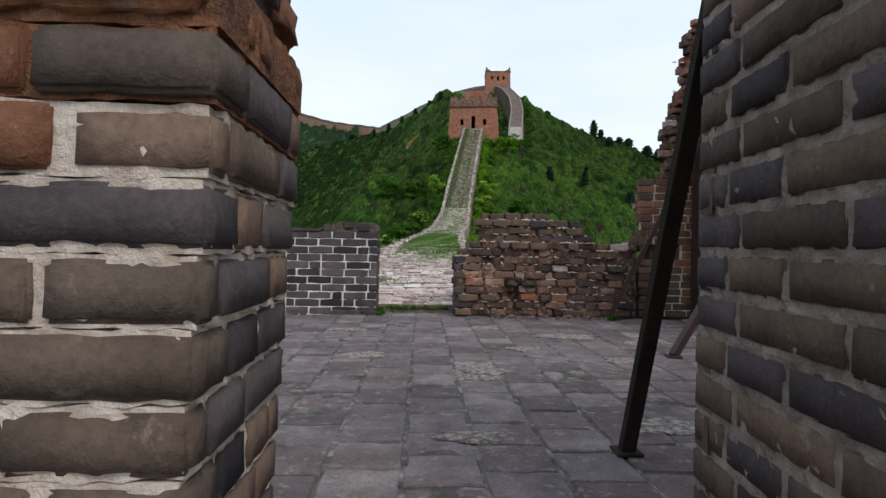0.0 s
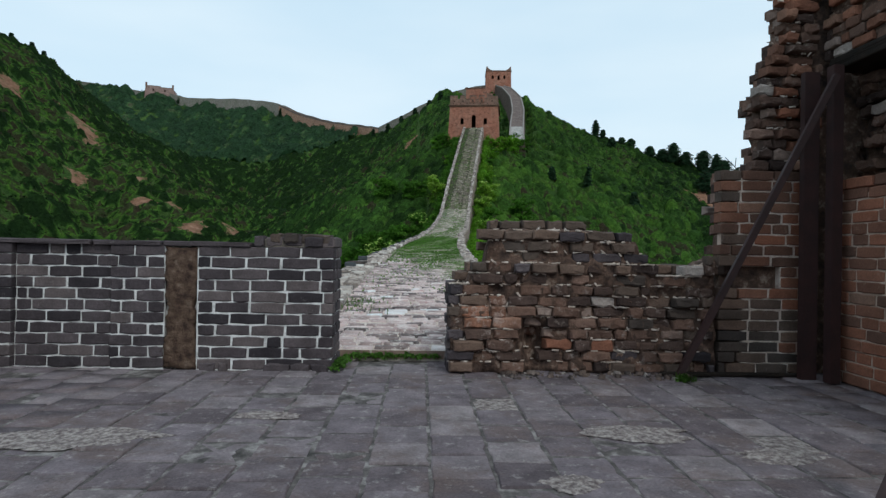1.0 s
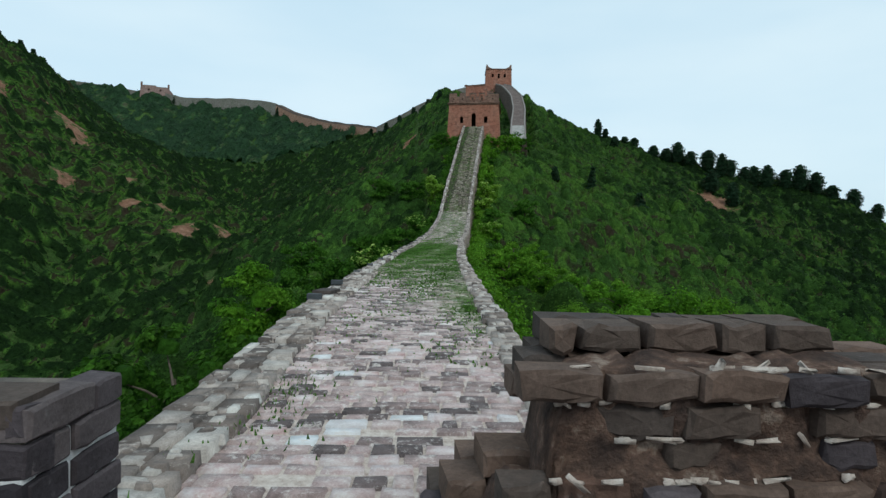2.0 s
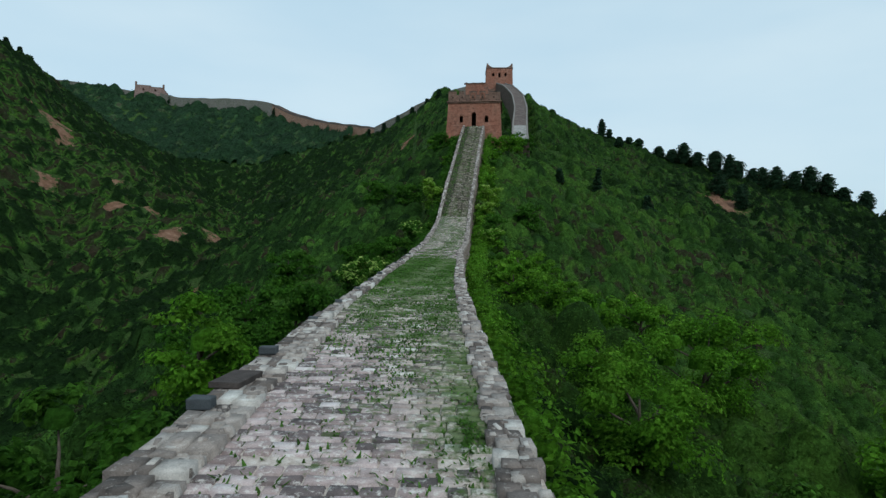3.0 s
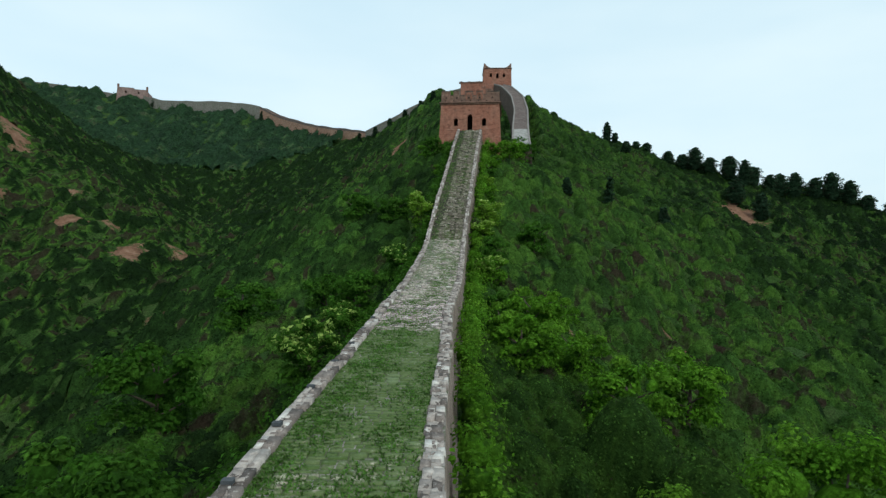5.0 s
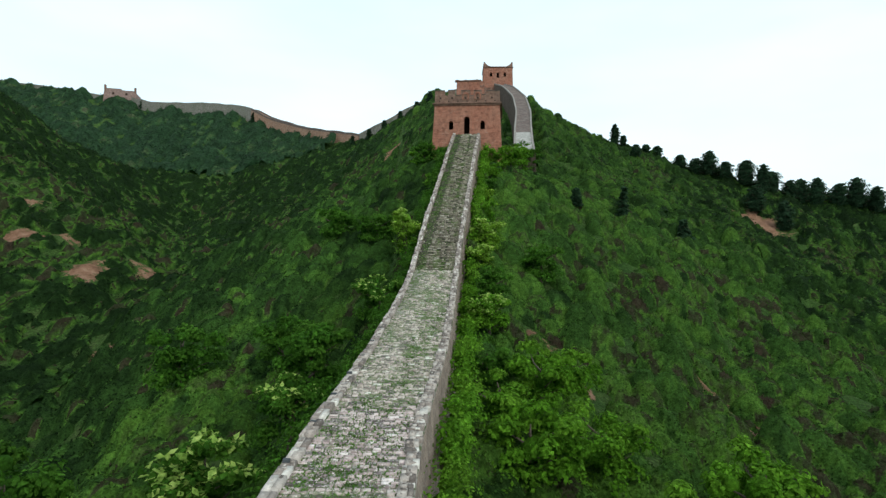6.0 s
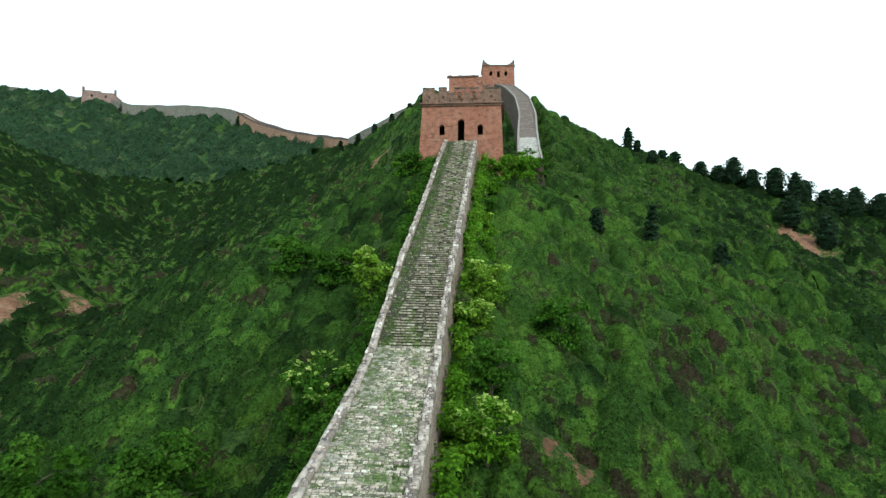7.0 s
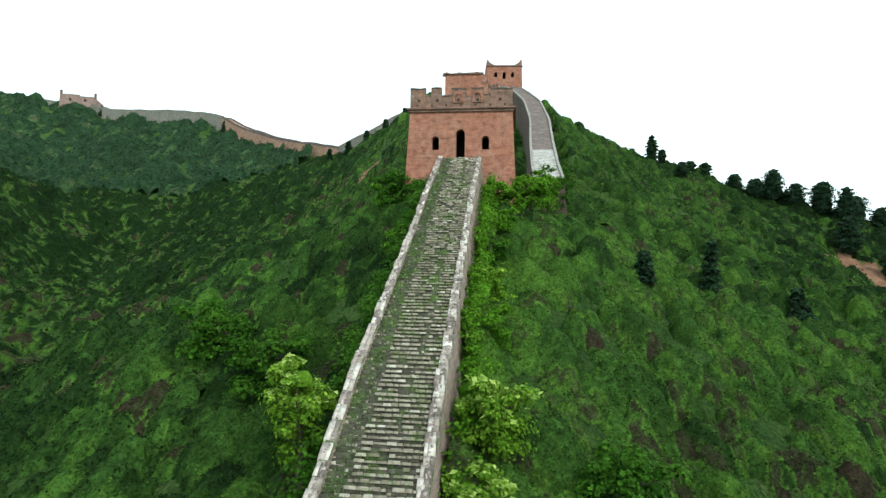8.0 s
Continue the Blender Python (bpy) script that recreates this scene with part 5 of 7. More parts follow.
def merlon(e, x0, x1, y0, y1, z0, z1, seed, mat=M_TOWER_TOP):
    """One length of broken parapet with a ragged head."""
    n = max(2, int(max(x1 - x0, y1 - y0) / 0.35))
    r = random.Random(seed)
    rows = []
    along = x1 - x0 >= y1 - y0
    for k in range(n + 1):
        f = k / n
        t = z1 + r.choice((0, 0, 0, -0.05, 0.04))
        if along:
            x = x0 + f * (x1 - x0)
            rows.append([(x, y0, z0), (x, y0, t), (x, y1, t), (x, y1, z0)])
        else:
            yv = y0 + f * (y1 - y0)
            rows.append([(x0, yv, z0), (x0, yv, t), (x1, yv, t), (x1, yv, z0)])
    link("merlon", strip_mesh("merlon", rows, [mat], True), e)
    cap = []
    for row in rows:
        (ax, ay, _), (_, _, t), _, (bx, by, _) = row
        if along:
            cap.append([(ax, ay - 0.06, t + 0.002), (ax, ay - 0.06, t + 0.1), (bx, by + 0.06, t + 0.1), (bx, by + 0.06, t + 0.002)])
        else:
            cap.append([(ax - 0.06, ay, t + 0.002), (ax - 0.06, ay, t + 0.1), (bx + 0.06, by, t + 0.1), (bx + 0.06, by, t + 0.002)])
    link("coping", strip_mesh("coping", cap, [M_COPING_DARK], True), e, "grey weathered coping bricks")


fy = -td / 2
for k, (a, b, h) in enumerate(((0, 1.48, 1.85), (1.5, 1.98, 1.1), (2.0, 3.0, 1.85), (3.02, 3.9, 1.1), (3.92, 5.3, 1.75), (5.32, 5.75, 1.05), (5.77, 6.95, 1.8), (6.97, 7.6, 1.15), (7.62, tw, 1.7))):
    merlon(mid, a - tw / 2, b - tw / 2, fy - 0.05, fy + 0.4, TH + 0.14, TH + 0.14 + h, 70 + k)
for k in range(5):
    y0 = fy + 0.42 + k * (td - 0.5) / 5
    merlon(mid, -tw / 2, -tw / 2 + 0.4, y0, y0 + (td - 0.5) / 5 - 0.02, TH + 0.14, TH + 0.14 + (1.8 if k % 2 == 0 else 0.9), 80 + k)
    merlon(mid, tw / 2 - 0.4, tw / 2, y0, y0 + (td - 0.5) / 5 - 0.02, TH + 0.14, TH + 0.14 + (1.3 if k % 2 == 0 else 0.8), 90 + k)
# holes are solid dark blocks; the shade in them is their colour
for k in range(7):
    x = -tw / 2 + 0.7 + k * (tw - 1.4) / 6
    part("drain_hole", box_bm(x - 0.09, fy - 0.062, TH + 0.3, x + 0.09, fy + 0.1, TH + 0.48), M_DARK_ROOM, mid, "dark block standing for a shaded drain hole")
for k, x in enumerate((-tw / 2 + 0.85, -tw / 2 + 2.6, -tw / 2 + 4.6, -tw / 2 + 6.4, -tw / 2 + 8.5)):
    part("loophole", box_bm(x - 0.13, fy - 0.064, TH + 0.75, x + 0.13, fy + 0.1, TH + 1.0), M_DARK_ROOM, mid, "dark block standing for a shaded square loophole")
# the ruined lodge on its roof
part("lodge_wall", box_bm(-1.9, -1.2, TH, 2.4, -0.7, TH + 4.35, 0.03, 0.03, 4, 5), M_TOWER, mid, "rosy brick wall of the roof lodge")
part("lodge_wall", box_bm(-1.9, -0.69, TH, -1.4, 2.2, TH + 4.2, 0.03, 0.03, 4, 6), M_TOWER, mid)
part("lodge_wall", box_bm(1.9, -0.69, TH, 2.4, 2.2, TH + 2.6, 0.03, 0.03, 4, 7), M_TOWER_TOP, mid)
part("lodge_wall", box_bm(2.42, -1.2, TH, 3.6, -0.75, TH + 3.3, 0.05, 0.08, 4, 17), M_TOWER_TOP, mid, "crumbling stub of the roof lodge")
for k, x in enumerate((-1.9, -0.4, 1.1, 2.0)):
    part("broken_brick_head", daub(x - 0.3, -1.22, TH + 4.3 - 0.8 * (k == 3), x + 0.35, -0.68, TH + 4.6 - 0.8 * (k == 3), 140 + k, 0.07, 0.2), M_TOWER_TOP, mid)
for k, x in enumerate((-tw / 2 + 4.6, -tw / 2 + 6.4)):
    part("niche_arch", pierced_bm(arch(x, TH + 0.6, 0.95, 1.15), [arch(x, TH + 0.601, 0.6, 0.85)], 0.1, Matrix.Translation((0, fy - 0.15, 0))), M_TOWER, mid, "brick arch round a small blind window")
part("lodge_coping", box_bm(-2.0, -1.3, TH + 4.36, 1.9, -0.6, TH + 4.52, 0.03, 0.03, 3, 8), M_TOWER_TOP, mid)
part("door_sill", box_bm(-0.9, fy - 1.0, 2.1, 0.9, fy + 0.1, 2.5, 0.03, 0.03, 2, 9), M_COPING, mid, "pale stone door sill")

SW, SD, SH = 9.2, 8.0, 5.6
summit = tower("watchtower", 27.0, 201.0, 60.0, -4, SW, SD, SH, 0.03, [(-2.1, 2.7, 0.8, 1.3), (0.0, 2.3, 0.8, 1.7), (2.1, 2.7, 0.8, 1.3)], "distant rosy brick watchtower on the summit", M_TOWER)
sw, sd = SW - 2 * 0.03 * SH, SD - 2 * 0.03 * SH
band(summit, "cornice", sw, sd, SH - 0.1, 0.25, 0.2, M_TOWER_TOP, 160)
for sx in (-1, 1):
    rows = []
    for k in range(8):
        f = k / 7
        x = sx * (sw / 2 - f * 2.6)
        t = SH + 1.55 if k < 2 else SH + 0.15 + 1.15 * (1 - (k - 1) / 6) ** 2
        rows.append([(x, -sd / 2 - 0.05, SH + 0.1), (x, -sd / 2 - 0.05, t), (x, -sd / 2 + 0.5, t), (x, -sd / 2 + 0.5, SH + 0.1)])
    link("corner_horn", strip_mesh("corner_horn", rows, [M_TOWER_TOP], True), summit)
    merlon(summit, sx * sw / 2 - (0.5 if sx > 0 else 0), sx * sw / 2 + (0.5 if sx < 0 else 0), -sd / 2 + 0.5, sd / 2, SH + 0.1, SH + 1.0, 120 + sx)

far_tower = tower("watchtower", -140.5, 304.0, 78.6, 12, 14.2, 9.0, 4.4, 0.03, [(-3.0, 3.2, 0.9, 1.3), (2.6, 3.2, 0.9, 1.3)], "far pale ruined watchtower on the ridge", M_PALE_TOWER)
part("corner_pillar", box_bm(-6.9, -4.3, 4.3, -6.1, -3.5, 7.6, 0.05, 0.06, 3, 131), M_TOWER_TOP, far_tower, "dark weathered corner pillar")
part("corner_pillar", box_bm(6.0, -4.3, 4.3, 6.8, -3.5, 7.0, 0.05, 0.06, 3, 132), M_TOWER_TOP, far_tower, "dark weathered corner pillar")
merlon(far_tower, -6.08, 0.5, -4.35, -3.7, 4.3, 5.9, 133, M_PALE_TOWER)
merlon(far_tower, 0.52, 5.98, -4.35, -3.7, 4.3, 5.3, 134, M_PALE_TOWER)
part("fallen_rubble", daub(7.2, -4.6, -3.0, 10.8, -1.0, 1.6, 135, 0.25, 0.9), M_LIME, far_tower, "white fallen lime rubble")


# ---------------------------------------------------------------- further lengths of wall
def rampart(name, pts, width, sink, mats, label, step=3.0, kerb=0.8, thick=0.45, limy=None):
    """A wall along a line of crest points, with two parapets; top at the points' height."""
    e = empty(name, 0, 0, 0)
    line = []
    for p, q in zip(pts[:-1], pts[1:]):
        n = max(1, int((Vector(q) - Vector(p)).length / step))
        line += [Vector(p).lerp(Vector(q), k / n) for k in range(n)]
    line.append(Vector(pts[-1]))
    for _ in range(3):
        line = [line[0]] + [(line[k - 1] + line[k] * 2 + line[k + 1]) / 4 for k in range(1, len(line) - 1)] + [line[-1]]
    rows, parts = [], {-1: [], 1: []}
    r = random.Random(len(line))
    for k, p in enumerate(line):
        d = (line[min(k + 1, len(line) - 1)] - line[max(k - 1, 0)])
        s = Vector((d.y, -d.x, 0)).normalized()
        a, b = p - s * width / 2, p + s * width / 2
        rows.append([a - s * 0.5 - Vector((0, 0, sink)), a, b, b + s * 0.5 - Vector((0, 0, sink))])
        for sg in (-1, 1):
            o, i = p + s * sg * (width / 2 + 0.01), p + s * sg * (width / 2 - thick)
            t = Vector((0, 0, kerb * r.uniform(0.7, 1.25)))
            parts[sg].append([o - Vector((0, 0, 0.05)), o + t, i + t, i - Vector((0, 0, 0.05))])
    body = strip_mesh("body", rows, [mats[0], mats[-1], M_LIME], True)
    for f in body.polygons:
        if abs(f.normal.z) < 0.6:
            f.material_index = 1 if len(mats) > 2 else 0
        elif limy and f.center.y < limy:
            f.material_index = 2
    link("body", body, e)
    for sg in (-1, 1):
        link("parapet", strip_mesh("parapet", parts[sg], [mats[1]], True), e)
    return tagged(e, label, "rampart")


rampart("rampart", [(20.6, 117.5, 25.2), (21.2, 122, 27.0), (23.4, 135, 33), (26.2, 150, 40), (28.3, 168, 48.4), (28.0, 185, 56), (27.2, 196.5, 60.0)], 3.4, 9, (M_RAMP_TOP, M_COPING_LOW, M_RAMP_SIDE), "grey stepped rampart climbing to the summit tower", 2.0, 0.3, 0.3, 131)
rampart("rampart", [(23, 204, 61), (12, 206, 59.5), (2, 209, 55.5), (-8, 213, 50.5), (-16, 219, 47.5)], 4.6, 6, (M_WALL_FAR, M_WALL_FAR), "grey rampart falling away behind the summit", 3.0)
rampart("rampart", [(-16, 219, 47.8), (-40, 246, 55.5), (-60, 270, 64.5), (-70, 279, 70.5)], 4.6, 8, (M_WALL_FAR_RED, M_RAMP_TOP), "reddish far rampart along the ridge", 4.0)
rampart("rampart", [(-70, 279, 70.5), (-80, 285, 73.5), (-100, 291, 75.5), (-122, 296, 76.0), (-133, 301, 80)], 4.6, 7, (M_WALL_FAR, M_WALL_FAR), "pale grey far rampart on the ridge", 4.0)
rampart("rampart", [(-149, 305, 81.6), (-180, 307, 86.2), (-220, 310, 90.6), (-300, 316, 98.0)], 4.6, 7, (M_WALL_FAR, M_WALL_FAR), "pale grey far rampart behind the hill", 5.0)

# ---------------------------------------------------------------- plants
vr = np.random.RandomState(21)


def leaf_quads(centres, size, rng, up_bias=0.35, out=None):
    """One slightly folded leaf-like quad at each centre, facing mostly outwards from its crown."""
    n = len(centres)
    nrm = rng.normal(size=(n, 3)) * (1.0 if out is None else 0.33)
    if out is not None:
        nrm += out
    else:
        nrm[:, 2] = np.abs(nrm[:, 2])
    nrm[:, 2] += up_bias
    nrm /= np.linalg.norm(nrm, axis=1)[:, None]
    t = rng.normal(size=(n, 3))
    t -= (t * nrm).sum(1)[:, None] * nrm
    t /= np.linalg.norm(t, axis=1)[:, None]
    b = np.cross(nrm, t)
    s = (size * rng.uniform(0.6, 1.3, n))[:, None]
    w = s * rng.uniform(0.5, 0.85, n)[:, None]
    droop = nrm * s * rng.uniform(-0.25, 0.1, n)[:, None]
    return np.stack([centres - t * s * 0.5 + droop, centres - b * w * 0.5, centres + t * s * 0.5 + droop, centres + b * w * 0.5], axis=1)


def clump(c, radius, count, leaf, rng, squash=0.8, hollow=0.55, lobes=5):
    """Leaf places in a lobed, uneven crown round c."""
    k = rng.normal(size=(lobes, 3))
    k /= np.linalg.norm(k, axis=1)[:, None]
    k[:, 2] = np.abs(k[:, 2]) * 0.9 - 0.1
    lob = k * radius * rng.uniform(0.35, 0.7, lobes)[:, None]
    lr = radius * rng.uniform(0.4, 0.65, lobes)
    pick = rng.randint(0, lobes, count)
    d = rng.normal(size=(count, 3))
    d /= np.linalg.norm(d, axis=1)[:, None]
    d[:, 2] = np.where(d[:, 2] < -0.3, -d[:, 2], d[:, 2])
    r = lr[pick] * (hollow + (1 - hollow) * rng.rand(count) ** 0.6) * rng.uniform(0.85, 1.15, count)
    p = lob[pick] + d * r[:, None]
    p[:, 2] *= squash
    clump.out = d * 0.8 + p / (np.linalg.norm(p, axis=1)[:, None] + 1e-6) * 0.5
    return np.asarray(c) + p


# hillside scrub: a closed cover of rounded bushes with their leaves, open on bare earth, clear of walls and towers
DRY = [(-62, 122, 26), (-86, 138, 22), (-84, 108, 24), (-42, 112, 12), (84, 128, 14), (14, 68, 4), (45, 88, 9), (58, 155, 10), (30, 66, 7), (-8, 158, 10), (24, 84, 5)]


FRESH = [(28, 49, 7), (20, 30, 8), (12, 23, 6), (10, 34, 6), (16, 41, 6), (13, 60, 5), (12, 51, 4), (16, 66, 3), (11, 96, 3), (9, 88, 3), (27, 103, 4), (-12, 62, 7), (-7, 50, 5)]


def clear_of_walls(X, Y, gap):
    off = X - np.interp(Y, LINE_Y, LINE_X)
    ok = ~((np.abs(off) < 2.1 + gap) & (Y > 0) & (Y < 113))
    ok &= ~((X > -5.6 - gap) & (X < 5.3 + gap) & (Y < 1.5 + gap) & (Y > -13))
    ok &= ~((X > 4.6 - gap) & (X < 17.2 + gap) & (Y > 107.2 - gap) & (Y < 119.5 + gap))
    return ok & ~((np.abs(X - np.interp(Y, [117, 122, 135, 150, 168, 185, 197], [20.6, 21.2, 23.4, 26.2, 28.3, 28, 27.2])) < 2.1 + gap) & (Y > 115) & (Y < 206))


def dryness(X, Y):
    out = np.zeros_like(X)
    for x, y, r in DRY:
        out = np.maximum(out, np.exp(-((X - x) ** 2 + (Y - y) ** 2) / r ** 2))
    return out


def line_off(X, Y):
    return X - np.interp(Y, LINE_Y, LINE_X)


def in_view(X, Y):
    """The ground that the slopes do not hide, either side of the walk."""
    return (X < 14 + 1.0 * (Y - 4)) & (X > -15 - 1.0 * (Y - 4)) & (Y < np.where(X > 22, 206 - 0.4 * (X - 27), 1e3))


def bush_field(area, spacing, size, share, seed):
    """Places, radii, heights and tones of all bushes of one stretch of hills."""
    r = np.random.RandomState(seed)
    x0, x1, y0, y1 = area
    n = int((x1 - x0) * (y1 - y0) / spacing ** 2)
    bx, by = r.uniform(x0, x1, n), r.uniform(y0, y1, n)
    rad = size[0] + (size[1] - size[0]) * r.rand(n)
    large = r.rand(n) < share * (1 + 1.2 * np.clip(fbm(bx, by, 26, 12), -0.8, 1))
    rad = np.where(large, size[2] * r.uniform(0.6, 1.0, n), rad)
    dry = dryness(bx, by)
    # left valley's shade is put into the tones; upper right hill toned down too
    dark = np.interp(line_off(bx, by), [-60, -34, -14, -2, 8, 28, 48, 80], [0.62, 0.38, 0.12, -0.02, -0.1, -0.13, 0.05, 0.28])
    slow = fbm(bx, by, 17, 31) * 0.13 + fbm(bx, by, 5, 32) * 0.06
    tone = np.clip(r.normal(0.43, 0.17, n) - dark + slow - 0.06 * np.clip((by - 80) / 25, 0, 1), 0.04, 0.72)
    pick = r.rand(n)
    tone = np.where((pick < 0.15 + 0.65 * dry) & ~large, r.uniform(0.76, 0.86, n), tone)
    tone = np.where((pick < 0.01 + 0.1 * dry) & ~large, r.uniform(0.88, 1.0, n), tone)
    for x, y, rr in FRESH:
        tone = np.where(r.rand(n) < 0.85 * np.exp(-((bx - x) ** 2 + (by - y) ** 2) / rr ** 2), r.uniform(0.54, 0.7, n), tone)
    tall = rad * np.where(large, r.uniform(1.0, 1.6, n), r.uniform(0.7, 1.6, n))
    keep = in_view(bx, by) & (bare_amount(bx, by) < r.uniform(0.1, 0.5, n)) & clear_of_walls(bx, by, 0.4 * rad)
    return np.stack([bx, by, rad, tall, tone], 1)[keep]


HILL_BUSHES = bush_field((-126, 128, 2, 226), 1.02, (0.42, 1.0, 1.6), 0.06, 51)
tr_ = np.random.RandomState(53)
thicket = np.stack([20.5 + 4.2 * tr_.normal(size=34), 30.5 + 3.6 * tr_.normal(size=34), tr_.uniform(1.1, 2.3, 34), tr_.uniform(1.8, 4.2, 34), tr_.uniform(0.52, 0.72, 34)], 1)
HILL_BUSHES = np.concatenate([HILL_BUSHES, thicket[line_off(thicket[:, 0], thicket[:, 1]) > 7]])
FAR_BUSHES = bush_field((-332, 10, 218, 318), 2.3, (1.0, 1.8, 3.0), 0.12, 52)


def canopy(name, area, cell, field, density, leaf, mat, label, rule, seed):
    """Bushes side by side: their rounded skins in one sheet, and leaves that stand out of it."""
    r = np.random.RandomState(seed)
    x0, x1, y0, y1 = area
    gx, gy = np.arange(x0, x1, cell), np.arange(y0, y1, cell)
    X, Y = np.meshgrid(gx, gy)
    X = X + r.uniform(-0.3, 0.3, X.shape) * cell
    Y = Y + r.uniform(-0.3, 0.3, Y.shape) * cell
    H = np.full(X.shape, -0.6)
    T = np.full(X.shape, 0.25)
    inside = (field[:, 0] > x0 - 2) & (field[:, 0] < x1 + 2) & (field[:, 1] > y0 - 2) & (field[:, 1] < y1 + 2)
    inside &= rule(field[:, 0], field[:, 1]) | rule(field[:, 0] + 2, field[:, 1]) | rule(field[:, 0] - 2, field[:, 1]) | rule(field[:, 0], field[:, 1] + 2) | rule(field[:, 0], field[:, 1] - 2)
    for bx, by, rad, tall, tone in field[inside].tolist():
        i0, i1 = int((bx - rad - x0) / cell), int((bx + rad - x0) / cell) + 2
        j0, j1 = int((by - rad - y0) / cell), int((by + rad - y0) / cell) + 2
        sl = (slice(max(j0, 0), max(j1, 0)), slice(max(i0, 0), max(i1, 0)))
        d2 = ((X[sl] - bx) ** 2 + (Y[sl] - by) ** 2) / rad ** 2
        h = np.where(d2 < 1, tall * np.maximum(1 - d2, 0) ** 0.6 - 0.3, -1)
        up = h > H[sl]
        H[sl] = np.where(up, h, H[sl])
        T[sl] = np.where(up, tone, T[sl])
    ny, nx = X.shape
    T = np.clip(T + r.normal(0, 0.05, X.shape), 0, 1)
    ground = land(X, Y)
    Z = ground + H + 0.2 + r.uniform(-0.3, 0.3, X.shape) * min(cell, 1.0)
    use = rule(X, Y) & clear_of_walls(X, Y, 0.1) & (bare_amount(X, Y) < 0.9)
    gi = np.arange(nx * ny).reshape(ny, nx)
    fok = (use[:-1, :-1] & use[1:, 1:] & use[1:, :-1] & use[:-1, 1:] & (np.maximum(np.maximum(H[:-1, :-1], H[1:, 1:]), np.maximum(H[1:, :-1], H[:-1, 1:])) > -0.5))
    faces = np.stack([gi[:-1, :-1], gi[:-1, 1:], gi[1:, 1:], gi[1:, :-1]], -1)[fok]
    used, inv = np.unique(faces, return_inverse=True)
    faces = inv.reshape(-1, 4)
    skin = np.stack([X, Y, Z], -1).reshape(-1, 3)[used]
    skin_tone = T.ravel()[used]
    # leaves on the skin
    mid = skin[faces].mean(1)
    dz = np.cross(skin[faces[:, 2]] - skin[faces[:, 0]], skin[faces[:, 3]] - skin[faces[:, 1]])
    want = density(mid[:, 0], mid[:, 1]) * cell * cell
    count = np.floor(want + r.rand(len(mid))).astype(int)
    src = np.repeat(np.arange(len(mid)), count)
    m = len(src)
    q = faces[src]
    u, v = r.rand(m, 1), r.rand(m, 1)
    c = skin[q[:, 0]] * (1 - u) * (1 - v) + skin[q[:, 1]] * u * (1 - v) + skin[q[:, 2]] * u * v + skin[q[:, 3]] * (1 - u) * v
    nrm = dz[src] / np.linalg.norm(dz[src], axis=1)[:, None]
    s = leaf(c[:, 0], c[:, 1])[:, None] * r.uniform(0.55, 1.35, (m, 1))
    face = nrm + np.array((0, 0, 0.35)) + r.normal(size=(m, 3)) * 0.55
    t = r.normal(size=(m, 3)) + nrm * 0.5
    t -= (t * face).sum(1)[:, None] * face / (face * face).sum(1)[:, None]
    t /= np.linalg.norm(t, axis=1)[:, None]
    b = np.cross(face, t)
    b /= np.linalg.norm(b, axis=1)[:, None]
    w = s * r.uniform(0.45, 0.8, (m, 1))
    c = c + nrm * s * r.uniform(0.0, 0.8, (m, 1))
    lv = np.stack([c - t * s * 0.5, c - b * w * 0.5, c + t * s * 0.5, c + b * w * 0.5], 1).reshape(-1, 3)
    lt = np.repeat(np.clip(skin_tone[q[:, 0]] + r.normal(0, 0.05, m), 0, 1), 4)
    verts = np.concatenate([lv, skin]).astype(np.float32)
    idx = np.concatenate([np.arange(len(lv)).reshape(-1, 4), faces + len(lv)]).astype(np.int32)
    me = bpy.data.meshes.new(name)
    me.vertices.add(len(verts))
    me.vertices.foreach_set("co", verts.ravel())
    me.loops.add(idx.size)
    me.loops.foreach_set("vertex_index", idx.ravel())
    me.polygons.add(len(idx))
    me.polygons.foreach_set("loop_start", np.arange(0, idx.size, 4, dtype=np.int32))
    me.polygons.foreach_set("use_smooth", np.arange(len(idx)) >= len(lv) // 4)
    me.update(calc_edges=True)
    me.materials.append(mat)
    me.attributes.new("tone", "FLOAT", "POINT").data.foreach_set("value", np.concatenate([lt, skin_tone]).astype(np.float32))
    return tagged(link(name, me), label, "shrubs", kind="stuff")


def near_side(sign, reach, y0, y1):
    return lambda X, Y: (sign * line_off(X, Y) > 0) & (np.abs(line_off(X, Y)) < reach) & (Y >= y0) & (Y < y1) & in_view(X, Y)


def open_right(X, Y):
    return (line_off(X, Y) >= 12) & in_view(X, Y) & (X < 126)


def open_left(X, Y):
    return (line_off(X, Y) <= -12) & in_view(X, Y) & (X > -124) & (Y < 222)


def crest_side(X, Y):
    return in_view(X, Y) & (Y >= 112) & (np.abs(line_off(X, Y)) < 12)


def below_far_ridge(X, Y):
    return (Y >= 222) & (Y < np.interp(X, [-330, -149, -122, -80, -60, -19, 6], [314, 303, 294, 283, 268, 217, 207])) & (X > -16 - 0.95 * (Y - 5))


def fade(near, far, reach):
    return lambda X, Y: far + (near - far) * np.exp(-np.maximum(np.abs(line_off(X, Y)) - 8, 0) / reach)


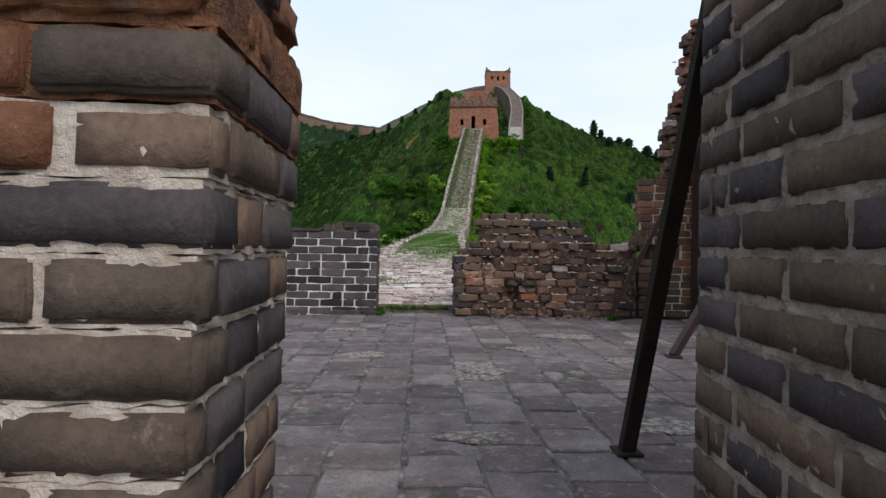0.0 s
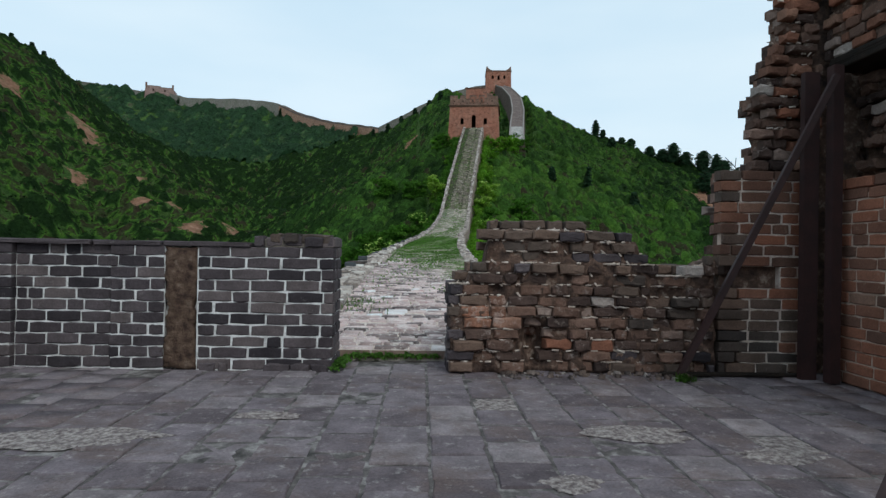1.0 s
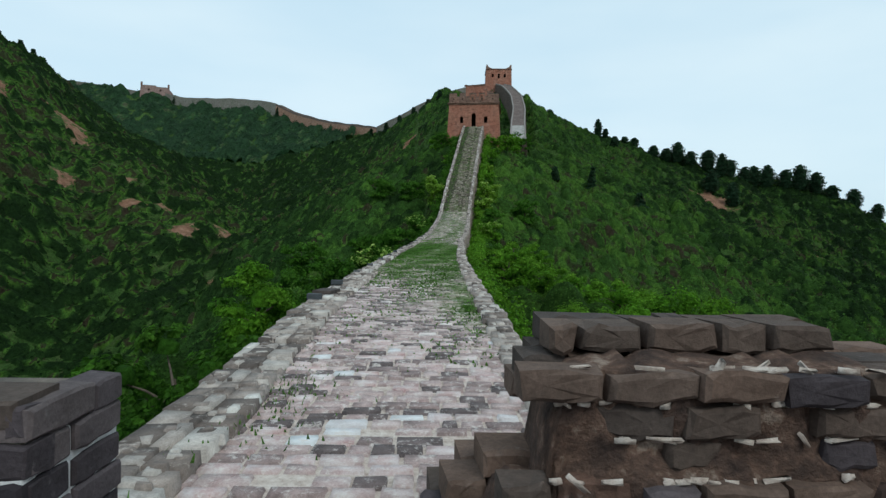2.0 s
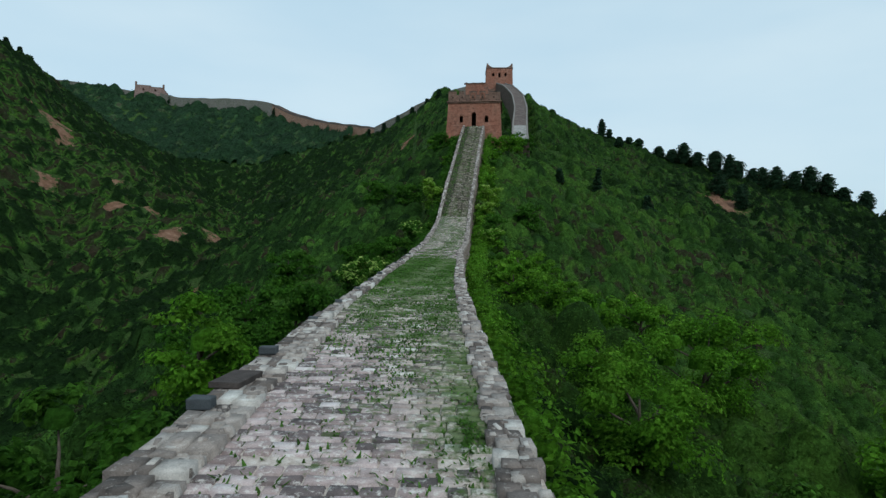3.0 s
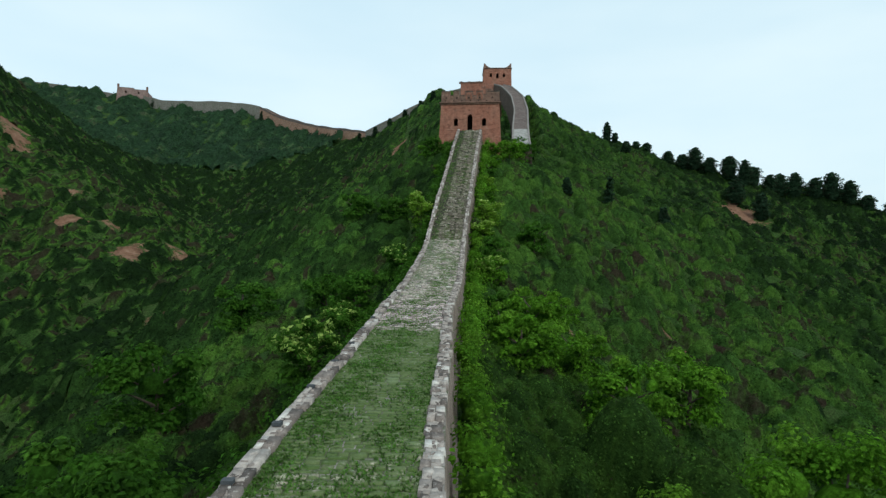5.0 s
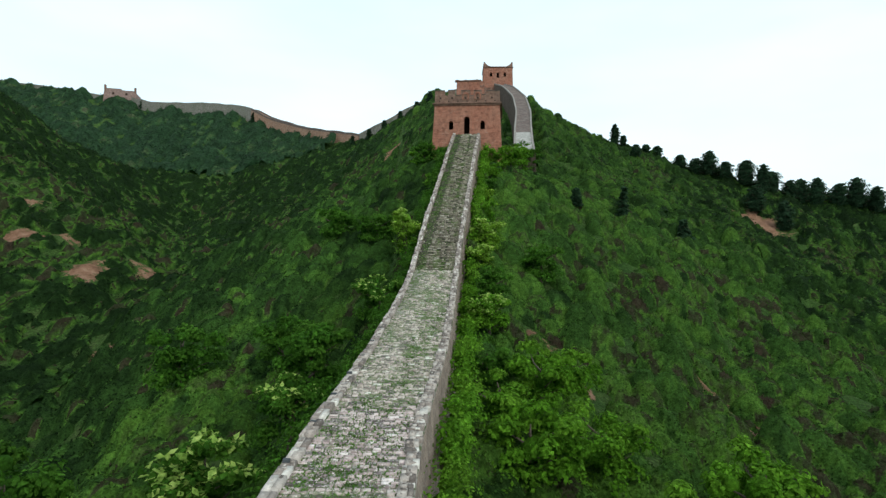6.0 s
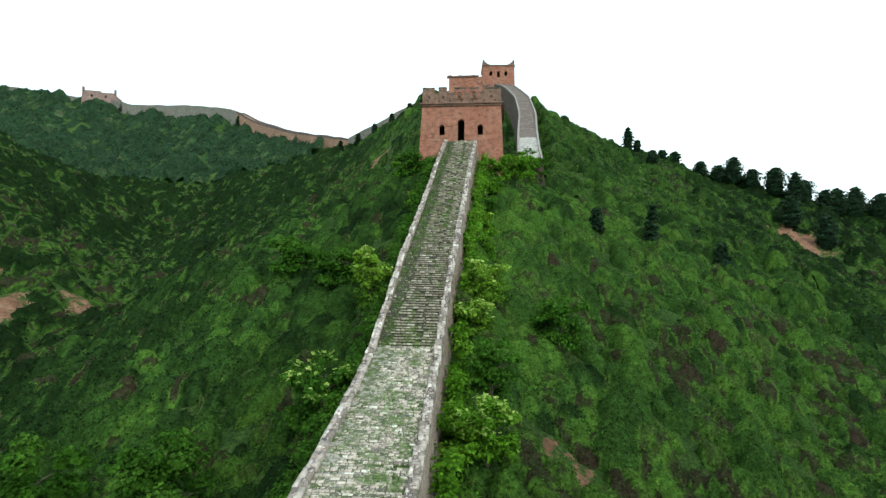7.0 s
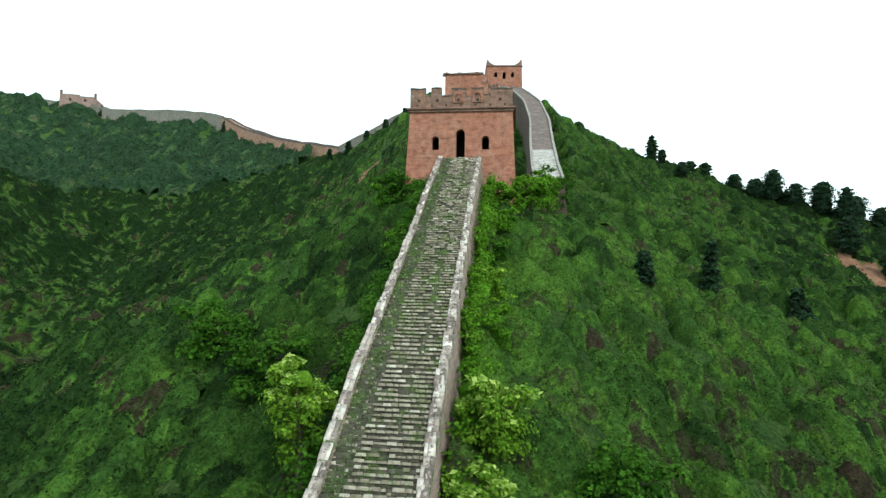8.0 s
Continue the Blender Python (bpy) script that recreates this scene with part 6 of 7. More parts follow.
for side, word in ((1, "sunny"), (-1, "shaded")):
    x0, x1 = (0, 26) if side > 0 else (-14, 12)
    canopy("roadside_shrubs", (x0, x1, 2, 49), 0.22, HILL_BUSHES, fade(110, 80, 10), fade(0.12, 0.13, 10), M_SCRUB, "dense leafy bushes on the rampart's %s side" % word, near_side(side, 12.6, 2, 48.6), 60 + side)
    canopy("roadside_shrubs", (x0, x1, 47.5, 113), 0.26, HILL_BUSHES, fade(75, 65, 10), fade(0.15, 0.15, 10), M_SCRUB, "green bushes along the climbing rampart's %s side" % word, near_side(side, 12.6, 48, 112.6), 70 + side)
canopy("hillside_shrubs", (12, 70, 10, 121), 0.32, HILL_BUSHES, fade(70, 20, 16), fade(0.15, 0.24, 30), M_SCRUB, "low green scrub covering the open hillside", lambda X, Y: open_right(X, Y) & (line_off(X, Y) < 45.6) & (Y < 120.6), 81)
canopy("hillside_shrubs", (12, 126, 10, 206), 0.55, HILL_BUSHES, fade(8, 5, 40), fade(0.34, 0.4, 40), M_SCRUB, "low green scrub on the upper hillside", lambda X, Y: open_right(X, Y) & ((line_off(X, Y) >= 45) | (Y >= 120)), 85)
canopy("hillside_shrubs", (-60, 0, 10, 121), 0.36, HILL_BUSHES, fade(50, 13, 15), fade(0.17, 0.28, 30), M_SCRUB, "low scrub covering the valley side, toned dark for its shade", lambda X, Y: open_left(X, Y) & (line_off(X, Y) > -40.6) & (Y < 120.6), 82)
canopy("hillside_shrubs", (-124, 0, 10, 223), 0.65, HILL_BUSHES, fade(4.6, 3.4, 40), fade(0.4, 0.48, 40), M_SCRUB, "low scrub on the far valley side, toned dark for its shade", lambda X, Y: open_left(X, Y) & ((line_off(X, Y) <= -40) | (Y >= 120)), 86)
canopy("hillside_shrubs", (-14, 40, 112, 210), 0.55, HILL_BUSHES, fade(6, 5, 20), fade(0.34, 0.38, 30), M_SCRUB, "low scrub on the crest behind the watchtower", crest_side, 83)
canopy("far_shrubs", (-330, 8, 221, 316), 1.25, FAR_BUSHES, fade(1.2, 1.2, 50), fade(0.75, 0.75, 50), M_SCRUB_FAR, "haze-tinted green scrub below the far ridge", below_far_ridge, 84)


# low growth along both feet of the wall
def foot_growth(side, label):
    r = np.random.RandomState(70 + side)
    q, mounds = [], []
    y = 9.0
    while y < 106:
        rad = r.uniform(0.7, 1.35)
        off = side * (half_width(y) + 0.2 + 0.45 * rad + 0.3 * r.rand())
        x = path_x(y) + off
        z = max(float(land(np.array([x]), np.array([y]))[0]) + rad * 0.4, path_z(y) - 0.35 - rad * 0.95 - 0.6 * r.rand())
        p = clump((x, y, z), rad, int(150 * rad), 0.18, r, 1.0, 0.45, 7)
        q.append(leaf_quads(p, 0.15 if y < 45 else 0.2, r, 0.3, clump.out))
        mounds.append(((x, y, z - 0.15), rad * 0.45, rad * 0.42))
        y += rad * r.uniform(0.6, 1.2)
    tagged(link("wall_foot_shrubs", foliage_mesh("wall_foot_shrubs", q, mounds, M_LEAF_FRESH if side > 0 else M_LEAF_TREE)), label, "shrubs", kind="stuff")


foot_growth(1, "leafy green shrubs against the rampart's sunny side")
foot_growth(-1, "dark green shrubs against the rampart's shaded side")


# single trees
def tree(name, x, y, height, radius, leaves, leaf, mat, label, cat, z=None, flowers=0, lean=0.0, seed=0, group=""):
    leaves, leaf = int(leaves * 1.2), leaf * 1.35
    r = np.random.RandomState(300 + seed)
    z0 = float(land(np.array([x]), np.array([y]))[0]) - 0.15 if z is None else z
    e = empty(name, x, y, z0)
    bm = bmesh.new()
    top = Vector((lean, 0.1, height * 0.72))

    def limb(a, b, ra, rb):
        n = 7
        d = (b - a)
        q = d.to_track_quat("Z", "Y")
        ring = []
        for p, rad in ((a, ra), ((a + b) / 2 + Vector(r.uniform(-0.05, 0.05, 3)) * d.length, (ra + rb) / 2), (b, rb)):
            ring.append([bm.verts.new(p + q @ Vector((math.cos(6.283 * k / n) * rad, math.sin(6.283 * k / n) * rad, 0))) for k in range(n)])
        for s in range(2):
            for k in range(n):
                bm.faces.new((ring[s][k], ring[s][(k + 1) % n], ring[s + 1][(k + 1) % n], ring[s + 1][k]))

    limb(Vector((0, 0, 0)), top, height * 0.03 + 0.03, 0.03)
    ends = []
    for k in range(7):
        f = 0.35 + 0.55 * k / 7
        a = top * f
        ang = k * 2.4 + r.uniform(-0.4, 0.4)
        b = a + Vector((math.cos(ang), math.sin(ang), 0.55)) * radius * r.uniform(0.5, 0.85)
        limb(a, b, height * 0.012 + 0.015, 0.012)
        ends.append(b)
    part("trunk", bm, M_BARK, e)
    pts = []
    cc = np.array((lean * 0.8, 0.05, height - radius * 0.85))

    def tuft(c, rad, n, squash, hollow, lobes):
        p = clump(c, rad, n, leaf, r, squash, hollow, lobes)
        pts.append(leaf_quads(p, leaf, r, 0.3, clump.out))

    for k in range(8):
        d = r.normal(size=3)
        d /= np.linalg.norm(d)
        tuft(cc + d * np.array((0.72, 0.72, 0.55)) * radius * r.uniform(0.5, 1.0), radius * r.uniform(0.28, 0.5), leaves // 18, 0.85, 0.3, 5)
    for b in ends:
        tuft(np.array(b), radius * 0.42, leaves // 16, 0.9, 0.3, 4)
    for k in range(5):
        ang = k * 1.26 + r.uniform(-0.4, 0.4)
        tuft(np.array((math.cos(ang) * radius * 0.5, math.sin(ang) * radius * 0.5, max(cc[2] - radius * r.uniform(0.7, 1.1), radius * 0.4))), radius * r.uniform(0.5, 0.65), leaves // 14, 0.95, 0.4, 5)
    if height > 2.1 * radius:
        for k in range(int(3 * (height / radius - 1.2))):
            ang = k * 2.1
            f = 0.12 + 0.6 * (k + 0.5) / int(3 * (height / radius - 1.2))
            tuft(np.array((math.cos(ang) * radius * 0.45, math.sin(ang) * radius * 0.45, height * f)), radius * r.uniform(0.5, 0.7), leaves // 16, 0.95, 0.4, 5)
    masses = [((0, 0, cc[2] - radius * 0.15), radius * 0.3, radius * 0.3)] + [((b.x * 0.8, b.y * 0.8, b.z), radius * 0.16, radius * 0.15) for b in ends]
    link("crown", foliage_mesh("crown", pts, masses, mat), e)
    if flowers:
        f = np.concatenate(pts).mean(1)
        f = f[f[:, 2] > np.quantile(f[:, 2], 0.45)]
        f = f[r.randint(0, len(f), int(flowers * 1.6))] + r.normal(size=(int(flowers * 1.6), 3)) * 0.05 + np.array((0, 0, 0.06))
        link("blossom", quads_mesh("blossom", leaf_quads(f, leaf * 1.6, r, 1.0), M_FLOWER), e, "pale yellow-green blossom")
    return tagged(e, label, cat, group)


TREES = [  # x, y, height of the top, radius, leaf count, leaf size, bright, flowers
    (8.0, 21.5, -0.9, 2.4, 4600, 0.12, 2, 0), (16.0, 33.0, 0.2, 3.2, 5200, 0.15, 2, 0), (9.5, 29.0, -1.0, 2.6, 4200, 0.13, 2, 0),
    (7.6, 12.0, -0.8, 2.2, 4600, 0.11, 0, 0), (12.5, 43.0, 0.4, 2.5, 2600, 0.2, 2, 0), (8.5, 49.0, 2.0, 2.3, 2800, 0.19, 2, 0), (10.8, 57.5, 3.0, 2.3, 2600, 0.19, 2, 0),
    (9.3, 70.5, 7.4, 1.5, 1800, 0.15, 0, 0), (9.7, 79.0, 12.0, 1.7, 2600, 0.15, 1, 200), (9.0, 76.0, 9.3, 1.4, 1800, 0.15, 1, 160), (8.4, 65.0, 5.7, 1.6, 2200, 0.15, 2, 160), (-4.2, 26.5, 2.0, 2.0, 3000, 0.13, 0, 0), (-6.0, 21.8, 1.5, 1.9, 2800, 0.13, 2, 0), (12.2, 51.4, 1.0, 2.2, 2400, 0.17, 2, 0), (-2.6, 52.4, 2.7, 1.9, 2600, 0.15, 0, 90), (12.9, 60.8, 1.7, 2.1, 2400, 0.17, 2, 0), (10.0, 86.0, 14.6, 1.7, 1600, 0.17, 2, 0), (11.8, 97.0, 18.0, 1.5, 1300, 0.18, 0, 0),
    (-3.2, 43.5, 2.4, 1.9, 2200, 0.17, 0, 240), (-2.6, 57.0, 4.9, 2.4, 2800, 0.18, 0, 0), (0.3, 70.0, 6.8, 2.2, 2200, 0.18, 0, 120), (2.2, 78.6, 12.9, 1.5, 2000, 0.15, 1, 200),
    (-1.0, 86.0, 12.8, 2.4, 2200, 0.2, 0, 0), (-6.5, 92.0, 14.0, 2.6, 2200, 0.22, 0, 0), (-8.5, 30.0, -0.5, 2.8, 2600, 0.22, 0, 0), (-7.0, 16.0, -1.2, 2.6, 2600, 0.2, 0, 0),
    (-13.0, 48.0, 0.5, 3.0, 2600, 0.24, 0, 0), (-6.0, 66.0, 4.2, 2.4, 2000, 0.2, 0, 0), (-14.0, 68.0, 3.0, 3.0, 2400, 0.25, 0, 0), (5.2, 98.0, 19.0, 1.6, 1400, 0.18, 2, 0),
    (4.2, 27.0, 0.6, 1.3, 1200, 0.16, 0, 0), (22.0, 24.0, -1.5, 3.4, 3000, 0.24, 2, 0), (19.0, 50.0, 0.0, 2.6, 2200, 0.22, 2, 0), (15.0, 78.0, 9.5, 2.0, 1600, 0.2, 0, 0),
    (18.4, 113.0, 26.2, 2.2, 1400, 0.22, 2, 0), (20.6, 117.5, 27.2, 2.0, 1300, 0.22, 0, 0), (16.9, 108.5, 25.0, 2.1, 1400, 0.22, 2, 0), (14.2, 105.2, 23.8, 1.8, 1300, 0.2, 2, 0), (22.8, 123.0, 28.3, 1.9, 1200, 0.22, 0, 0),
    (6.6, 105.6, 23.8, 1.7, 1300, 0.2, 0, 0), (4.2, 108.6, 25.0, 2.0, 1300, 0.2, 0, 0), (3.4, 112.5, 25.0, 2.0, 1300, 0.22, 2, 0), (12.9, 101.5, 20.6, 1.5, 1100, 0.18, 2, 0), (11.0, 91.5, 16.4, 1.6, 1300, 0.17, 1, 0), (7.6, 58.5, 3.0, 1.7, 1800, 0.17, 0, 0), (7.4, 53.5, 2.2, 1.6, 1600, 0.17, 2, 0)]
for k, (x, y, top, rad, n, lf, bright, fl) in enumerate(TREES):
    lab = ("leafy dark green tree below the rampart", "small yellow-green tree beside the rampart", "fresh green tree on the slope below the rampart")[bright]
    if fl > 100:
        lab = "fresh green tree with pale yellowish blossom beside the rampart"
    h = max(top - float(land(np.array([x]), np.array([y]))[0]), rad * 1.3)
    tree("tree", x, y, h, rad, n, lf, (M_LEAF_TREE, M_LEAF_BRIGHT, M_LEAF_FRESH)[bright], lab, "tree", flowers=fl, lean=0.3 * math.sin(k * 2.0), seed=k, group="trees by the rampart")


def pine(x, y, height, radius, seed, cone=False, label="dark green pine on the hillside"):
    """A pine: bare trunk foot, whorls of limbs, dense flat sprays of needles on each."""
    r = np.random.RandomState(900 + seed)
    height, radius = height * (r.uniform(0.65, 0.95) if cone and x < 20 else r.uniform(0.85, 1.38)), radius * r.uniform(0.8, 1.15)
    z0 = float(land(np.array([x]), np.array([y]))[0]) - 0.2
    e = empty("pine_tree", x, y, z0)
    bm = bmesh.new()
    bmesh.ops.create_cone(bm, cap_ends=True, segments=7, radius1=0.035 * height, radius2=0.03, depth=height * 0.95, matrix=Matrix.Translation((0, 0, height * 0.475)))
    quads, masses = [], []
    for k in range(8):
        f = k / 7
        zz = height * (0.1 + 0.84 * f)
        wide = radius * (1.0 - 0.82 * f) if cone else radius * (0.7 + 0.35 * math.sin(3.14 * (0.1 + 0.8 * f)) - 0.35 * f ** 3)
        for a in np.arange(0, 6.28, 1.05):
            reach = wide * r.uniform(0.55, 1.05)
            tip = np.array((math.cos(a + k * 0.7) * reach, math.sin(a + k * 0.7) * reach, zz + 0.12 * reach + r.uniform(-0.15, 0.15) * height / 7))
            limb = rod_bm((0, 0, zz - 0.1), tuple(tip), 0.06, 0.06, 0.005)
            me = bpy.data.meshes.new("limb_bit")
            limb.to_mesh(me)
            limb.free()
            bm.from_mesh(me)
            bpy.data.meshes.remove(me)
            p = clump(tip * np.array((0.72, 0.72, 1)), max(0.5, wide * 0.5), 52, 0.3, r, 0.8, 0.2, 4)
            quads.append(leaf_quads(p, 0.4, r, 0.8, clump.out))
        masses.append(((0, 0, zz), wide * 0.7, height * 0.13))
    part("trunk", bm, M_BARK, e)
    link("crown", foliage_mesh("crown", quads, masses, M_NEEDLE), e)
    return tagged(e, label, "pine tree", "pines on the hill")


def crest_y(x):
    return float(np.interp(x, [p[0] for p in RIDGE_RIGHT], [p[1] for p in RIDGE_RIGHT]))


k = 0
for x, dy, h, rad in ((55.6, -4, 5.5, 1.7), (58.5, -2, 2.6, 1.3), (64.5, -2, 2.8, 1.6), (67.5, -2, 2.8, 1.5), (73.0, -3, 4.2, 2.0), (76.2, -4, 5.0, 2.3), (79.0, -4, 5.4, 2.5), (81.5, -6, 5.0, 2.4),
                      (86.5, -4, 6.4, 2.8), (89.0, -6, 6.2, 2.8), (92.6, -3, 5.8, 2.8), (96, -5, 5.5, 2.8), (99, -4, 5.0, 2.6), (103, -4, 5.4, 2.6), (107, -5, 5.4, 2.6), (111, -4, 5.6, 2.8), (115, -4, 5.0, 2.4),
                      (119, -3, 4.6, 2.4), (123, -4, 4.6, 2.4), (128, -4, 4.4, 2.2), (78.5, -26, 5.0, 2.2), (80.0, -33, 4.6, 2.4), (57.5, -14, 3.4, 1.6)):
    pine(x, crest_y(x) + dy, h, rad, k)
    k += 1
for x, y, h, rad in ((33.4, 107.2, 4.6, 1.5), (44.4, 111.5, 3.2, 1.6), (24.5, 100.5, 2.0, 0.9), (-13, 205, 4.5, 1.4), (-3, 201, 4.0, 1.5), (2, 197, 3.6, 1.4), (-19, 212, 4.0, 1.2), (6, 195, 3.5, 1.4), (-8, 203, 3.0, 1.2),
                     (-110, 150, 4.0, 1.2), (-111, 143, 4.2, 1.2), (-110, 158, 3.8, 1.1), (-112, 166, 3.5, 1.1), (-111, 135, 4.0, 1.2), (-113, 172, 3.2, 1.0), (-100, 292, 5, 1.6), (-70, 276, 5.5, 2.2), (-128, 297, 6, 2.4)):
    pine(x, y, h, rad, k, True)
    k += 1


# grass on the path and in the gap
def grass(name, count, place, height, label, wide=0.01, lean=0.0):
    quads = []
    for _ in range(count):
        x, y, z = place()
        a = vr.uniform(0, 6.28)
        hgt = height * vr.uniform(0.4, 1.2)
        w = wide * (0.6 + 0.8 * vr.rand())
        d = np.array((math.cos(a), math.sin(a), 0))
        s = np.array((-d[1], d[0], 0)) * w
        p = np.array((x, y, z))
        t = p + UP * hgt + d * hgt * vr.uniform(0.2, 0.9 + lean)
        quads.append([p - s, p + s, t + s * 0.25, t - s * 0.25])
    return tagged(link(name, quads_mesh(name, np.array(quads), M_GRASS)), label, "grass", kind="stuff")


gy_ = vr.uniform(5, 108, 240000)
gs_ = vr.uniform(-1, 1, 240000) * (1.4 + 0.2 * np.clip((gy_ - 42) / 14, 0, 1))
g_want = np.interp(gy_, [5, 8, 12, 15, 20, 30, 42, 50, 58, 66, 108], [0.03, 0.22, 0.35, 0.5, 0.8, 0.95, 0.7, 0.4, 0.55, 0.6, 0.55])
g_right = np.where((gy_ < 13) | ((gy_ > 46) & (gy_ < 71)), 0.25 + 0.9 * np.clip((gs_ + 0.4) / 0.8, 0, 1), 1.0)
g_right = np.where(gy_ >= 71, 0.1 + np.exp(-((gs_ - 0.55) / 0.17) ** 2) + 0.9 * np.clip((-gs_ - 0.75) / 0.3, 0, 1), g_right)
gx_ = gs_ + np.interp(gy_, LINE_Y, LINE_X)
g_ok = vr.rand(240000) < g_want * g_right * np.clip(0.5 + 0.7 * fbm(gx_, gy_, 2.3, 4), 0, 1)
spots = iter(zip(gx_[g_ok], gy_[g_ok], np.interp(gy_[g_ok], PATH_Y, PATH_Z) - 0.01))


def on_path():
    return next(spots)


grass("path_grass", min(80000, int(g_ok.sum())), on_path, 0.045, "short green grass between the paving stones", 0.02, 1.6)


def tuft_at(cx, cy, rx, ry, z):
    return lambda: (cx + vr.normal() * rx, cy + vr.normal() * ry, z)


def weeds(name, spots, label):
    """Low broad-leaved weeds in small cushions."""
    r = np.random.RandomState(len(spots))
    q = []
    for x, y, z, rad in spots:
        p = clump((x, y, z + rad * 0.25), rad, int(30 + 900 * rad), 0.03, r, 0.75, 0.3, 5)
        q.append(leaf_quads(p, 0.03, r, 0.5, clump.out))
    return tagged(link(name, quads_mesh(name, np.concatenate(q), M_GRASS)), label, "weeds", kind="stuff")


weeds("weeds", [(-0.62, -0.03 + 0.09 * k, 0.0, 0.07 + 0.05 * vr.rand()) for k in range(5)], "green weeds at the parapet's foot")
weeds("weeds", [(-0.62 + 0.98 * (k / 38) ** 0.9, 0.56 + vr.uniform(-0.06, 0.1), 0.02, 0.035 + 0.055 * vr.rand()) for k in range(39)], "low green weeds along the step in the gap")
grass("grass_tuft", 500, tuft_at(-0.15, 0.62, 0.36, 0.09, 0.03), 0.05, "grass strip along the step in the gap")
weeds("weeds", [(1.3 + 0.12 * vr.rand(), 9.2 + 0.16 * k, path_z(9.6), 0.07 + 0.06 * vr.rand()) for k in range(6)], "leafy green weeds beside the kerb")
grass("grass_tuft", 160, tuft_at(2.62, -0.28, 0.04, 0.03, 0.0), 0.06, "small weed by the prop's foot")
grass("grass_tuft", 420, tuft_at(-0.95, 4.5, 0.3, 1.1, path_z(4.5)), 0.045, "green weeds beside the kerb")

# ---------------------------------------------------------------- single floor tiles and paving stones
TILE = 0.345
TILE_MESH = []
for mat in (M_TILE, M_PATCH):
    for v in range(5):
        r = random.Random(70 + v)
        bm = bmesh.new()
        h = TILE / 2 - 0.003
        edge = [(-h + 2 * h * k / 4, -h) for k in range(4)] + [(h, -h + 2 * h * k / 4) for k in range(4)] + [(h - 2 * h * k / 4, h) for k in range(4)] + [(-h, h - 2 * h * k / 4) for k in range(4)]
        chip = [r.uniform(0.0, 0.012) + (0.03 * r.random() if r.random() < 0.12 else 0) for _ in edge]
        rings = []
        for inset, z in ((0.0, -0.04), (0.0, -0.009), (0.007, 0.0)):
            rings.append([bm.verts.new((x * (1 - (inset + chip[k]) / h), y * (1 - (inset + chip[k]) / h), z + (r.uniform(-0.003, 0.002) if z > -0.03 else 0))) for k, (x, y) in enumerate(edge)])
        for a in range(2):
            for k in range(16):
                bm.faces.new((rings[a][k], rings[a][(k + 1) % 16], rings[a + 1][(k + 1) % 16], rings[a + 1][k]))
        centre = bm.verts.new((r.uniform(-0.05, 0.05), r.uniform(-0.05, 0.05), r.uniform(-0.004, 0.003)))
        for k in range(16):
            bm.faces.new((rings[2][k], rings[2][(k + 1) % 16], centre))
        me = bpy.data.meshes.new("tile")
        bm.to_mesh(me)
        bm.free()
        me.materials.append(mat)
        TILE_MESH.append(me)
tr = random.Random(77)
rest = []
singles = 0
for col in range(-14, 14):
    x = -0.12 + (col + 0.5) * TILE
    if not -4.75 < x < 4.5:
        continue
    shift = tr.uniform(0, TILE)
    for row in range(34):
        y = 0.4 - shift - row * TILE
        if y < -11.6 or y > 0.42:
            continue
        worn = math.hypot((x - 0.5) / 0.2, (y + 3.6) / 0.2) < 1 or tr.random() < 0.008
        z = -0.004 + tr.uniform(-0.008, 0.007)
        if singles < 300 and -2.3 < x < 3.2 and y > -6.4:
            m = Matrix.Translation((x, y, z)) @ Matrix.Rotation(tr.choice((0, 1, 2, 3)) * math.pi / 2 + tr.uniform(-0.01, 0.01), 4, "Z") @ Matrix.Rotation(tr.uniform(-0.018, 0.018), 4, "X")
            link("tile", TILE_MESH[tr.randrange(5) + (5 if worn else 0)], floor, m=m)
            singles += 1
        else:
            rest += block_quads(np.array((x, y, -0.03)), np.array((1.0, 0, 0)), np.array((0, 1.0, 0)), TILE - 0.008, TILE - 0.008, 0.028 + z, 0.008, rng)
tagged(link("tiles", blocks_mesh("tiles", rest, M_TILE_STUFF), floor), "worn square grey tiles", kind="stuff")

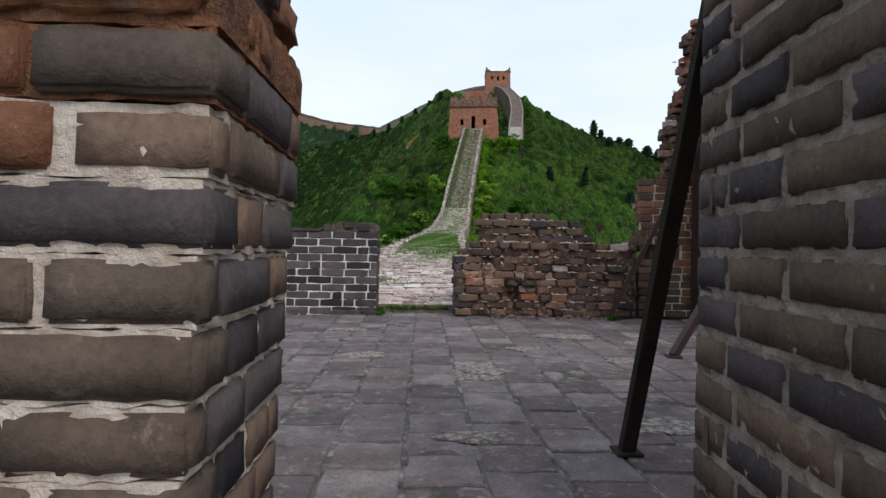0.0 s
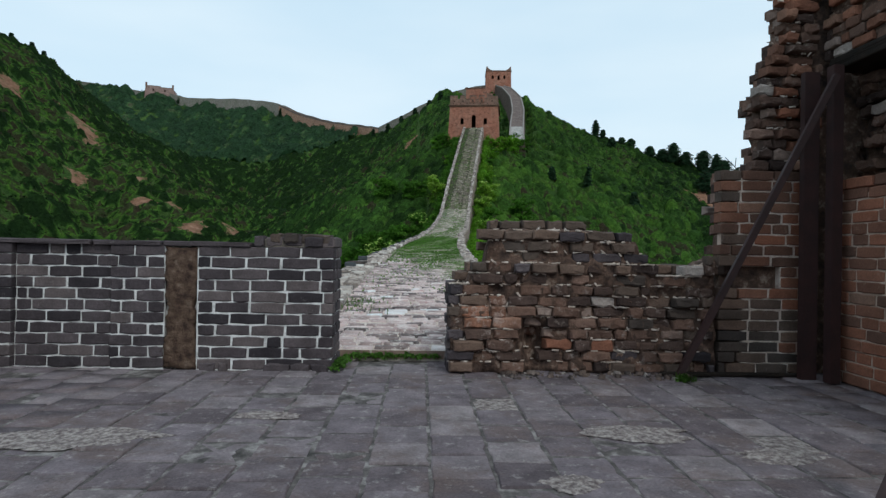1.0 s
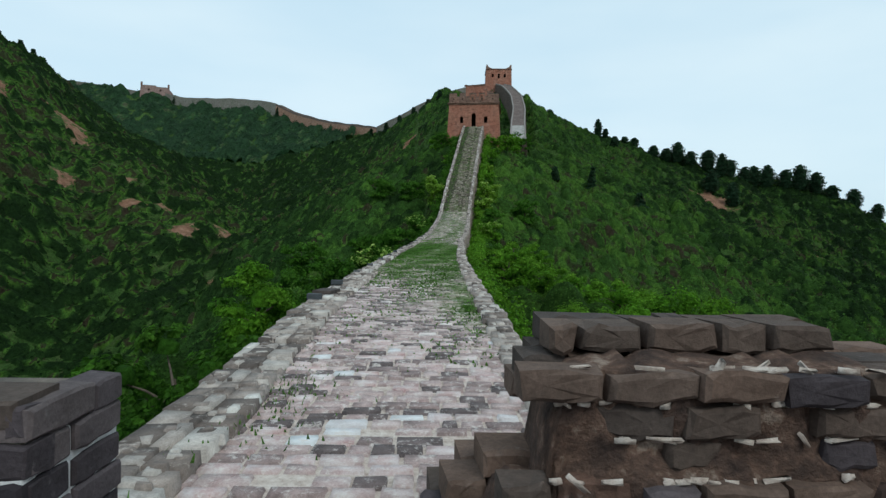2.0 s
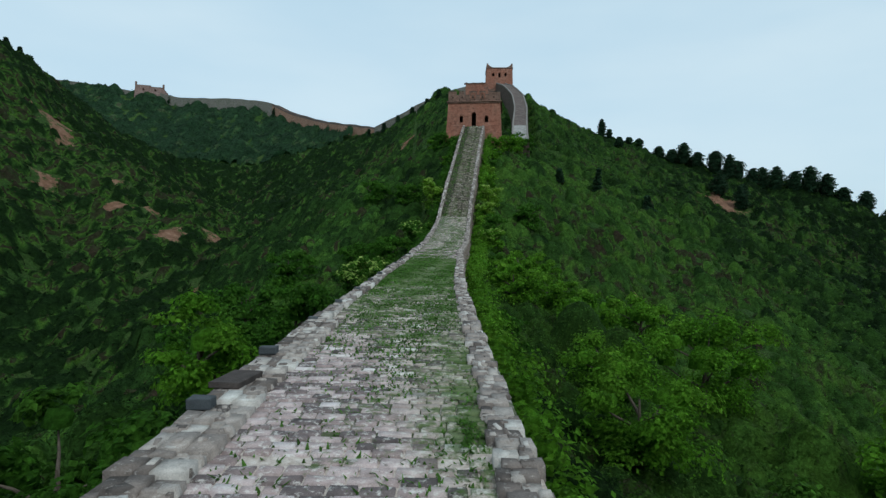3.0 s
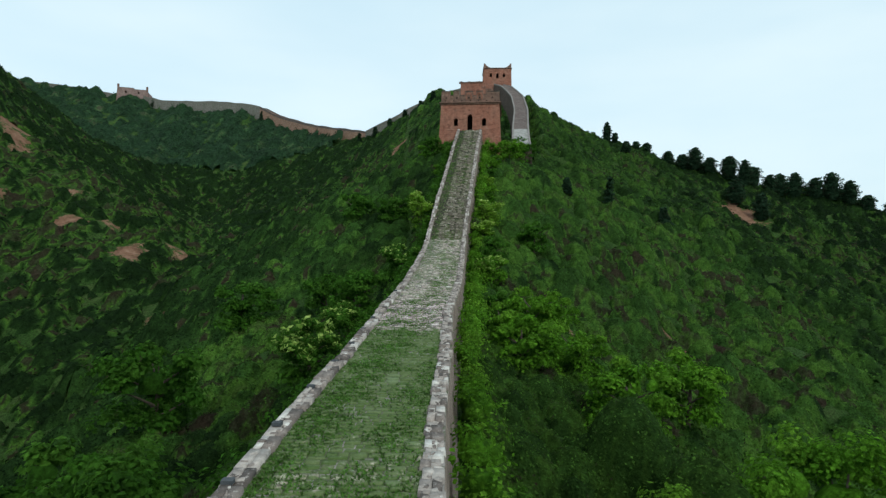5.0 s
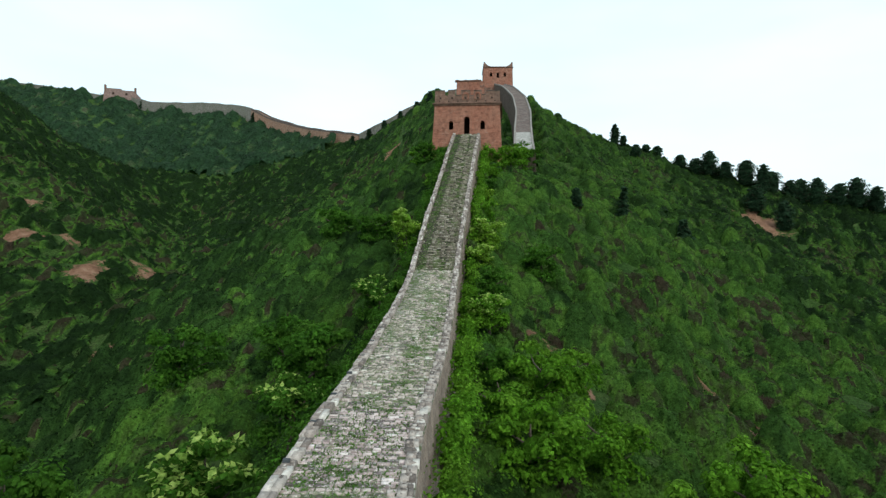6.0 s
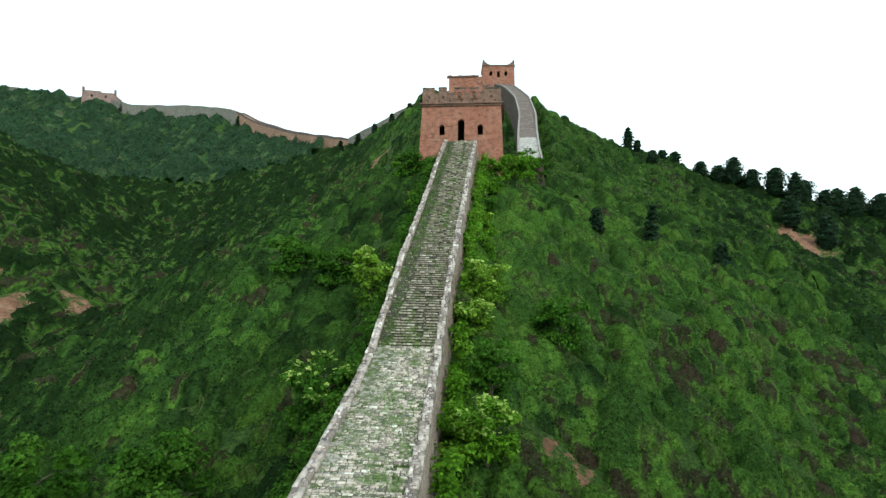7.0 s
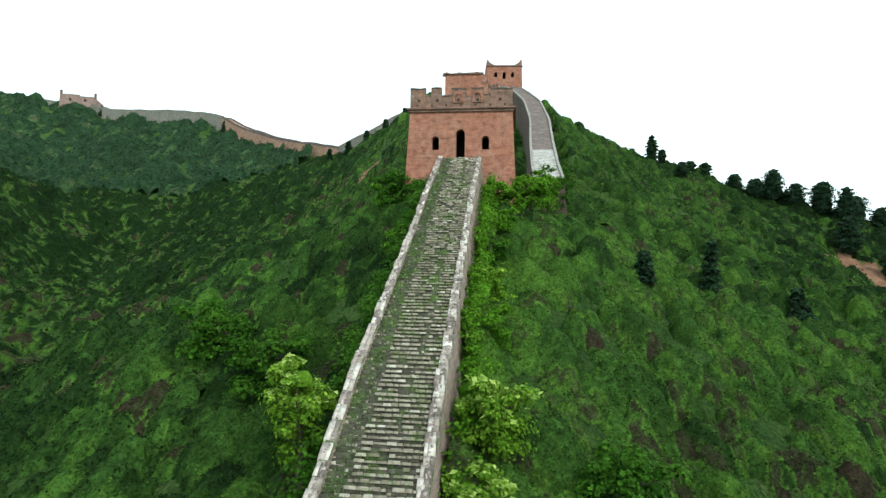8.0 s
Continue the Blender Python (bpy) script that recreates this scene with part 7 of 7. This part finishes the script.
PAVE_MESH = {}
for c, ax, ay, lx, ly, h in paving_near:
    key = (round(lx / 0.03), round(ly / 0.02))
    if key not in PAVE_MESH:
        q = block_quads(np.array((0, 0, 0.0)), np.array((1.0, 0, 0)), np.array((0, 1.0, 0)), key[0] * 0.03, key[1] * 0.02, 0.05, 0.014, rng)
        PAVE_MESH[key] = blocks_mesh("paving_stone", q, M_PAVE)
    turn = Matrix((Vector(ax), Vector(ay), Vector(np.cross(ax, ay)))).transposed().to_4x4()
    link("paving_stone", PAVE_MESH[key], wall, m=Matrix.Translation(Vector(c) + Vector((0, 0, h - 0.05))) @ turn)


def worn_patch(x, y, rx, ry, seed):
    """A low crust with a ragged outline where the tiles have flaked."""
    r = random.Random(seed)
    n = 56
    rings = []
    for f, z in ((1.0, -0.004), (0.92, 0.003), (0.6, 0.006), (0.25, 0.005)):
        rings.append([(x + rx * f * math.cos(6.283 * k / n) * (1 + 0.16 * math.sin(3 * 6.283 * k / n + seed) + 0.1 * math.sin(7 * 6.283 * k / n + 2 * seed)) * r.uniform(0.9, 1.1), y + ry * f * math.sin(6.283 * k / n) * (1 + 0.16 * math.sin(2 * 6.283 * k / n + 3 * seed)) * r.uniform(0.88, 1.1), z - 0.001 + r.uniform(-0.003, 0.003) * (f < 1)) for k in range(n)])
    verts = [p for ring in rings for p in ring]
    faces = [(a * n + k, a * n + (k + 1) % n, (a + 1) * n + (k + 1) % n, (a + 1) * n + k) for a in range(3) for k in range(n)]
    faces.append(tuple(3 * n + k for k in range(n)))
    link("worn_patch", mesh_of("worn_patch", verts, faces, [M_PATCH]), floor, "pale flaked crust on the tiles")


for k, (x, y, rx, ry) in enumerate(((1.6, -1.8, 0.36, 0.17), (-1.95, -1.95, 0.5, 0.2), (0.45, -3.62, 0.2, 0.13), (1.75, -3.15, 0.18, 0.12), (-0.9, -1.45, 0.22, 0.1), (-0.55, -3.0, 0.22, 0.14), (0.25, -5.2, 0.2, 0.1), (0.95, -2.6, 0.16, 0.1), (-2.6, -2.6, 0.3, 0.16), (2.3, -2.2, 0.25, 0.12), (1.3, -5.0, 0.25, 0.16))):
    worn_patch(x, y, rx, ry, 200 + k)
